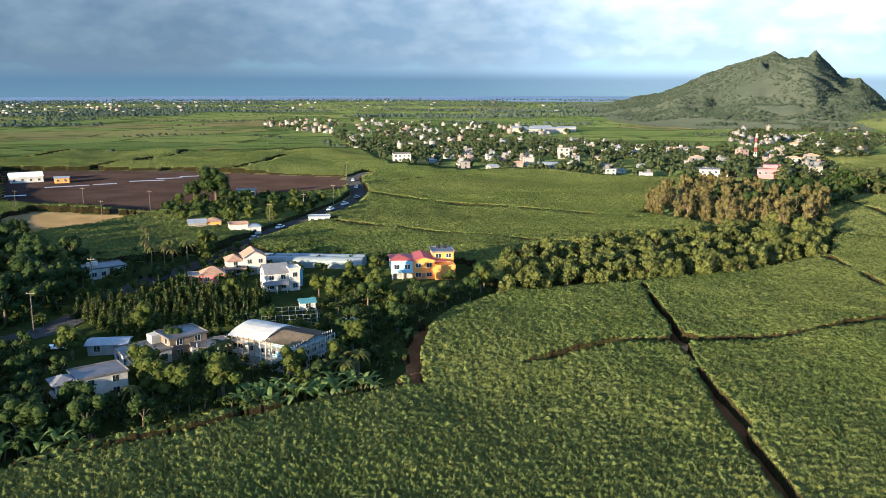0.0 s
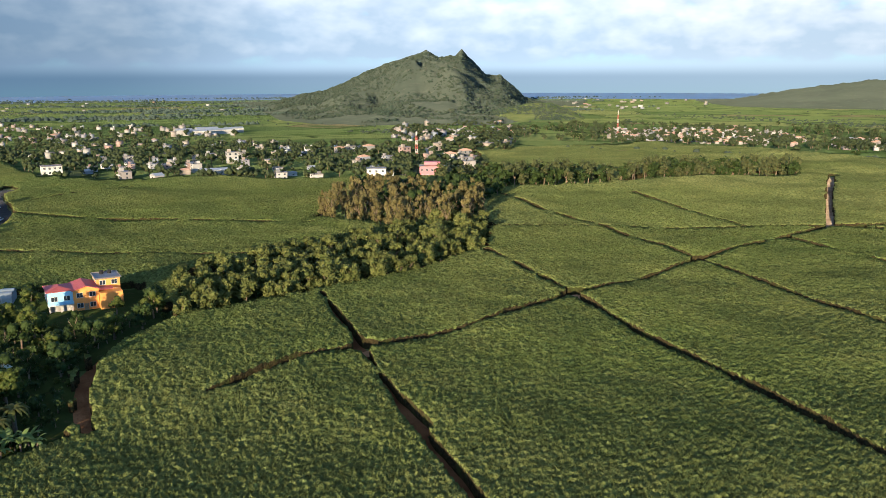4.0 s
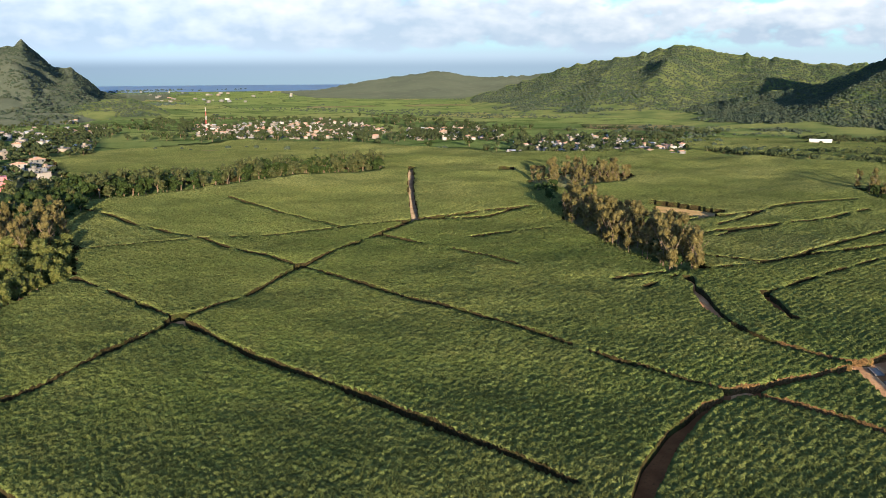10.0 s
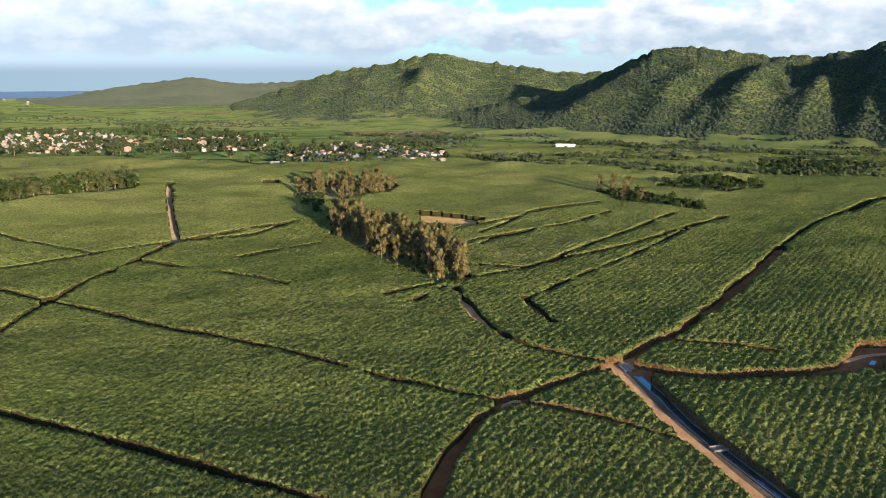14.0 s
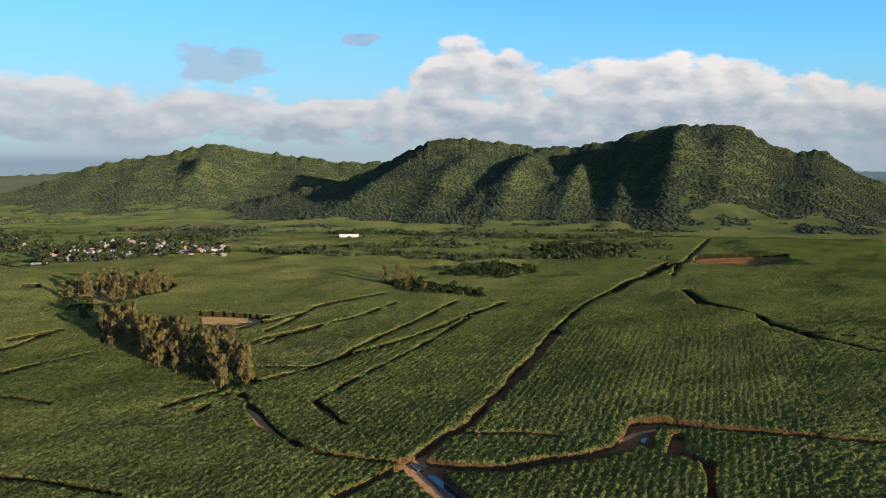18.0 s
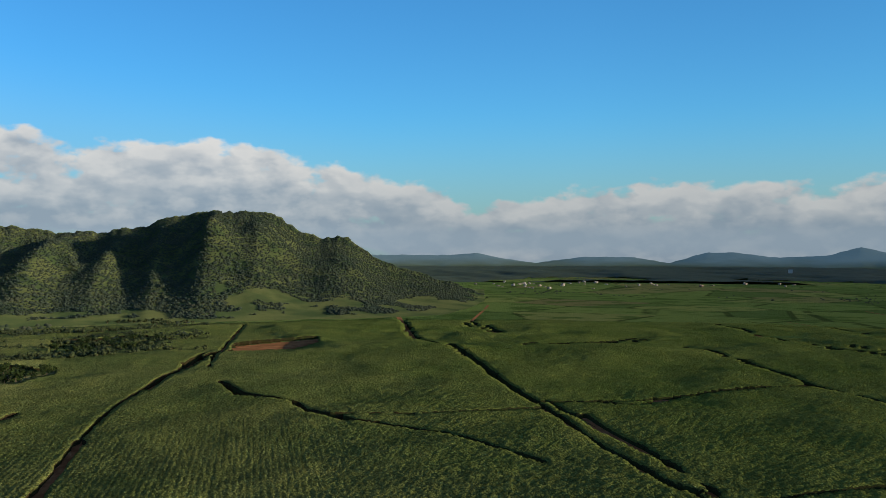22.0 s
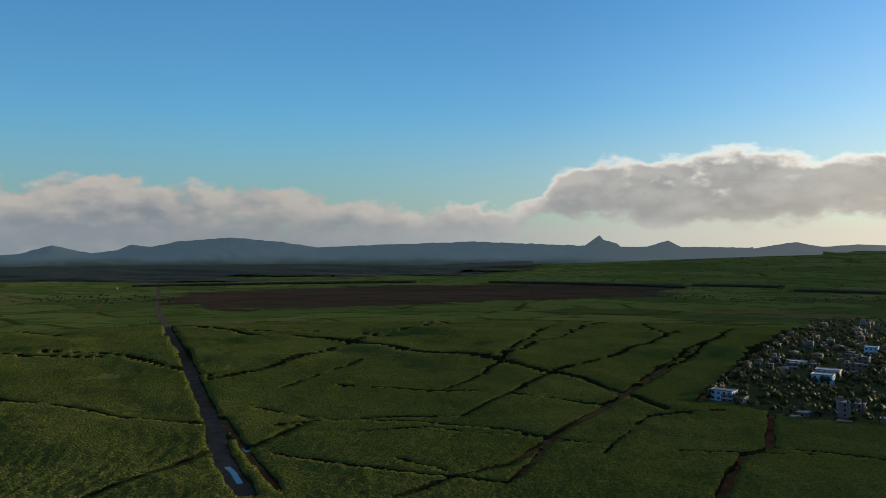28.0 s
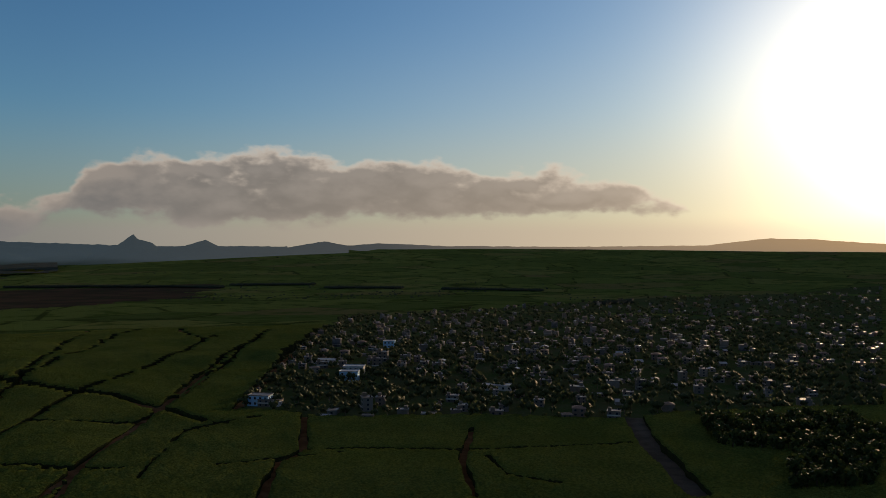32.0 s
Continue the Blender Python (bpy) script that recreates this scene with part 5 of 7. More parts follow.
def lump_tree(seed):
    """A far garden tree: a few uneven leafy lumps with loose clumps on a short trunk."""
    rs = np.random.RandomState(seed)
    root = holder("garden_tree", Matrix.Translation((0, 0, -400)), "small dark garden tree among houses", "tree")
    part("trunk", cone(bmesh.new(), (0, 0, -0.2), (0.2, 0.1, 2.4), 0.2, 0.12, 4), M_BARK, root)
    v, f, blobs = [], [], []
    for i in range(3):
        a = 2.1 * i + rs.uniform(-0.5, 0.5)
        c = np.array([math.cos(a) * 1.1, math.sin(a) * 1.1, rs.uniform(2.2, 3.4)])
        r = rs.uniform(1.1, 1.7)
        blobs.append((*c, r, r))
        b = len(v)
        for d in ((1, 0, 0), (0, 1, 0), (-1, 0, 0), (0, -1, 0), (0, 0, 1), (0, 0, -1)):
            v.append(c + np.array(d) * r * rs.uniform(0.7, 1.15))
        f += [(b + p, b + q, b + 4) for p, q in ((0, 1), (1, 2), (2, 3), (3, 0))] + [(b + q, b + p, b + 5) for p, q in ((0, 1), (1, 2), (2, 3), (3, 0))]
    lv, lf = leaf_cloud(rs, blobs, 14, 1.25)
    n = len(v)
    part("crown", raw_mesh("crown", v + lv, f + [tuple(n + q for q in t) for t in lf], M_GARDEN), None, root)
    return root


LOWT = [lump_tree(210 + i) for i in range(4)]
BELTT = [tree_kind("broadleaf_tree", 296 + i, 8.0, 2.9, 9, 170, 1.05, M_OLIVE, "olive-green leafy tree of a windbreak", tall=0.5, limbs=3) for i in range(2)]
MIDT = [tree_kind("broadleaf_tree", 290 + i, 7.0, 3.2, 9, 150, 1.15, M_DARKLEAF, "dark green leafy tree in dense shade", tall=0.2, limbs=3) for i in range(2)]
BUSH = [tree_kind("bush", 220 + i, 2.6, 1.9, 6, 120, 0.62, M_BROAD if i else M_DARKLEAF, "low leafy bush beside the cane", fork=0.25, low=0.2, limbs=4, r=0.07, tall=0.0) for i in range(2)]
PALM = [frond_kind("palm_tree", 240 + i, 6.5 - i, 13, 2.9, 0.42, M_PALM, "slender palm tree with arching fronds", "palm") for i in range(2)]
DATE = frond_kind("palm_tree", 250, 3.6, 20, 3.2, 0.40, M_PALM, "bushy date palm with golden fronds", "palm", 0.3, 0.7)
BANANA = frond_kind("banana_plant", 260, 1.5, 8, 2.6, 0.55, M_BANANA, "banana plant with broad pale green leaves", "banana plant", 0.13, 1.3)
CONIFER = [conifer_kind("conifer", 270 + i, 4.6, M_DARKLEAF if i else M_BROAD, "young pointed conifer in a close plantation") for i in range(2)]
MASTERS = BROAD + DARKT + [BIGT] + GUM + STRIPT + SMALLT + LOWT + MIDT + BELTT + BUSH + PALM + [DATE, BANANA] + CONIFER
prng = random.Random(77)


def plant(ob, x, y, s=1.0, group="", dz=0.0, sz=1.0):
    m = Matrix.LocRotScale((x, y, landz(x, y) + dz), Euler((0, 0, prng.uniform(0, 6.28))), (s, s, s * sz))
    c = copy_thing(ob, m)
    if group:
        c["group"] = group
    return c


def spread(poly, gap, n, near=0.0):
    """Random places inside a polygon, no two nearer than gap; with near, thinning out beyond that distance."""
    xs, ys = [p[0] for p in poly], [p[1] for p in poly]
    rs = np.random.RandomState(prng.randrange(10 ** 6))
    x, y = rs.uniform(min(xs), max(xs), n * 40), rs.uniform(min(ys), max(ys), n * 40)
    ok = inside(poly, x, y)
    if near:
        ok &= rs.uniform(0, 1, len(x)) < np.minimum(1, (near / np.hypot(x, y)) ** 2.2)
    out, taken = [], {}
    for px, py in zip(x[ok].tolist(), y[ok].tolist()):
        i, j = int(px // gap), int(py // gap)
        if all((px - a) ** 2 + (py - b) ** 2 > gap * gap for di in (-1, 0, 1) for dj in (-1, 0, 1) for a, b in taken.get((i + di, j + dj), ())):
            out.append((px, py))
            taken.setdefault((i, j), []).append((px, py))
            if len(out) == n:
                break
    return out


class Joined:
    """Many alike things, too many to count, gathered into one mesh."""

    def __init__(self):
        self.v, self.f, self.m, self.mats, self.n = [], [], [], [], 0

    def add(self, master, m, swap=None, skip=()):
        for o in master.children_recursive:
            if o.name.split(".")[0] in skip:
                continue
            me = o.data
            co = np.empty(len(me.vertices) * 3, np.float32)
            me.vertices.foreach_get("co", co)
            local = o.matrix_basis if o.parent == master else o.parent.matrix_basis @ o.matrix_basis
            w = np.array(m @ local)
            co = co.reshape(-1, 3) @ w[:3, :3].T + w[:3, 3]
            me.calc_loop_triangles()
            tri = np.empty(len(me.loop_triangles) * 3, np.int32)
            me.loop_triangles.foreach_get("vertices", tri)
            mat = (swap or {}).get(me.materials[0], me.materials[0])
            if mat not in self.mats:
                self.mats.append(mat)
            self.v.append(co), self.f.append(tri.reshape(-1, 3) + self.n)
            self.m.append(np.full(len(tri) // 3, self.mats.index(mat)))
            self.n += len(co)

    def done(self, name, label, category):
        me = raw_mesh(name, np.vstack(self.v), np.vstack(self.f), None, self.mats, np.concatenate(self.m))
        return tagged(new(name, me), label, category, "", "stuff")


def joined_trees(kinds, places, lo, hi, name, label):
    j = Joined()
    for x, y in places:
        s = prng.uniform(lo, hi)
        j.add(prng.choice(kinds), Matrix.LocRotScale((x, y, landz(x, y)), Euler((0, 0, prng.uniform(0, 6.28))), (s, s, s)))
    return j.done(name, label, "trees")



# gardens and edges of the near village
NURSERY = [(-88, 178), (-70, 160), (-48, 172), (-46, 192), (-66, 200), (-80, 198)]
for x, y in spread(NURSERY, 1.9, 300):
    plant(prng.choice(CONIFER), x, y, prng.uniform(0.75, 1.2), "conifers of the plantation")
plant(BIGT, -99, 345, 1.0)
plant(BIGT, -110, 352, 0.6)
for x, y, s in ((-67, 164, 0.8), (-75, 148, 0.85), (-57, 133, 0.9), (-48, 124, 0.9), (-41, 127, 1.0), (-53, 128, 0.8), (-26, 196, 1.0), (-20, 192, 0.9), (-75, 241, 1.0), (-22, 213, 0.8), (-3, 207, 0.55), (-4, 186, 0.7),
                (-31, 136, 0.8), (-28, 130, 0.5), (-22, 150, 0.9), (-24, 141, 0.7), (-33, 160, 0.6), (-55, 190, 0.7), (-30, 190, 0.8), (-16, 178, 0.6), (5, 200, 0.8), (-35, 196, 0.7), (-27, 207, 0.6)):
    plant(prng.choice(BROAD), x, y, s * 1.2, "garden trees of the village")
for x, y, s in ((-111, 233, 1.2), (-120, 228, 1.3), (-135, 246, 1.4), (-128, 238, 1.2), (-100, 190, 1.3), (-108, 200, 1.3), (-96, 176, 1.1), (-104, 182, 1.4), (-113, 212, 1.2), (-82, 112, 0.9), (-75, 105, 0.8), (-78, 120, 1.0),
                (-66, 112, 0.8), (-46, 137, 0.9), (-24, 158, 0.8), (-14, 165, 0.9), (-20, 170, 0.7), (-8, 182, 0.9), (-12, 190, 0.9), (-22, 184, 1.0), (2, 192, 0.9), (6, 205, 1.0), (-88, 330, 1.2), (-80, 322, 1.1), (-92, 335, 1.2),
                (-72, 328, 1.0), (-64, 330, 0.9), (-60, 342, 0.9), (-74, 340, 1.0), (-100, 300, 1.1), (-107, 310, 1.0), (-96, 312, 1.0), (-56, 330, 0.8), (-140, 262, 1.2), (-150, 258, 1.3), (-84, 300, 0.9)):
    plant(prng.choice(DARKT), x, y, s, "shade trees of the village")
for x, y in spread([(-78, 98), (-10, 138), (-12, 180), (-30, 186), (-70, 140), (-90, 118)], 3.6, 95):
    plant(prng.choice(BUSH + BUSH + DARKT), x, y, prng.uniform(0.5, 0.9), "undergrowth of the village edge")
for x, y in spread([(-140, 190), (-95, 165), (-60, 205), (-20, 240), (-60, 260), (-120, 240)], 7.0, 60):
    plant(prng.choice(BUSH), x, y, prng.uniform(0.7, 1.4), "undergrowth of the village edge")
for x, y in ((-87, 229), (-84, 231), (-81, 229), (-83, 235), (-78, 233), (-90, 233), (-86, 237), (-100, 262), (-54, 121), (-93, 245)):
    plant(prng.choice(PALM), x, y, prng.uniform(0.85, 1.15), "palms of the gardens")
for x, y, s in ((-46, 146, 1.1), (-22, 136, 1.0), (-26, 137, 0.9), (-20, 140, 1.1), (-58, 120, 0.8), (-70, 126, 0.7)):
    plant(DATE, x, y, s, "palms of the gardens")
for x, y in spread([(-38, 121), (-16, 131), (-18, 136), (-38, 127)], 1.8, 26) + spread([(-76, 99), (-56, 108), (-60, 113), (-80, 106)], 2.2, 20):
    plant(BANANA, x, y, prng.uniform(0.8, 1.2), "banana plants along the cane")
for x, y in spread([(-92, 100), (-74, 98), (-55, 112), (-72, 126), (-78, 145), (-100, 150)], 3.4, 60):
    plant(prng.choice(DARKT), x, y, prng.uniform(0.6, 1.0), "shade trees of the village")
for x, y in spread([(-125, 165), (-98, 160), (-90, 190), (-105, 225), (-150, 250), (-160, 210)], 5.0, 70):
    plant(prng.choice(DARKT), x, y, prng.uniform(0.9, 1.4), "shade trees of the village")
joined_trees(BUSH + SMALLT, spread([(-80, 98), (-14, 135), (-12, 170), (-2, 190), (8, 200), (-28, 200), (-44, 178), (-70, 135), (-95, 118)], 2.6, 300), 0.4, 0.8, "garden_undergrowth", "tangled dark shrubs and young trees between the gardens")
joined_trees(BUSH, spread([(-140, 180), (-95, 165), (-60, 200), (-22, 236), (-55, 250), (-110, 238)], 3.5, 200), 0.6, 1.3, "garden_undergrowth", "low dark shrubs and hedges round the houses")
joined_trees(MIDT + BROAD, spread([(-100, 298), (-76, 290), (-60, 306), (-52, 350), (-95, 365), (-118, 330)], 5.5, 44), 0.6, 1.0, "roadside_trees", "mixed trees behind the roadside houses")


# wooded strip, woods and belts
for x, y in spread(ZSTRIP, 3.3, 185):
    plant(prng.choice(STRIPT), x, y, prng.uniform(0.6, 0.88), "trees of the wooded strip")
for x, y in spread(ZWOOD, 4.2, 105):
    plant(prng.choice(GUM), x, y, prng.uniform(0.6, 0.95), "trees of the gum wood")
for x, y in spread(ZWOOD2, 3.9, 78):
    plant(prng.choice(GUM), x, y, prng.uniform(0.65, 1.05), "trees of the gum grove")
for x, y in spread([(228, 106), (240, 102), (300, 165), (318, 205), (352, 232), (340, 240), (300, 195)], 5.0, 34):
    plant(prng.choice(DARKT), x, y, prng.uniform(0.6, 1.0), "understorey of the gum grove")
for x, y in spread([(96, 330), (130, 300), (165, 345), (152, 385), (105, 380)], 5.5, 40):
    plant(prng.choice(DARKT), x, y, prng.uniform(1.0, 1.5), "dark trees behind the gum wood")
for x, y in spread(ZWOOD3, 6.0, 32):
    plant(prng.choice(GUM), x, y, prng.uniform(0.6, 0.95), "trees of the gum grove")
joined_trees(MIDT + BELTT, spread(ZBELT, 5.5, 80) + spread(ZBELT2, 5.5, 80), 1.0, 1.6, "tree_belt", "dense belt of mixed trees along the field edge")
joined_trees(MIDT + SMALLT, spread(ZGROVE, 4.6, 44) + spread(ZGROVE2, 4.6, 50) + spread(ZGROVE3, 5.0, 70), 0.55, 1.0, "scrub_belt", "dark scrub trees along a stream in the cane")
for x, y, k in ((440, 118, 0.85), (447, 112, 0.9), (453, 106, 0.75), (434, 111, 0.7), (429, 103, 0.8), (421, 92, 0.6)):
    plant(prng.choice(GUM), x, y, k, "gums at the stream belt")
joined_trees(MIDT, spread(ZWOODR, 4.2, 200), 0.7, 1.3, "roadside_wood", "dark dense wood beside the village road")


# ---- houses ----
def window(parent, x, y, z, w, h, ang, frame_mat=None):
    """A window set on a wall that faces ang (degrees, 0 is +x)."""
    bm = bmesh.new()
    for d in ((-0.06, 0.05, -w / 2 - 0.08, w / 2 + 0.08, h, h + 0.1), (-0.06, 0.1, -w / 2 - 0.12, w / 2 + 0.12, -0.1, 0),
              (-0.06, 0.05, -w / 2 - 0.08, -w / 2, 0, h), (-0.06, 0.05, w / 2, w / 2 + 0.08, 0, h), (-0.06, 0.04, -0.03, 0.03, 0, h)):
        box(bm, *d)
    f = part("window", bm, frame_mat or M_WHITE, parent)
    f.matrix_basis = pose(x, y, z, 0, 0, ang)
    part("pane", boxes((-0.05, 0.015, -w / 2, w / 2, 0, h)), M_GLASS, f)
    return f


def openings(root, x0, x1, y0, y1, z0, z1, gap=3.2, w=1.3, h=1.3, sides="ensw"):
    levels = max(1, int(round((z1 - z0) / 3.0)))
    for lv in range(levels):
        zz = z0 + 0.95 + lv * (z1 - z0) / levels
        for side in sides:
            length = (x1 - x0) if side in "ns" else (y1 - y0)
            k = max(1, int(length / gap))
            for i in range(k):
                t = (i + 0.5) / k
                if side == "s":
                    window(root, x0 + t * length, y0, zz, w, h, -90)
                elif side == "n":
                    window(root, x0 + t * length, y1, zz, w, h, 90)
                elif side == "e":
                    window(root, x1, y0 + t * length, zz, w, h, 0)
                else:
                    window(root, x0, y0 + t * length, zz, w, h, 180)


def gable(x0, x1, y0, y1, z, rise, over=0.4, along="x", thick=0.18):
    """A pitched roof with thickness."""
    bm = bmesh.new()
    x0, x1, y0, y1 = x0 - over, x1 + over, y0 - over, y1 + over
    if along == "x":
        ym = (y0 + y1) / 2
        ring = lambda x: [(x, y0, z), (x, ym, z + rise), (x, y1, z), (x, y1, z - thick), (x, ym, z + rise - thick - 0.02), (x, y0, z - thick)]
        a, b = ring(x0), ring(x1)
    else:
        xm = (x0 + x1) / 2
        ring = lambda y: [(x1, y, z), (xm, y, z + rise), (x0, y, z), (x0, y, z - thick), (xm, y, z + rise - thick - 0.02), (x1, y, z - thick)]
        a, b = ring(y0), ring(y1)
    va, vb = [bm.verts.new(p) for p in a], [bm.verts.new(p) for p in b]
    for i in range(6):
        j = (i + 1) % 6
        bm.faces.new((va[i], va[j], vb[j], vb[i]))
    bm.faces.new(va[::-1]), bm.faces.new(vb)
    bmesh.ops.recalc_face_normals(bm, faces=bm.faces[:])
    return bm


def gable_ends(x0, x1, y0, y1, z, rise, along="x"):
    bm = bmesh.new()
    if along == "x":
        ym = (y0 + y1) / 2
        v = [bm.verts.new(p) for p in ((x0, y0, z), (x0, y1, z), (x0, ym, z + rise), (x1, y0, z), (x1, y1, z), (x1, ym, z + rise))]
    else:
        xm = (x0 + x1) / 2
        v = [bm.verts.new(p) for p in ((x1, y0, z), (x0, y0, z), (xm, y0, z + rise), (x1, y1, z), (x0, y1, z), (xm, y1, z + rise))]
    for q in ((0, 2, 1), (3, 4, 5), (0, 1, 4, 3), (1, 2, 5, 4), (2, 0, 3, 5)):
        bm.faces.new([v[i] for i in q])
    return bm


def hip(x0, x1, y0, y1, z, rise, over=0.4):
    bm = bmesh.new()
    x0, x1, y0, y1 = x0 - over, x1 + over, y0 - over, y1 + over
    c = ((x0 + x1) / 2, (y0 + y1) / 2)
    lx, ly = x1 - x0, y1 - y0
    k = max(lx, ly) / 2 - min(lx, ly) / 2
    ridge = [(c[0] - k, c[1]), (c[0] + k, c[1])] if lx >= ly else [(c[0], c[1] - k), (c[0], c[1] + k)]
    lo = [bm.verts.new((x, y, z - 0.18)) for x, y in ((x0, y0), (x1, y0), (x1, y1), (x0, y1))]
    e = [bm.verts.new((x, y, z)) for x, y in ((x0, y0), (x1, y0), (x1, y1), (x0, y1))]
    r = [bm.verts.new((x, y, z + rise)) for x, y in ridge]
    for i in range(4):
        bm.faces.new((lo[i], lo[(i + 1) % 4], e[(i + 1) % 4], e[i]))
    bm.faces.new(lo[::-1])
    if lx >= ly:
        for q in ((e[0], e[1], r[1], r[0]), (e[1], e[2], r[1]), (e[2], e[3], r[0], r[1]), (e[3], e[0], r[0])):
            bm.faces.new(q)
    else:
        for q in ((e[0], e[1], r[0]), (e[1], e[2], r[1], r[0]), (e[2], e[3], r[1]), (e[3], e[0], r[0], r[1])):
            bm.faces.new(q)
    return bm


def flat_roof(x0, x1, y0, y1, z, over=0.35, lip=0.25):
    bm = boxes((x0 - over, x1 + over, y0 - over, y1 + over, z, z + 0.2))
    if lip:
        a, b, c, d, t = x0 - over + 0.02, x1 + over - 0.02, y0 - over + 0.02, y1 + over - 0.02, 0.15
        for q in ((a, b, c, c + t), (a, b, d - t, d), (a, a + t, c + t, d - t), (b - t, b, c + t, d - t)):
            box(bm, q[0], q[1], q[2], q[3], z + 0.19, z + 0.2 + lip)
    return bm


def tank(parent, x, y, z, r=0.6, h=1.1, mat=None):
    bm = cone(bmesh.new(), (x, y, z), (x, y, z + h), r, r, 10)
    cone(bm, (x, y, z + h), (x, y, z + h + 0.18), r, r * 0.35, 10)
    part("water_tank", bm, mat or M_RUBBER, parent)


def block(root, x0, x1, y0, y1, z0, z1, wall, roof="flat", roof_mat=None, rise=1.8, along="x", sides="ensw", gap=3.2, over=0.35):
    part("wall", boxes((x0, x1, y0, y1, z0, z1)), wall, root)
    if roof == "flat":
        part("roof", flat_roof(x0, x1, y0, y1, z1, over), roof_mat or M_SLAB, root)
    elif roof == "gable":
        part("roof", gable(x0, x1, y0, y1, z1 + 0.1, rise, over, along), roof_mat or M_TILE, root)
        part("gable_wall", gable_ends(x0, x1, y0, y1, z1, rise * 0.9, along), wall, root)
    elif roof == "hip":
        part("roof", hip(x0, x1, y0, y1, z1 + 0.1, rise, over), roof_mat or M_TILE, root)
    if sides:
        openings(root, x0, x1, y0, y1, z0, z1, gap, sides=sides)


def door(root, x, y, z, ang, mat=None):
    d = part("door", boxes((-0.04, 0.05, -0.5, 0.5, 0, 2.05)), mat or M_WOOD, root)
    d.matrix_basis = pose(x, y, z, 0, 0, ang)
    part("handle", boxes((0.05, 0.1, 0.33, 0.4, 0.95, 1.1)), M_STEEL, d)


SIZE = 0.85


def site(name, x, y, rot, label, category="house", group=""):
    return holder(name, Matrix.LocRotScale((x, y, landz(x, y)), Euler((0, 0, radians(rot))), (SIZE, SIZE, SIZE)), label, category, group)


# white two-storey house with a covered terrace
SIZE = 0.8
h = site("house", -63.5, 129.5, 38, "white two-storey concrete house with grey roof and open terrace")
block(h, -4, 6, -3.5, 4, 0, 5.2, M_WHITE, gap=3.4)
part("porch_slab", boxes((-9, -4, -4, 2, 2.7, 3.0)), M_CONC, h)
part("porch_roof", hip(-8.6, -4.2, -3.4, 1.6, 5.2, 1.2), M_SLATE, h)
for px_, py_ in ((-8.3, -3.2), (-8.3, 1.4), (-4.4, -3.2)):
    part("post", boxes((px_ - 0.15, px_ + 0.15, py_ - 0.15, py_ + 0.15, 0, 5.1)), M_WHITE, h)
part("balustrade", boxes((-8.9, -4.05, -3.95, -3.8, 3.0, 3.8)), M_WHITE, h)
door(h, -4, -1, 3.0, 180)

# shed with pale iron roof
SIZE = 0.85
h = site("shed", -70, 153, 8, "low open shed with pale blue iron roof", "shed")
block(h, -4.2, 4.2, -2.6, 2.6, 0, 2.5, M_CONC, "gable", M_TIN, 0.5, sides="s", over=0.6)

# long stepped concrete house
h = site("house", -59, 149, 42, "long unpainted concrete house with stained stepped flat roofs")
block(h, 1.2, 10, -3.6, 4, 0, 4.9, M_WEATHERED_SHADED)
block(h, -8.5, 1.2, -4.2, 4, 0, 3.1, M_CONC, sides="sw")
tank(h, 3.0, 2.0, 5.1)
part("stair_head", boxes((-1, 1.1, 1.0, 3.8, 3.3, 5.2)), M_CONC, h)
door(h, -3, -4.2, 0, -90)

h = site("house", -49.5, 150.5, 30, "small unfinished concrete house with bare flat roof")
block(h, -4, 4, -3, 3, 0, 3.0, M_CONC, sides="se")
for px_ in (-3.6, 3.6):
    part("starter_post", boxes((px_ - 0.12, px_ + 0.12, -2.8, -2.56, 3.4, 4.4)), M_CONC, h)

# house under construction, wrapped in timber staging
h = site("house_under_construction", -35.5, 148, -30, "concrete house under construction in timber staging with white tarpaulin roof")
h.scale.z = 0.68
for lv in range(3):
    part("floor_slab", boxes((-9, 9.5, -6, 6, lv * 3.0 - 0.05, lv * 3.0 + 0.2)), M_CONC, h)
part("core_wall", boxes((-8.2, 1.5, -5.0, 5.2, 0.2, 8.2)), M_CONC, h)
part("core_wall", boxes((1.5, 8.6, -4.6, 5.0, 0.2, 7.2)), M_BLUE, h)
bm = bmesh.new()
g = [[bm.verts.new((x, y, 7.6 + 2.2 * math.sin((y + 6.5) / 13 * math.pi) + 0.05 * math.sin(x * 1.3 + y))) for y in np.linspace(-6.5, 6.5, 9)] for x in np.linspace(-9.6, 0.8, 9)]
for i in range(8):
    for j in range(8):
        bm.faces.new((g[i][j], g[i + 1][j], g[i + 1][j + 1], g[i][j + 1]))
bmesh.ops.solidify(bm, geom=bm.faces[:], thickness=0.06)
part("tarpaulin", bm, M_TARP, h, "white plastic tarpaulin")
part("roof", gable(0.9, 9.4, -5.6, 5.8, 7.9, 1.3, 0.5, "x"), M_SAND, h)
for i in range(13):
    x = -9.4 + i * 19.4 / 12
    part("staging_post", boxes((x - 0.08, x + 0.08, -6.9, -6.74, 0, 8.2)), M_WOOD if i < 6 else M_WHITE, h)
for i in range(9):
    y = -6.8 + i * 13.4 / 8
    part("staging_post", boxes((10.2, 10.36, y - 0.08, y + 0.08, 0, 8.0)), M_WHITE, h)
for z in (1.6, 3.1, 4.6, 6.1, 7.6):
    part("staging_rail", boxes((-9.6, 10.3, -6.72, -6.6, z, z + 0.14)), M_WOOD, h)
    part("staging_rail", boxes((10.08, 10.2, -6.8, 6.6, z, z + 0.14)), M_WHITE, h)
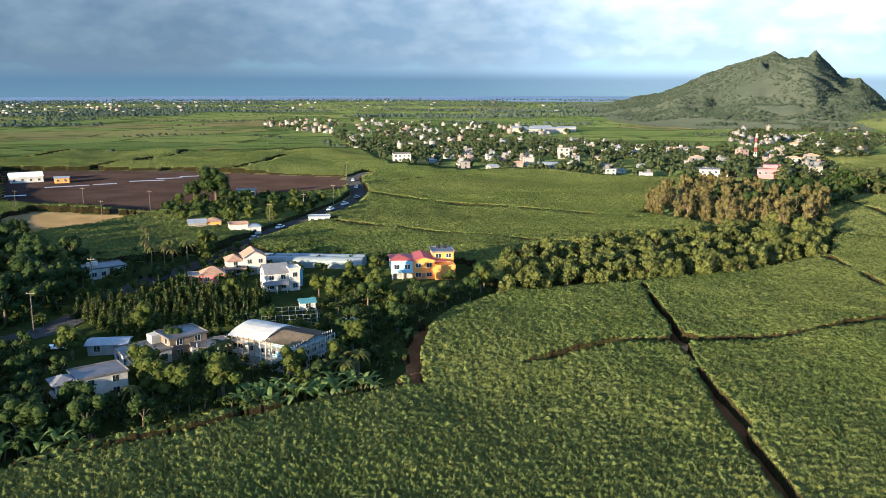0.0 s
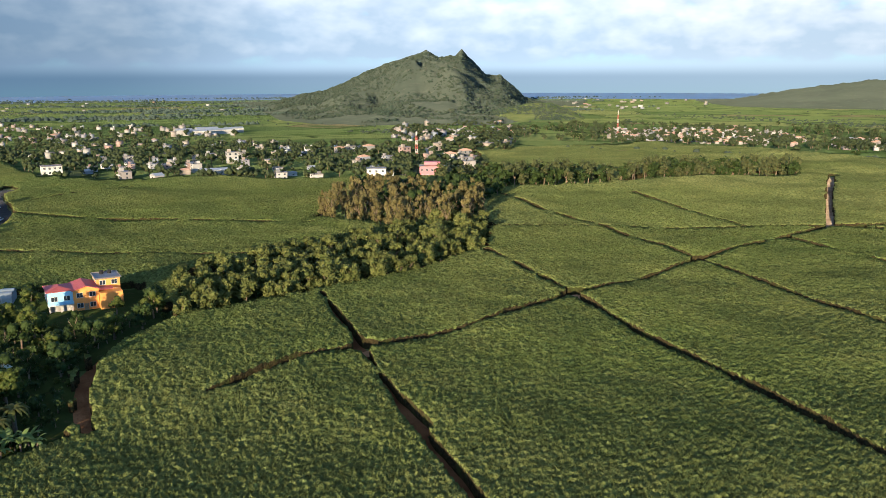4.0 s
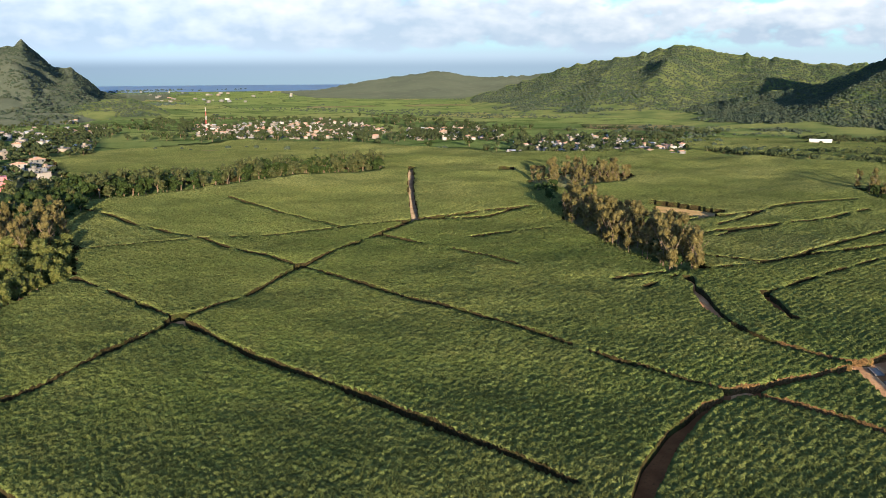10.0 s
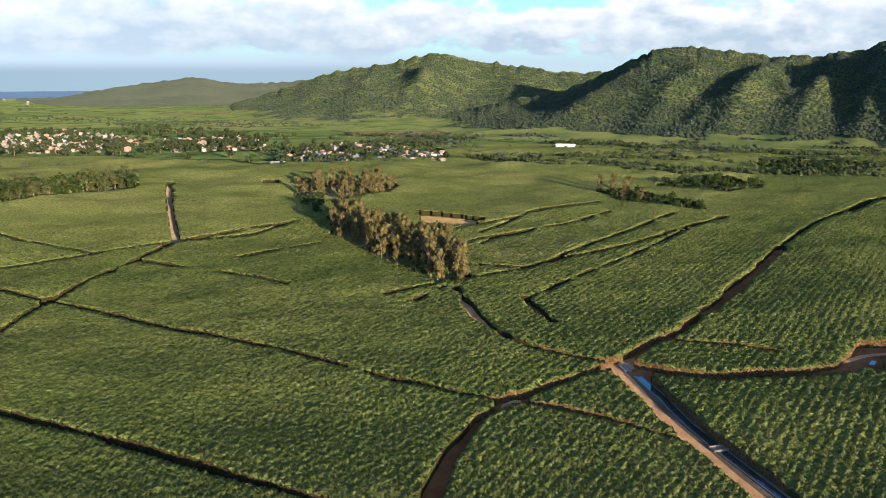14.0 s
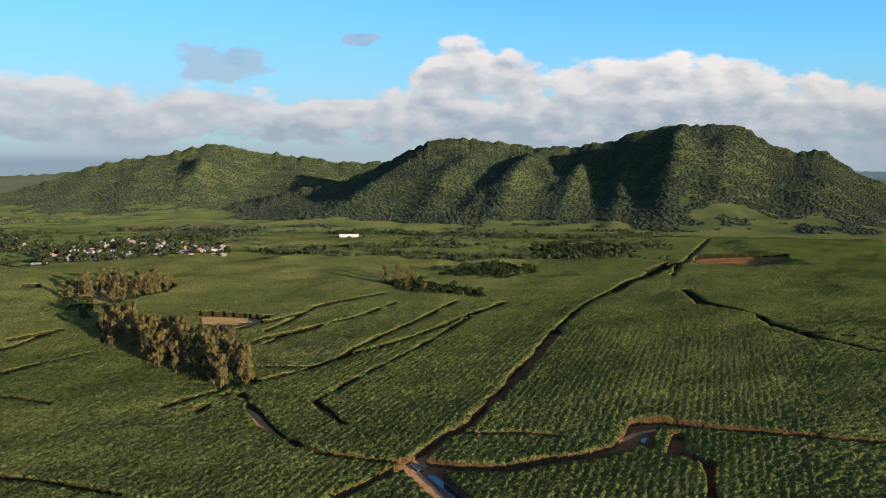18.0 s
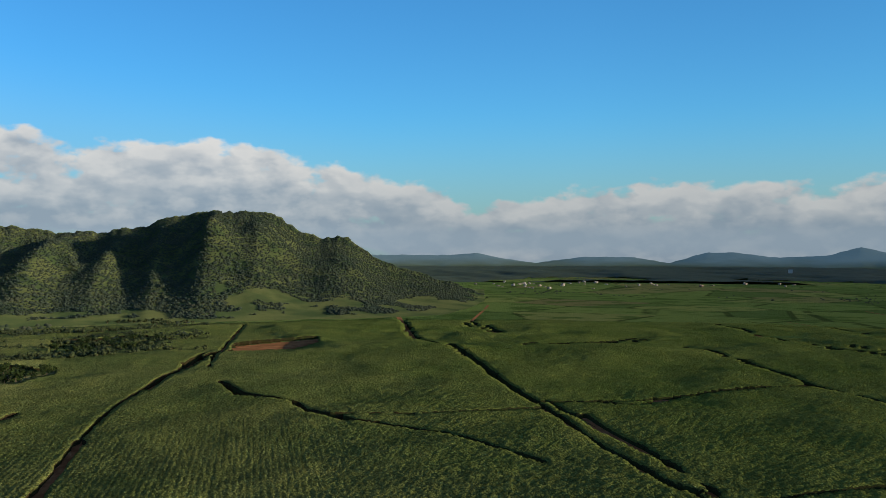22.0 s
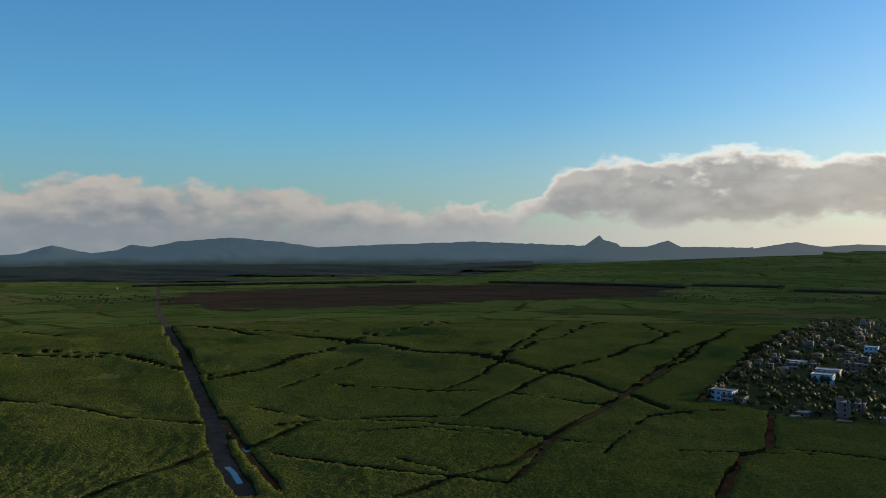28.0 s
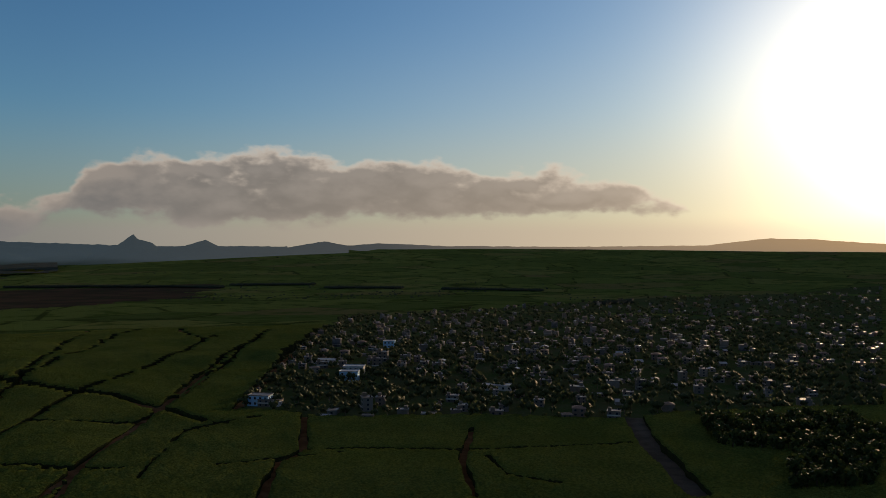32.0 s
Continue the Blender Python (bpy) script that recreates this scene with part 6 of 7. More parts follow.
for i in range(17):
    y = -6.6 + i * 13.0 / 16
    for z in (0.3, 3.2, 6.1):
        part("frame_post", boxes((9.55, 9.7, y - 0.07, y + 0.07, z, z + 2.6)), M_WHITE, h)
for z in (0.3, 1.6, 2.9, 4.5, 5.8, 7.2):
    part("frame_rail", boxes((9.52, 9.72, -6.7, 6.5, z, z + 0.16)), M_WHITE, h)
for i in range(6):
    window(h, -7 + i * 3.0, -5.0 if i < 3 else -4.6, 4.0, 1.4, 1.4, -90)
for i in range(4):
    window(h, 8.6, -3.4 + i * 2.4, 3.9, 1.3, 1.5, 0)
    window(h, 8.6, -3.4 + i * 2.4, 0.9, 1.3, 1.5, 0)

# wire court
h = site("wire_court", -38, 172, 12, "tall wire fence round a small court", "fence")
for i in range(9):
    for yy in (-4, 4):
        part("post", cone(bmesh.new(), (-7 + i * 1.75, yy, 0), (-7 + i * 1.75, yy, 3.6), 0.05, 0.05, 6), M_STEEL, h)
for z in (0.1, 1.2, 2.4, 3.5):
    for yy in (-4, 4):
        part("rail", boxes((-7, 7, yy - 0.02, yy + 0.02, z, z + 0.05)), M_STEEL, h)
    for xx in (-7, 7):
        part("rail", boxes((xx - 0.02, xx + 0.02, -4, 4, z, z + 0.05)), M_STEEL, h)

# gazebo
h = site("gazebo", -24.5, 169, 0, "small six-sided garden pavilion with pale green roof", "pavilion")
bm = bmesh.new()
ring = [bm.verts.new((2.5 * math.cos(a), 2.5 * math.sin(a), 2.3)) for a in (math.pi / 3 * i for i in range(6))]
tip = bm.verts.new((0, 0, 3.7))
for i in range(6):
    bm.faces.new((ring[i], ring[(i + 1) % 6], tip))
bm.faces.new(ring[::-1])
part("roof", bm, plain("pale_green_roof", (0.42, 0.46, 0.38), 0.8), h)
for i in range(6):
    a = math.pi / 3 * i
    part("post", cone(bmesh.new(), (2.1 * math.cos(a), 2.1 * math.sin(a), 0), (2.1 * math.cos(a), 2.1 * math.sin(a), 2.35), 0.09, 0.09, 6), M_WHITE, h)
part("floor", cone(bmesh.new(), (0, 0, -0.1), (0, 0, 0.15), 2.4, 2.4, 6), M_CONC, h)

h = site("hut", -36, 184, 20, "small garden hut with bright blue roof", "hut")
block(h, -2, 2, -1.6, 1.6, 0, 2.3, M_WHITE, "gable", plain("blue_roof_paint", (0.07, 0.22, 0.27), 0.7), 0.9, sides="s")

h = site("house", -97, 217, 38, "white bungalow with dark flat roof and rooftop tank")
block(h, -7, 7, -4, 4, 0, 3.3, M_WHITE, gap=2.8)
part("roof_room", boxes((-2, -0.4, 0, 1.6, 3.5, 4.9)), M_WHITE, h)
tank(h, -3.2, 1, 3.5, mat=M_WHITE)

h = site("house", -58, 222, 22, "cream two-storey villa with terracotta tiled gables")
block(h, -2, 5, -4, 4, 0, 5.6, M_WHITE, "gable", M_TILE, 2.2, "y", gap=3.0)
block(h, -7, -2, -3, 4, 0, 4.6, M_WHITE, "hip", M_TILE, 1.6, gap=3.0)
part("porch", flat_roof(-8, -2, -6.5, -3, 2.6), M_TILE, h)
for px_ in (-7.7, -5, -2.4):
    part("post", boxes((px_ - 0.14, px_ + 0.14, -6.4, -6.12, 0, 2.6)), M_WHITE, h)
door(h, 1.5, -4, 0, -90)

h = site("greenhouse", -42.5, 230.5, -4, "long arched plastic greenhouse beside the cane", "greenhouse")
h.scale.x = 1.08
for k in range(2):
    bm = bmesh.new()
    yb = -4 + k * 4.6
    rows_ = []
    for i in range(15):
        x = -14.5 + i * 29 / 14
        rows_.append([bm.verts.new((x, yb + 2.3 - 2.25 * math.cos(a), 2.0 + 1.5 * math.sin(a))) for a in (math.pi * j / 8 for j in range(9))])
    for i in range(14):
        for j in range(8):
            bm.faces.new((rows_[i][j], rows_[i + 1][j], rows_[i + 1][j + 1], rows_[i][j + 1]))
    part("roof", bm, M_FILM, h)
    part("wall", boxes((-14.5, 14.5, yb + 0.05, yb + 0.12, 0, 2.0)), M_FILM, h)
for i in range(15):
    x = -14.5 + i * 29 / 14
    part("hoop", boxes((x - 0.05, x + 0.05, -4.02, -3.97, 0, 2.1)), M_STEEL, h)
part("end_wall", boxes((14.45, 14.52, -3.9, 5.1, 0, 2.6)), M_FILM, h)
part("end_wall", boxes((-14.52, -14.45, -3.9, 5.1, 0, 2.6)), M_FILM, h)

h = site("house", -46, 204, 24, "white villa with grey shingle gables and tower")
block(h, -5, 2, -3.5, 4, 0, 5.4, M_WHITE, "gable", M_SLATE, 2.4, "x", gap=3.2)
block(h, 2, 5, -4.5, 0, 0, 6.6, M_WHITE, "flat", M_WHITE, gap=3.0)
block(h, 2, 7, 0, 4, 0, 5.0, M_BLUE, "gable", M_SLATE, 1.8, "y", gap=3.0)
part("porch", gable(-5.5, 1, -6, -3.5, 2.7, 0.9, 0.3, "x"), M_SLATE, h)
for px_ in (-5.2, -2.2, 0.8):
    part("post", boxes((px_ - 0.12, px_ + 0.12, -5.9, -5.66, 0, 2.6)), M_WHITE, h)
door(h, -1, -3.5, 0, -90)

h = site("pavilion", -65, 211, 18, "pink garden house with pyramid roof", "house")
block(h, -3.5, 3.5, -3, 3, 0, 2.9, M_PINK, "hip", M_TILE, 2.0, gap=2.6)
block(h, -7, -3.5, -2, 2.5, 0, 2.6, M_PINK, "flat", M_SLAB, sides="s")

SIZE = 1.02
h = site("house", -10.5, 218, 8, "bright orange and blue three-storey house with red roof")
h.scale.z = 0.82
block(h, -8, -2.5, -3.5, 4, 2.6, 6.4, M_BLUE, "hip", M_RED, 0.9, gap=2.2)
part("wall", boxes((-7.6, -2.5, -2.5, 4, 0, 2.6)), M_CONC, h)
for px_ in (-7.8, -5.2, -2.8):
    part("post", boxes((px_ - 0.15, px_ + 0.15, -3.45, -3.15, 0, 2.6)), M_WHITE, h)
part("balcony", boxes((-8.2, -2.5, -4.9, -3.5, 2.5, 2.75)), M_WHITE, h)
part("balustrade", boxes((-8.2, -2.5, -4.95, -4.85, 2.75, 3.6)), M_BLUE, h)
block(h, -2.5, 3.2, -4, 4.5, 0, 6.2, M_ORANGE, "gable", M_RED, 1.2, "y", gap=2.8)
block(h, 3.2, 8.6, -1.5, 5.2, 0, 8.2, M_ORANGE, gap=2.6)
part("roof_terrace_wall", boxes((3.3, 8.5, -5.5, -1.5, 0, 5.0)), M_ORANGE, h)
part("awning", boxes((3.4, 6.4, -5.3, -1.6, 6.0, 6.12)), M_RED, h)
tank(h, 7.0, 3.8, 8.4, 0.5, 0.9)
tank(h, 5.2, 4.0, 8.4, 0.5, 0.9)
door(h, 0.3, -4, 0, -90)

SIZE = 0.85
h = site("house", -88, 289, 20, "low house with mixed tin and tile roofs")
block(h, -7, 0, -3, 4, 0, 3.2, M_HOUSE, "gable", M_TIN, 1.2, gap=3)
block(h, 0, 6, -2.5, 3.5, 0, 3.4, M_ORANGE, "hip", M_TILE, 1.3, gap=3)
h = site("house", -72.5, 281, 20, "white roadside house with flat roofs")
block(h, -6, 1, -3, 3, 0, 4.2, M_WHITE, "flat", M_TILE, gap=3)
block(h, 1, 6, -4, 2, 0, 3.0, M_WHITE, "hip", M_TIN, 1.0, gap=3)
h = site("shop", -50, 303, 10, "small white flat-roofed roadside building", "building")
block(h, -4.5, 4.5, -2.5, 2.5, 0, 2.8, M_WHITE, "flat", M_TIN, gap=2.6)
h = site("house", -89, 356, 16, "white two-storey house half hidden by trees")
block(h, -4, 5, -3.5, 3.5, 0, 6.0, M_WHITE, gap=3)
h = site("farm_shed", -216, 424, 30, "large pale farm shed with white gabled roof", "shed")
block(h, -9, 9, -6, 6, 0, 3.5, M_WHITE, "gable", M_TARP, 2.2, gap=4)
h = site("farm_shed", -196, 420, 25, "small ochre farm shed", "shed")
block(h, -4, 4, -3, 3, 0, 3.0, M_ORANGE, "gable", M_TIN, 0.8, gap=4)


# small concrete crossings of the irrigation canal
def culvert(x, y, rot, length, label):
    h = holder("culvert", pose(x, y, landz(x, y), 0, 0, rot), label, "culvert", "canal crossings")
    part("slab", boxes((-length / 2, length / 2, -0.9, 0.9, 0.16, 0.38)), M_SLAB, h)
    for s in (-1, 1):
        part("kerb", boxes((-length / 2, length / 2, s * 0.85 - 0.1, s * 0.85 + 0.1, 0.38, 0.55)), M_WEATHERED_SHADED, h)


for x, y, rot, length in ((181, 41, 35, 4.2), (147.5, 16, -50, 3.4), (206, 63, 60, 4.0)):
    culvert(x, y, rot, length, "pale concrete slab bridging the irrigation canal")
for side in (-1, 1):
    bm = bmesh.new()
    line = [(177.5, 37.5), (168, 30.5), (157, 23.5), (148, 16.5), (139, 9), (130, 1.5)]
    for (x0, y0), (x1, y1) in zip(line, line[1:]):
        d = math.hypot(x1 - x0, y1 - y0)
        ox, oy = -(y1 - y0) / d * 0.9 * side, (x1 - x0) / d * 0.9 * side
        vs = [bm.verts.new((x + ox * q, y + oy * q, z)) for z in (0.0, 0.24) for x, y, q in ((x0, y0, 1.0), (x1, y1, 1.0), (x1, y1, 1.18), (x0, y0, 1.18))]
        for q in ((0, 1, 5, 4), (2, 3, 7, 6), (4, 5, 6, 7), (1, 2, 6, 5), (3, 0, 4, 7)):
            bm.faces.new([vs[i] for i in q])
    bmesh.ops.recalc_face_normals(bm, faces=bm.faces[:])
    tagged(new("canal_kerb", mesh_of(bm, "canal_kerb", M_SLAB)), "low stained concrete kerb along the irrigation canal", "kerb", "", "structure")


# vehicles
def car(name, x, y, rot, paint, label, kind="car"):
    h = holder(name, pose(x, y, landz(x, y) + (0.16 if kind != "pickup" else 0.05), 0, 0, rot), label, "bus" if kind == "bus" else "car")
    L, Wd, Hh = {"car": (2.1, 0.85, 1.45), "pickup": (2.5, 0.9, 1.7), "bus": (5.2, 1.2, 3.0)}[kind]
    bm = bmesh.new()
    if kind == "bus":
        box(bm, -L, L, -Wd, Wd, 0.4, Hh, 0.15)
    else:
        box(bm, -L, L, -Wd, Wd, 0.35, 0.9, 0.1)
    part("body", bm, paint, h)
    if kind == "bus":
        for s in (-1, 1):
            part("window_band", boxes((-L + 0.5, L - 0.4, s * Wd - 0.02, s * Wd + 0.02, 1.4, 2.4)), M_GLASS, h)
        part("windscreen", boxes((L - 0.01, L + 0.03, -1.0, 1.0, 1.3, 2.6)), M_GLASS, h)
    else:
        a, b = (-1.3, 0.9) if kind == "car" else (-0.2, 1.3)
        bm = bmesh.new()
        lo = [bm.verts.new(p) for p in ((a, -Wd + 0.05, 0.9), (b, -Wd + 0.05, 0.9), (b, Wd - 0.05, 0.9), (a, Wd - 0.05, 0.9))]
        hi = [bm.verts.new(p) for p in ((a + 0.35, -Wd + 0.18, Hh), (b - 0.5, -Wd + 0.18, Hh), (b - 0.5, Wd - 0.18, Hh), (a + 0.35, Wd - 0.18, Hh))]
        for i in range(4):
            bm.faces.new((lo[i], lo[(i + 1) % 4], hi[(i + 1) % 4], hi[i]))
        bm.faces.new(hi)
        part("cabin", bm, M_GLASS, h)
        part("roof", boxes((a + 0.36, b - 0.5, -Wd + 0.18, Wd - 0.18, Hh, Hh + 0.05)), paint, h)
    for sx in (-0.62, 0.62):
        for sy in (-1, 1):
            w = part("wheel", cone(bmesh.new(), (L * sx, sy * (Wd - 0.2), 0.33), (L * sx, sy * (Wd + 0.02), 0.33), 0.33, 0.33, 12), M_RUBBER, h)
    return h


M_CARWHITE = plain("white_car_paint", (0.8, 0.8, 0.8), 0.3, 0.5, 0, 0.06)
M_CARGREY = plain("grey_car_paint", (0.3, 0.3, 0.32), 0.3, 0.5, 0.3, 0.06)
car("pickup_truck", -81, 154, 5, M_CARWHITE, "white pickup truck parked on rough grass", "pickup")
car("van", -49.5, 331, 75, M_CARWHITE, "small white van on the country road")
for x, y, r, p in ((-45.5, 345, 70, M_CARWHITE), (-42.2, 365, 80, M_CARGREY), (-46.0, 400, 100, M_CARWHITE), (-50.5, 428, 95, M_CARWHITE), (-66.5, 268, 75, M_CARGREY), (-62.0, 290, 72, M_CARWHITE)):
    car("car", x, y, r, p, "small car driving on the country road")


def pole(x, y, hgt=8.0, lamp=False):
    h = holder("utility_pole", pose(x, y, landz(x, y)), "weathered utility pole with a crossarm", "utility pole", "utility poles")
    part("shaft", cone(bmesh.new(), (0, 0, -0.3), (0, 0, hgt), 0.15, 0.09, 8), M_POLE, h)
    part("crossarm", boxes((-0.9, 0.9, -0.06, 0.06, hgt - 0.7, hgt - 0.58)), M_WOOD, h)
    for dx in (-0.75, 0, 0.75):
        part("insulator", cone(bmesh.new(), (dx, 0, hgt - 0.58), (dx, 0, hgt - 0.38), 0.06, 0.05, 6), M_WHITE, h)


for x, y in ((-128, 298), (-120, 326), (-173, 326), (-150, 335), (-66, 292), (-78, 247), (-92, 200), (-91, 166), (-58, 318), (-50, 345), (-55, 440)):
    pole(x, y, 9.0)


def mast(x, y, hgt, label):
    """A lattice mast in red and white bands."""
    h = holder("lattice_mast", pose(x, y, landz(x, y)), label, "mast")
    bands = 6
    for k in range(bands):
        z0, z1 = hgt * k / bands, hgt * (k + 1) / bands
        w0, w1 = 0.9 - 0.6 * k / bands, 0.9 - 0.6 * (k + 1) / bands
        bm = bmesh.new()
        cs = ((-1, -1), (1, -1), (1, 1), (-1, 1))
        for i, (sx, sy) in enumerate(cs):
            cone(bm, (sx * w0, sy * w0, z0), (sx * w1, sy * w1, z1), 0.1, 0.1, 5)
            tx, ty = cs[(i + 1) % 4]
            cone(bm, (sx * w0, sy * w0, z0), (tx * w1, ty * w1, z1), 0.1, 0.1, 4)
            cone(bm, (sx * w1, sy * w1, z1), (tx * w1, ty * w1, z1), 0.1, 0.1, 4)
        part("lattice_section", bm, M_RED if k % 2 == 0 else M_WHITE, h)
    return h


mast(200, 551, 18, "red and white lattice mast in the town")
mast(587, 891, 30, "slim red and white lattice mast far off")


# ---- towns ----
def town_house(kind, paint=None):
    paint = paint or M_HOUSE
    rs = random.Random(900 + kind)
    h = holder("house", Matrix.Translation((0, 0, -400)), "", "house")
    w, d = rs.uniform(7, 10), rs.uniform(6, 8.5)
    st = (1, 2, 2, 1, 2, 3)[kind]
    z = 2.9 * st
    x0, x1, y0, y1 = -w / 2, w / 2, -d / 2, d / 2
    part("wall", boxes((x0, x1, y0, y1, 0, z)), paint, h)
    if kind == 3:
        part("roof", gable(x0, x1, y0, y1, z + 0.1, 1.5), M_TIN, h)
        part("gable_wall", gable_ends(x0, x1, y0, y1, z, 1.35), paint, h)
        h["label"] = "small single-storey house with pitched iron roof"
    elif kind == 4:
        part("roof", hip(x0, x1, y0, y1, z + 0.1, 1.5), M_TILE, h)
        h["label"] = "two-storey house with tiled hip roof"
    else:
        part("roof", flat_roof(x0, x1, y0, y1, z, 0.4), M_SLAB, h)
        if kind != 0:
            part("stair_head", boxes((x0 + 0.5, x0 + 3.2, y0 + 1, y0 + 3.6, z + 0.2, z + 2.5)), paint, h)
            tank(h, x1 - 1.5, y1 - 1.5, z + 0.2)
        h["label"] = ("small flat-roofed concrete house", "two-storey flat-roofed concrete house with rooftop tank", "two-storey painted house with balcony and flat roof", "", "",
                      "three-storey flat-roofed concrete house with rooftop tank")[kind]
    if kind in (2, 5):
        part("balcony", boxes((x0, x1, y0 - 1.4, y0, 2.75, 2.95)), M_CONC, h)
        part("balustrade", boxes((x0, x1, y0 - 1.4, y0 - 1.3, 2.95, 3.8)), M_WHITE, h)
    for lv in range(st):
        for side, (px_, py_, ang) in {"s": (0, y0, -90), "e": (x1, 0, 0), "w": (x0, 0, 180)}.items():
            for t in ((-0.25, 0.25) if side == "s" else (0.0,)):
                wpart = part("window", boxes((-0.04, 0.03, -0.75, 0.75, 0.9, 2.2)), M_GLASS, h)
                wpart.matrix_basis = pose(px_ + (t * w if side == "s" else 0), py_, lv * 2.9, 0, 0, ang)
    return h


TOWN = [town_house(i) for i in range(6)]
# same houses with the wall shade painted in, for the backlit village
VILLAGE = [town_house(i, M_WEATHERED_SHADED) for i in range(6)]
MASTERS += TOWN + VILLAGE


def settle(poly, n, gap, facing, group, trees, singles, smin, smax, kinds=None, stock=None):
    """Houses of a settlement: the nearest ones single, the rest joined; trees between them."""
    spots = [p for p in spread(poly, gap, int(n * 1.35), 480.0) if smooth_noise(np.array([p[0] / 38]), np.array([p[1] / 38]), 501, 2)[0] > -0.28]
    spots = sorted(spots, key=lambda p: math.hypot(*p))
    far = Joined()
    for i, (x, y) in enumerate(spots):
        s = prng.uniform(smin, smax)
        rot = facing + prng.choice((0, 0, 90, 180, 270)) + prng.gauss(0, 7)
        m = Matrix.LocRotScale((x, y, landz(x, y) - 0.05), Euler((0, 0, radians(rot))), (s, s, s * prng.uniform(0.9, 1.1)))
        master = (stock or TOWN)[prng.choice(kinds or (0, 1, 1, 2, 2, 3, 4, 5))]
        if i < singles:
            copy_thing(master, m)["group"] = group
        else:
            far.add(master, m, {M_HOUSE: M_FARHOUSE, M_WEATHERED_SHADED: M_FARWEATHERED_SHADED}, ("window", "water_tank", "balustrade"))
    if len(spots) > singles:
        far.done("far_houses", "crowded small " + group + " among trees", "houses")
    places = [(x, y) for x, y in spread(poly, gap * 0.5, trees, 480.0)]
    places += [p for p in spread(poly, gap * 0.35, trees, 480.0) if smooth_noise(np.array([p[0] / 38]), np.array([p[1] / 38]), 501, 2)[0] < -0.2]
    joined_trees(LOWT, places, 0.8 * smax, 2.0 * smax, "town_trees", "dark trees between the " + group)


settle(ZTOWN1, 118, 11.5, 15, "houses of the town", 620, 70, 0.5, 0.78)
settle(ZTOWN1B, 80, 13.0, 10, "houses along the far road", 130, 0, 0.6, 1.0)
settle(ZTOWN1E, 75, 12.0, 20, "houses below the twin peaks", 240, 0, 0.5, 0.85)
settle(ZTOWN2A, 330, 7.6, -30, "houses of the far town", 420, 0, 0.42, 0.72, (0, 0, 1, 3, 4))
settle(ZTOWN2B, 90, 9.0, -30, "houses of the far suburb", 260, 0, 0.4, 0.66, (0, 0, 1, 3, 4))
settle(ZTOWN2C, 150, 8.4, -30, "houses of the near suburb", 200, 0, 0.4, 0.66, (0, 0, 1, 3, 4))
joined_trees(LOWT + LOWT + SMALLT, [p for p in spread(ZTOWN2, 9.0, 950) if smooth_noise(np.array([p[0] / 60]), np.array([p[1] / 60]), 521, 3)[0] > -0.25 and not inside(ZTOWN2A, *p)], 0.9, 1.9, "town_trees", "dark belts of trees round the far town")
settle([(x, y) for x, y in ZVILL2], 620, 11.0, 165, "houses of the village", 2300, 180, 0.48, 0.7, None, VILLAGE)
h = site("house", 165, 431, -20, "pink three-storey house with white trim at the town edge")
block(h, -8, 8, -5, 5, 0, 7.5, M_PINK, gap=3.2)
part("roof_terrace", boxes((-5, 5, -3, 4, 8.1, 10.2)), M_PINK, h)
h = site("house", 139, 442, -15, "white two-storey house block at the cane edge")
block(h, -9, 3, -5, 4, 0, 6.0, M_WHITE, gap=3.2)
block(h, 3, 8, -4, 4, 0, 3.2, M_WHITE, gap=3.2)
h = site("warehouse", 62, 492, -5, "long low grey shed at the town edge", "warehouse")
block(h, -16, 16, -4, 4, 0, 3.4, M_CONC, "gable", M_TIN, 1.0, gap=5)
h = site("house", -29, 505, 10, "white three-storey house at the road bend")
block(h, -6, 6, -4, 4, 0, 8.6, M_WHITE, gap=3)
h = site("house", 27, -424, 160, "pale blue two-storey house alone at the cane edge")
block(h, -6, 6, -4, 4, 0, 5.8, M_BLUE, gap=3)
block(h, 6, 12, -3, 4, 0, 3.0, M_HOUSE, gap=3)
for x, y, w, st, mt, lb in ((-63, -656, 5, 2, M_BLUE, "bright blue flat-roofed house in the village"), (-94, -444, 9, 1, M_WHITE, "long white school block in the village"),
                            (-9, -554, 8, 1, M_WHITE, "long white flat-roofed hall in the village"), (-20, -487, 6, 2, M_BLUE, "pale blue apartment house in the village"), (-24, -505, 7, 2, M_WHITE, "white row house in the village")):
    h = site("house", x, y, 165, lb)
    block(h, -w, w, -4, 4, 0, 3.1 * st, mt, "flat", M_TIN, gap=3.2)
for x, y, w, rot in ((120, 1170, 34, 8), (150, 1200, 40, 12), (105, 1215, 26, 5), (175, 1235, 30, 10), (140, 1255, 36, 8)):
    h = site("warehouse", x, y, rot, "long white industrial building", "warehouse", "warehouses of the works")
    part("wall", boxes((-w / 2, w / 2, -7, 7, 0, 7)), M_CONC, h)
    part("roof", gable(-w / 2, w / 2, -7, 7, 7.1, 2.2), M_TIN, h)
h = site("warehouse", 816, 255, -70, "long white shed among scrub", "warehouse")
part("wall", boxes((-11, 11, -4, 4, 0, 4)), M_WHITE, h)
part("roof", gable(-11, 11, -4, 4, 4.1, 1.5), M_TARP, h)
h = site("tower_block", 2474, -2188, -40, "pale high-rise block far across the plain", "building")
part("wall", boxes((-24, 24, -9, 9, 0, 30)), M_WHITE, h)
part("roof", flat_roof(-24, 24, -9, 9, 30), M_SLAB, h)
for i in range(8):
    part("window_band", boxes((-23, 23, -9.1, -8.95, 2 + i * 3.5, 3.6 + i * 3.5)), M_GLASS, h)


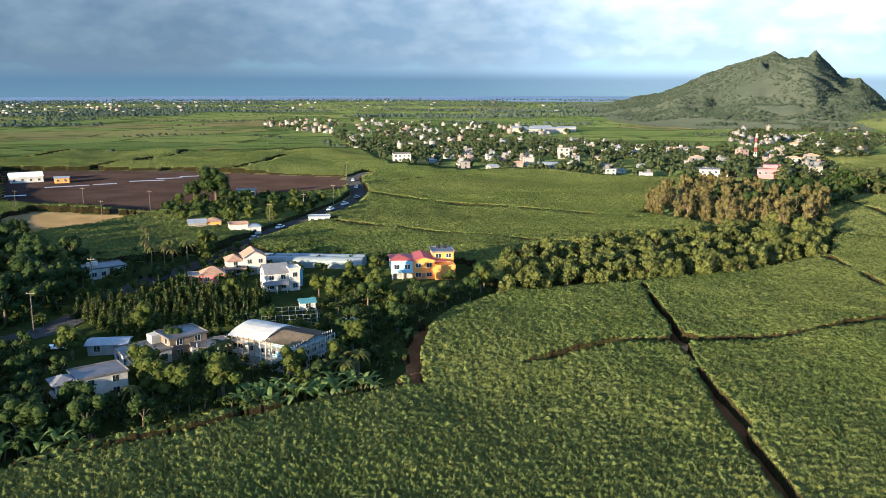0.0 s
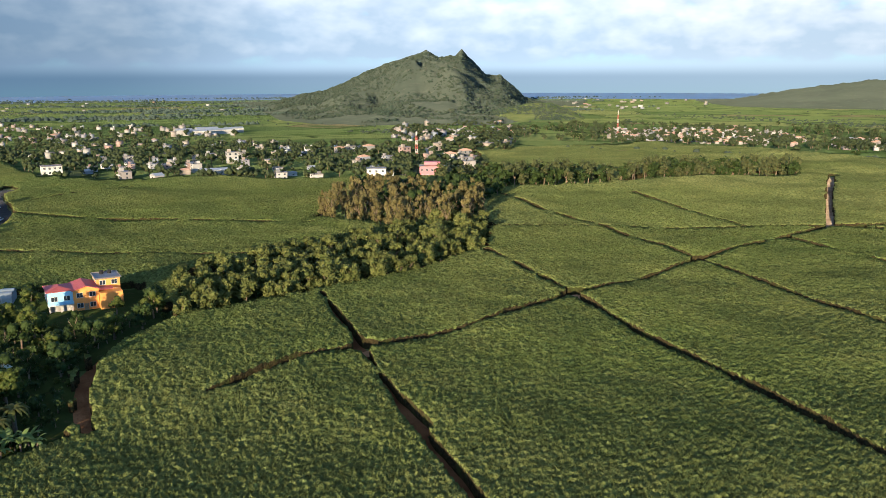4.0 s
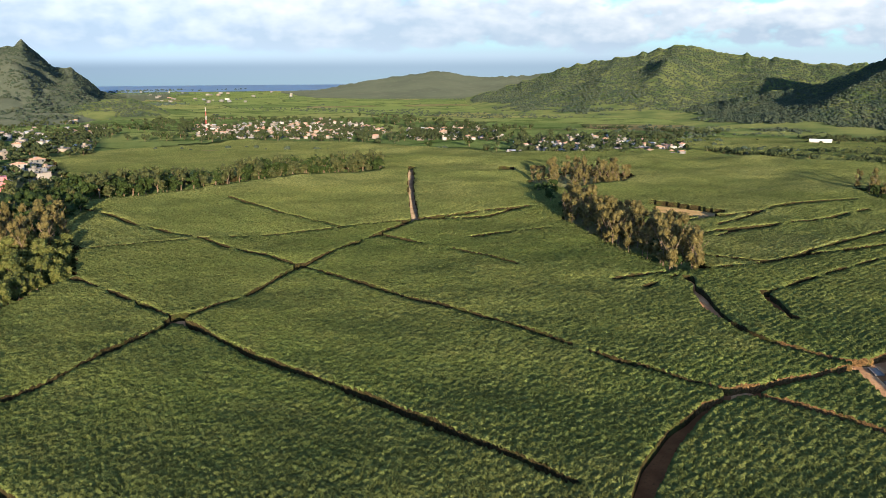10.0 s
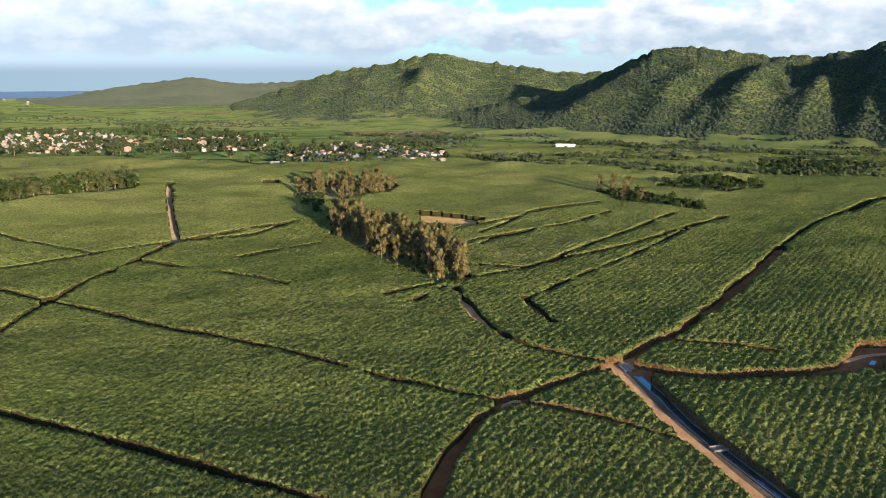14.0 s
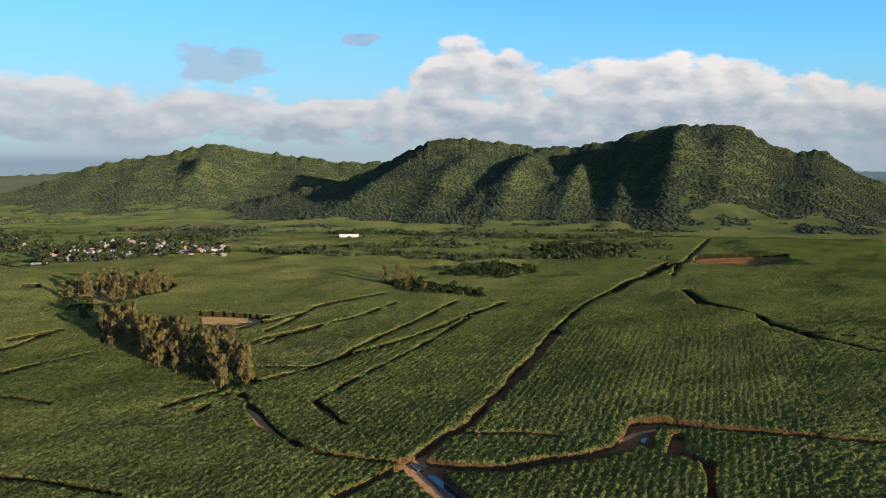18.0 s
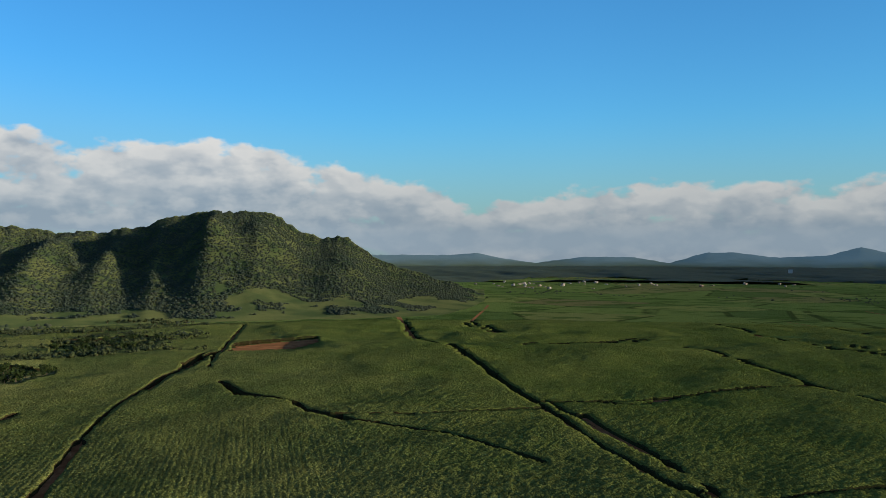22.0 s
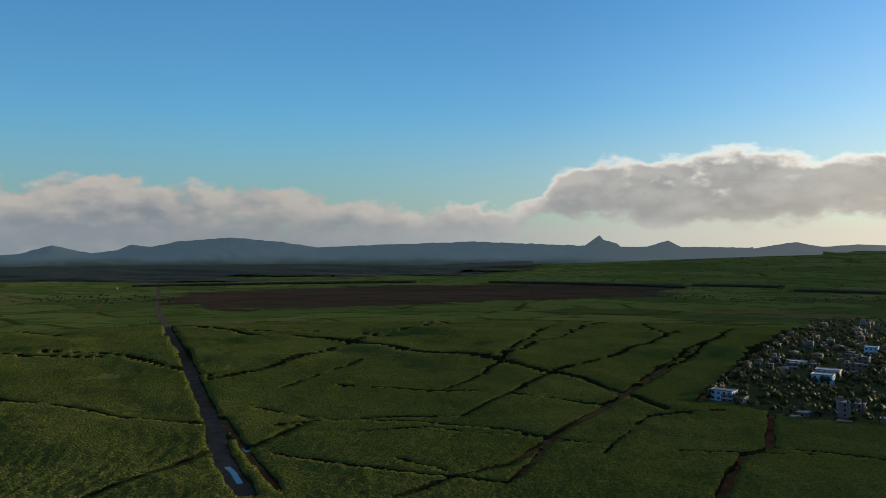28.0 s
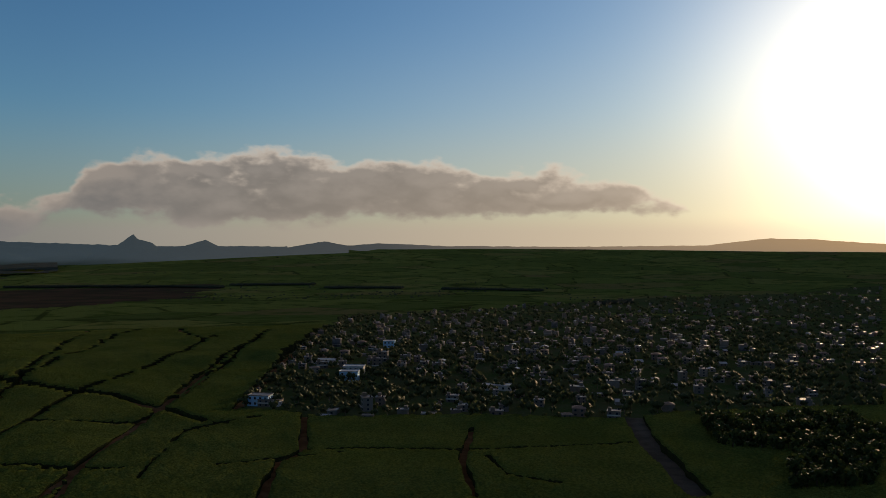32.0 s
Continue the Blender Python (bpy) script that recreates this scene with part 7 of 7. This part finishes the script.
# ---- far scrub and hill forest ----
def blob_field(name, pts, sizes, mat, label, category, seed, kind="stuff", tiny=False):
    """Many small uneven crowns in one mesh."""
    rs = np.random.RandomState(seed)
    n = len(pts)
    oct_v = np.array([(1, 0, 0), (0, 1, 0), (-1, 0, 0), (0, -1, 0), (0, 0, 1.0), (0, 0, -0.8), (0.6, 0.6, 0.6), (-0.6, -0.6, 0.6)])
    oct_f = np.array([(0, 6, 4), (6, 1, 4), (1, 2, 4), (2, 7, 4), (7, 3, 4), (3, 0, 4), (0, 1, 6), (2, 3, 7)])
    if tiny:
        oct_v, oct_f = np.array([(1, 0, -0.2), (0, 1, -0.2), (-1, 0, -0.2), (0, -1, -0.2), (0, 0, 1.0)]), np.array([(0, 1, 4), (1, 2, 4), (2, 3, 4), (3, 0, 4)])
    k = len(oct_v)
    v = oct_v[None] * (1 + rs.uniform(-0.3, 0.3, (n, k, 3))) * np.asarray(sizes)[:, None, None]
    v[:, :, 2] *= 0.85
    a = rs.uniform(0, 6.28, n)
    ca, sa = np.cos(a)[:, None], np.sin(a)[:, None]
    v = np.stack([v[..., 0] * ca - v[..., 1] * sa, v[..., 0] * sa + v[..., 1] * ca, v[..., 2]], -1) + np.asarray(pts)[:, None, :]
    f = oct_f[None] + k * np.arange(n)[:, None, None]
    return tagged(new(name, raw_mesh(name, v.reshape(-1, 3), f.reshape(-1, 3), mat, smooth=not tiny)), label, category, "", kind)


def forest_on(hillset, n, name, label, seed, lo, hi, size, threshold, tiny=True):
    ob, X, Y, Z, S = hillset
    rs = np.random.RandomState(seed)
    i, j = rs.randint(0, X.shape[0] - 1, n), rs.randint(0, X.shape[1] - 8, n)
    u, w = rs.uniform(0, 1, n), rs.uniform(0, 1, n)

    def lerp(Q):
        return (Q[i, j] * (1 - u) + Q[i + 1, j] * u) * (1 - w) + (Q[i, j + 1] * (1 - u) + Q[i + 1, j + 1] * u) * w
    x, y, z, s = lerp(X), lerp(Y), lerp(Z), lerp(S)
    az_ = np.degrees(np.arctan2(x, y))
    keep = (s > lo) & (s < hi) & ((az_ < 94.5) | (s > 0.26) | (smooth_noise(x / 28, y / 28, seed + 7, 2) > 0.0)) & (smooth_noise(x / 90, y / 90, seed, 3) + (s - lo) * 1.5 > threshold)
    keep &= z - land(x, y) > 2.0 + 9.0 * np.clip(smooth_noise(x / 60, y / 60, seed + 3, 3) + 0.3, 0, 1)
    pts = np.stack([x, y, z + size * 0.15], -1)[keep]
    blob_field(name, pts, (0.45 + 0.9 * rs.uniform(0, 1, len(pts)) ** 2) * size, M_FOREST, label, "forest", seed, tiny=tiny)


forest_on(m3, 62000, "hill_forest", "dense dark forest on the table mountain", 301, 0.04, 1.0, 2.3, -0.62, False)
forest_on(m2, 32000, "hill_forest", "woodland covering the hill range", 302, 0.08, 1.0, 2.9, -0.5, False)
forest_on(foot1, 2600, "hill_forest", "scrub trees on the low spur", 304, 0.25, 1.3, 2.8, -0.1, False)
forest_on(m1, 15000, "hill_forest", "scrub and trees on the twin peaks", 303, 0.06, 1.0, 3.6, 0.0, False)

rs = np.random.RandomState(401)
n = 90000
a, r = rs.uniform(-32, 224, n), rs.uniform(650 ** 0.7, 3000 ** 0.7, n) ** (1 / 0.7)
k = (a < 93) | (r > 1500)
a, r = a[k], r[k]
n = len(a)
x, y = polar(a, r)
line = np.abs(smooth_noise(x / 260, y / 260, 402, 2))
clump = smooth_noise(x / 420, y / 420, 405, 2)
scrubby = (a > 60) & (r < 1300) & (smooth_noise(x / 130, y / 130, 407, 3) > 0.25)
keep = ((line < 0.04) | (clump > 0.66) | scrubby) & (rs.uniform(0, 1, n) < np.where(a > 93, 0.3, 0.6))
x, y = x[keep], y[keep]
for z in (ZTOWN1, ZTOWN2, ZVILL2, ZBURNT):
    k = ~inside(z, x, y)
    x, y = x[k], y[k]
sz = rs.uniform(1.2, 3.2, len(x))
blob_field("hedgerow_trees", np.stack([x, y, land(x, y) + sz * 0.4], -1), sz, M_FOREST, "scattered hedgerow trees and scrub across the plain", "trees", 403)

# loose scrub between the fields below the table mountain
sa, sr = rs.uniform(58, 94, 7000), rs.uniform(520, 1150, 7000)
sx, sy = polar(sa, sr)
k = (smooth_noise(sx / 45, sy / 85, 441, 4) > 0.46 - 0.12 * (sr > 640)) & (sr > np.interp(sa, [58, 70, 80, 94], [760, 620, 540, 600]))
joined_trees(LOWT, list(zip(sx[k].tolist(), sy[k].tolist())), 0.5, 1.2, "scrub_trees", "loose dark scrub trees among the far cane")

# tree lines across the southern plain: compass angle and distance of both ends, depth
for a0, r0, a1, r1, deep in ((163.0, 2320, 175.7, 2110, 60), (176.1, 2190, 181.6, 2180, 40), (182.2, 2050, 187.4, 2030, 60), (190.0, 1980, 196.7, 1930, 50), (199.8, 1409, 202.4, 1500, 80), (140.0, 2250, 158.0, 2350, 50)):
    n = int(abs(a1 - a0) * r0 * 0.0175 * deep / 9)
    u = rs.uniform(0, 1, n)
    a, r = a0 + (a1 - a0) * u, r0 + (r1 - r0) * u + rs.uniform(-0.5, 0.5, n) * deep * (0.4 + 0.6 * np.sin(u * 9 + a0) ** 2)
    x, y = polar(a, r)
    sz = rs.uniform(2.0, 4.5, n)
    blob_field("tree_line", np.stack([x, y, land(x, y) + sz * 0.5], -1), sz, M_FOREST, "dark line of trees along a field boundary", "trees", 430 + int(a0))

# far woods: one uneven canopy
A, R = np.meshgrid(np.arange(100, 224, 0.25), np.geomspace(2500, 3900, 40), indexing="ij")
X, Y = polar(A, R)
cover = smooth_noise(X / 500, Y / 200, 411, 3) + (R - 2500) / 1000 - np.interp(A, [100, 148, 165, 224], [0, 0.1, 1.1, 1.4])
Z = land(X, Y) + np.clip(cover * 12, -6, 7) + 1.4 * smooth_noise(X / 30, Y / 60, 415, 2) + np.clip((R - 2600) / 1300, 0, 1) * 14
n = A.shape[1]
I, J = np.meshgrid(np.arange(A.shape[0] - 1), np.arange(n - 1), indexing="ij")
F = np.stack([I * n + J, (I + 1) * n + J, (I + 1) * n + J + 1, I * n + J + 1], -1)
F = F[((cover[:-1, :-1] > -0.2) & (A[:-1, :-1] < 166)) | ((R[:-1, :-1] > 3000) & (A[:-1, :-1] < 158))]
tagged(new("far_woods", raw_mesh("far_woods", np.stack([X, Y, Z], -1).reshape(-1, 3), F, M_FOREST, smooth=True)), "dark continuous woods far across the plain", "trees", "", "stuff")
n = 60000
a, r = rs.uniform(-36, 36, n), rs.uniform(1300 ** 0.6, 4300 ** 0.6, n) ** (1 / 0.6)
x, y = polar(a, r)
cover = smooth_noise(x / 420, y / 150, 611, 4) + np.interp(r, [1300, 1800, 2600, 4300], [-0.75, -0.3, 0.0, 0.35]) - np.clip((a - 24) / 10, 0, 1) * 0.8
k = (cover > 0.12) & ~inside(ZTOWN1B, x, y) & ~inside(ZTOWN1E, x, y) & (rs.uniform(0, 1, n) < 0.55)
x, y = x[k], y[k]
sz = rs.uniform(2.5, 6.5, len(x))
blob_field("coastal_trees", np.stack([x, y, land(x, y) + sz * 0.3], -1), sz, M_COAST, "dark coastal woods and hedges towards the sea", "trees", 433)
far = Joined()
for i in range(110):
    x, y = (float(q) for q in polar(prng.choice((prng.uniform(-30, 8), prng.gauss(-22, 4), prng.gauss(33, 2.5))), prng.uniform(2300, 3700)))
    s = prng.uniform(0.6, 1.1)
    far.add(TOWN[prng.choice((0, 1, 2))], Matrix.LocRotScale((x, y, landz(x, y) + 5.0), Euler((0, 0, prng.uniform(0, 6.28))), (s * 1.3, s * 1.3, s)), {M_HOUSE: M_FARHOUSE}, ("window", "water_tank", "balustrade", "stair_head"))
far.done("far_houses", "pale specks of villages on the coastal plain", "houses")
far = Joined()
for i in range(55):
    x, y = (float(q) for q in polar(prng.gauss(116, 7), prng.uniform(2000, 2500)))
    s = prng.uniform(0.45, 0.75)
    far.add(TOWN[prng.choice((0, 1, 2))], Matrix.LocRotScale((x, y, landz(x, y) + 2.0), Euler((0, 0, prng.uniform(0, 6.28))), (s * 1.3, s * 1.3, s)), {M_HOUSE: M_FARHOUSE}, ("window", "water_tank", "balustrade"))
far.done("far_houses", "pale scattered houses at the edge of the far woods", "houses")

for ob in MASTERS:
    for o in [*ob.children_recursive, ob]:
        bpy.data.objects.remove(o)
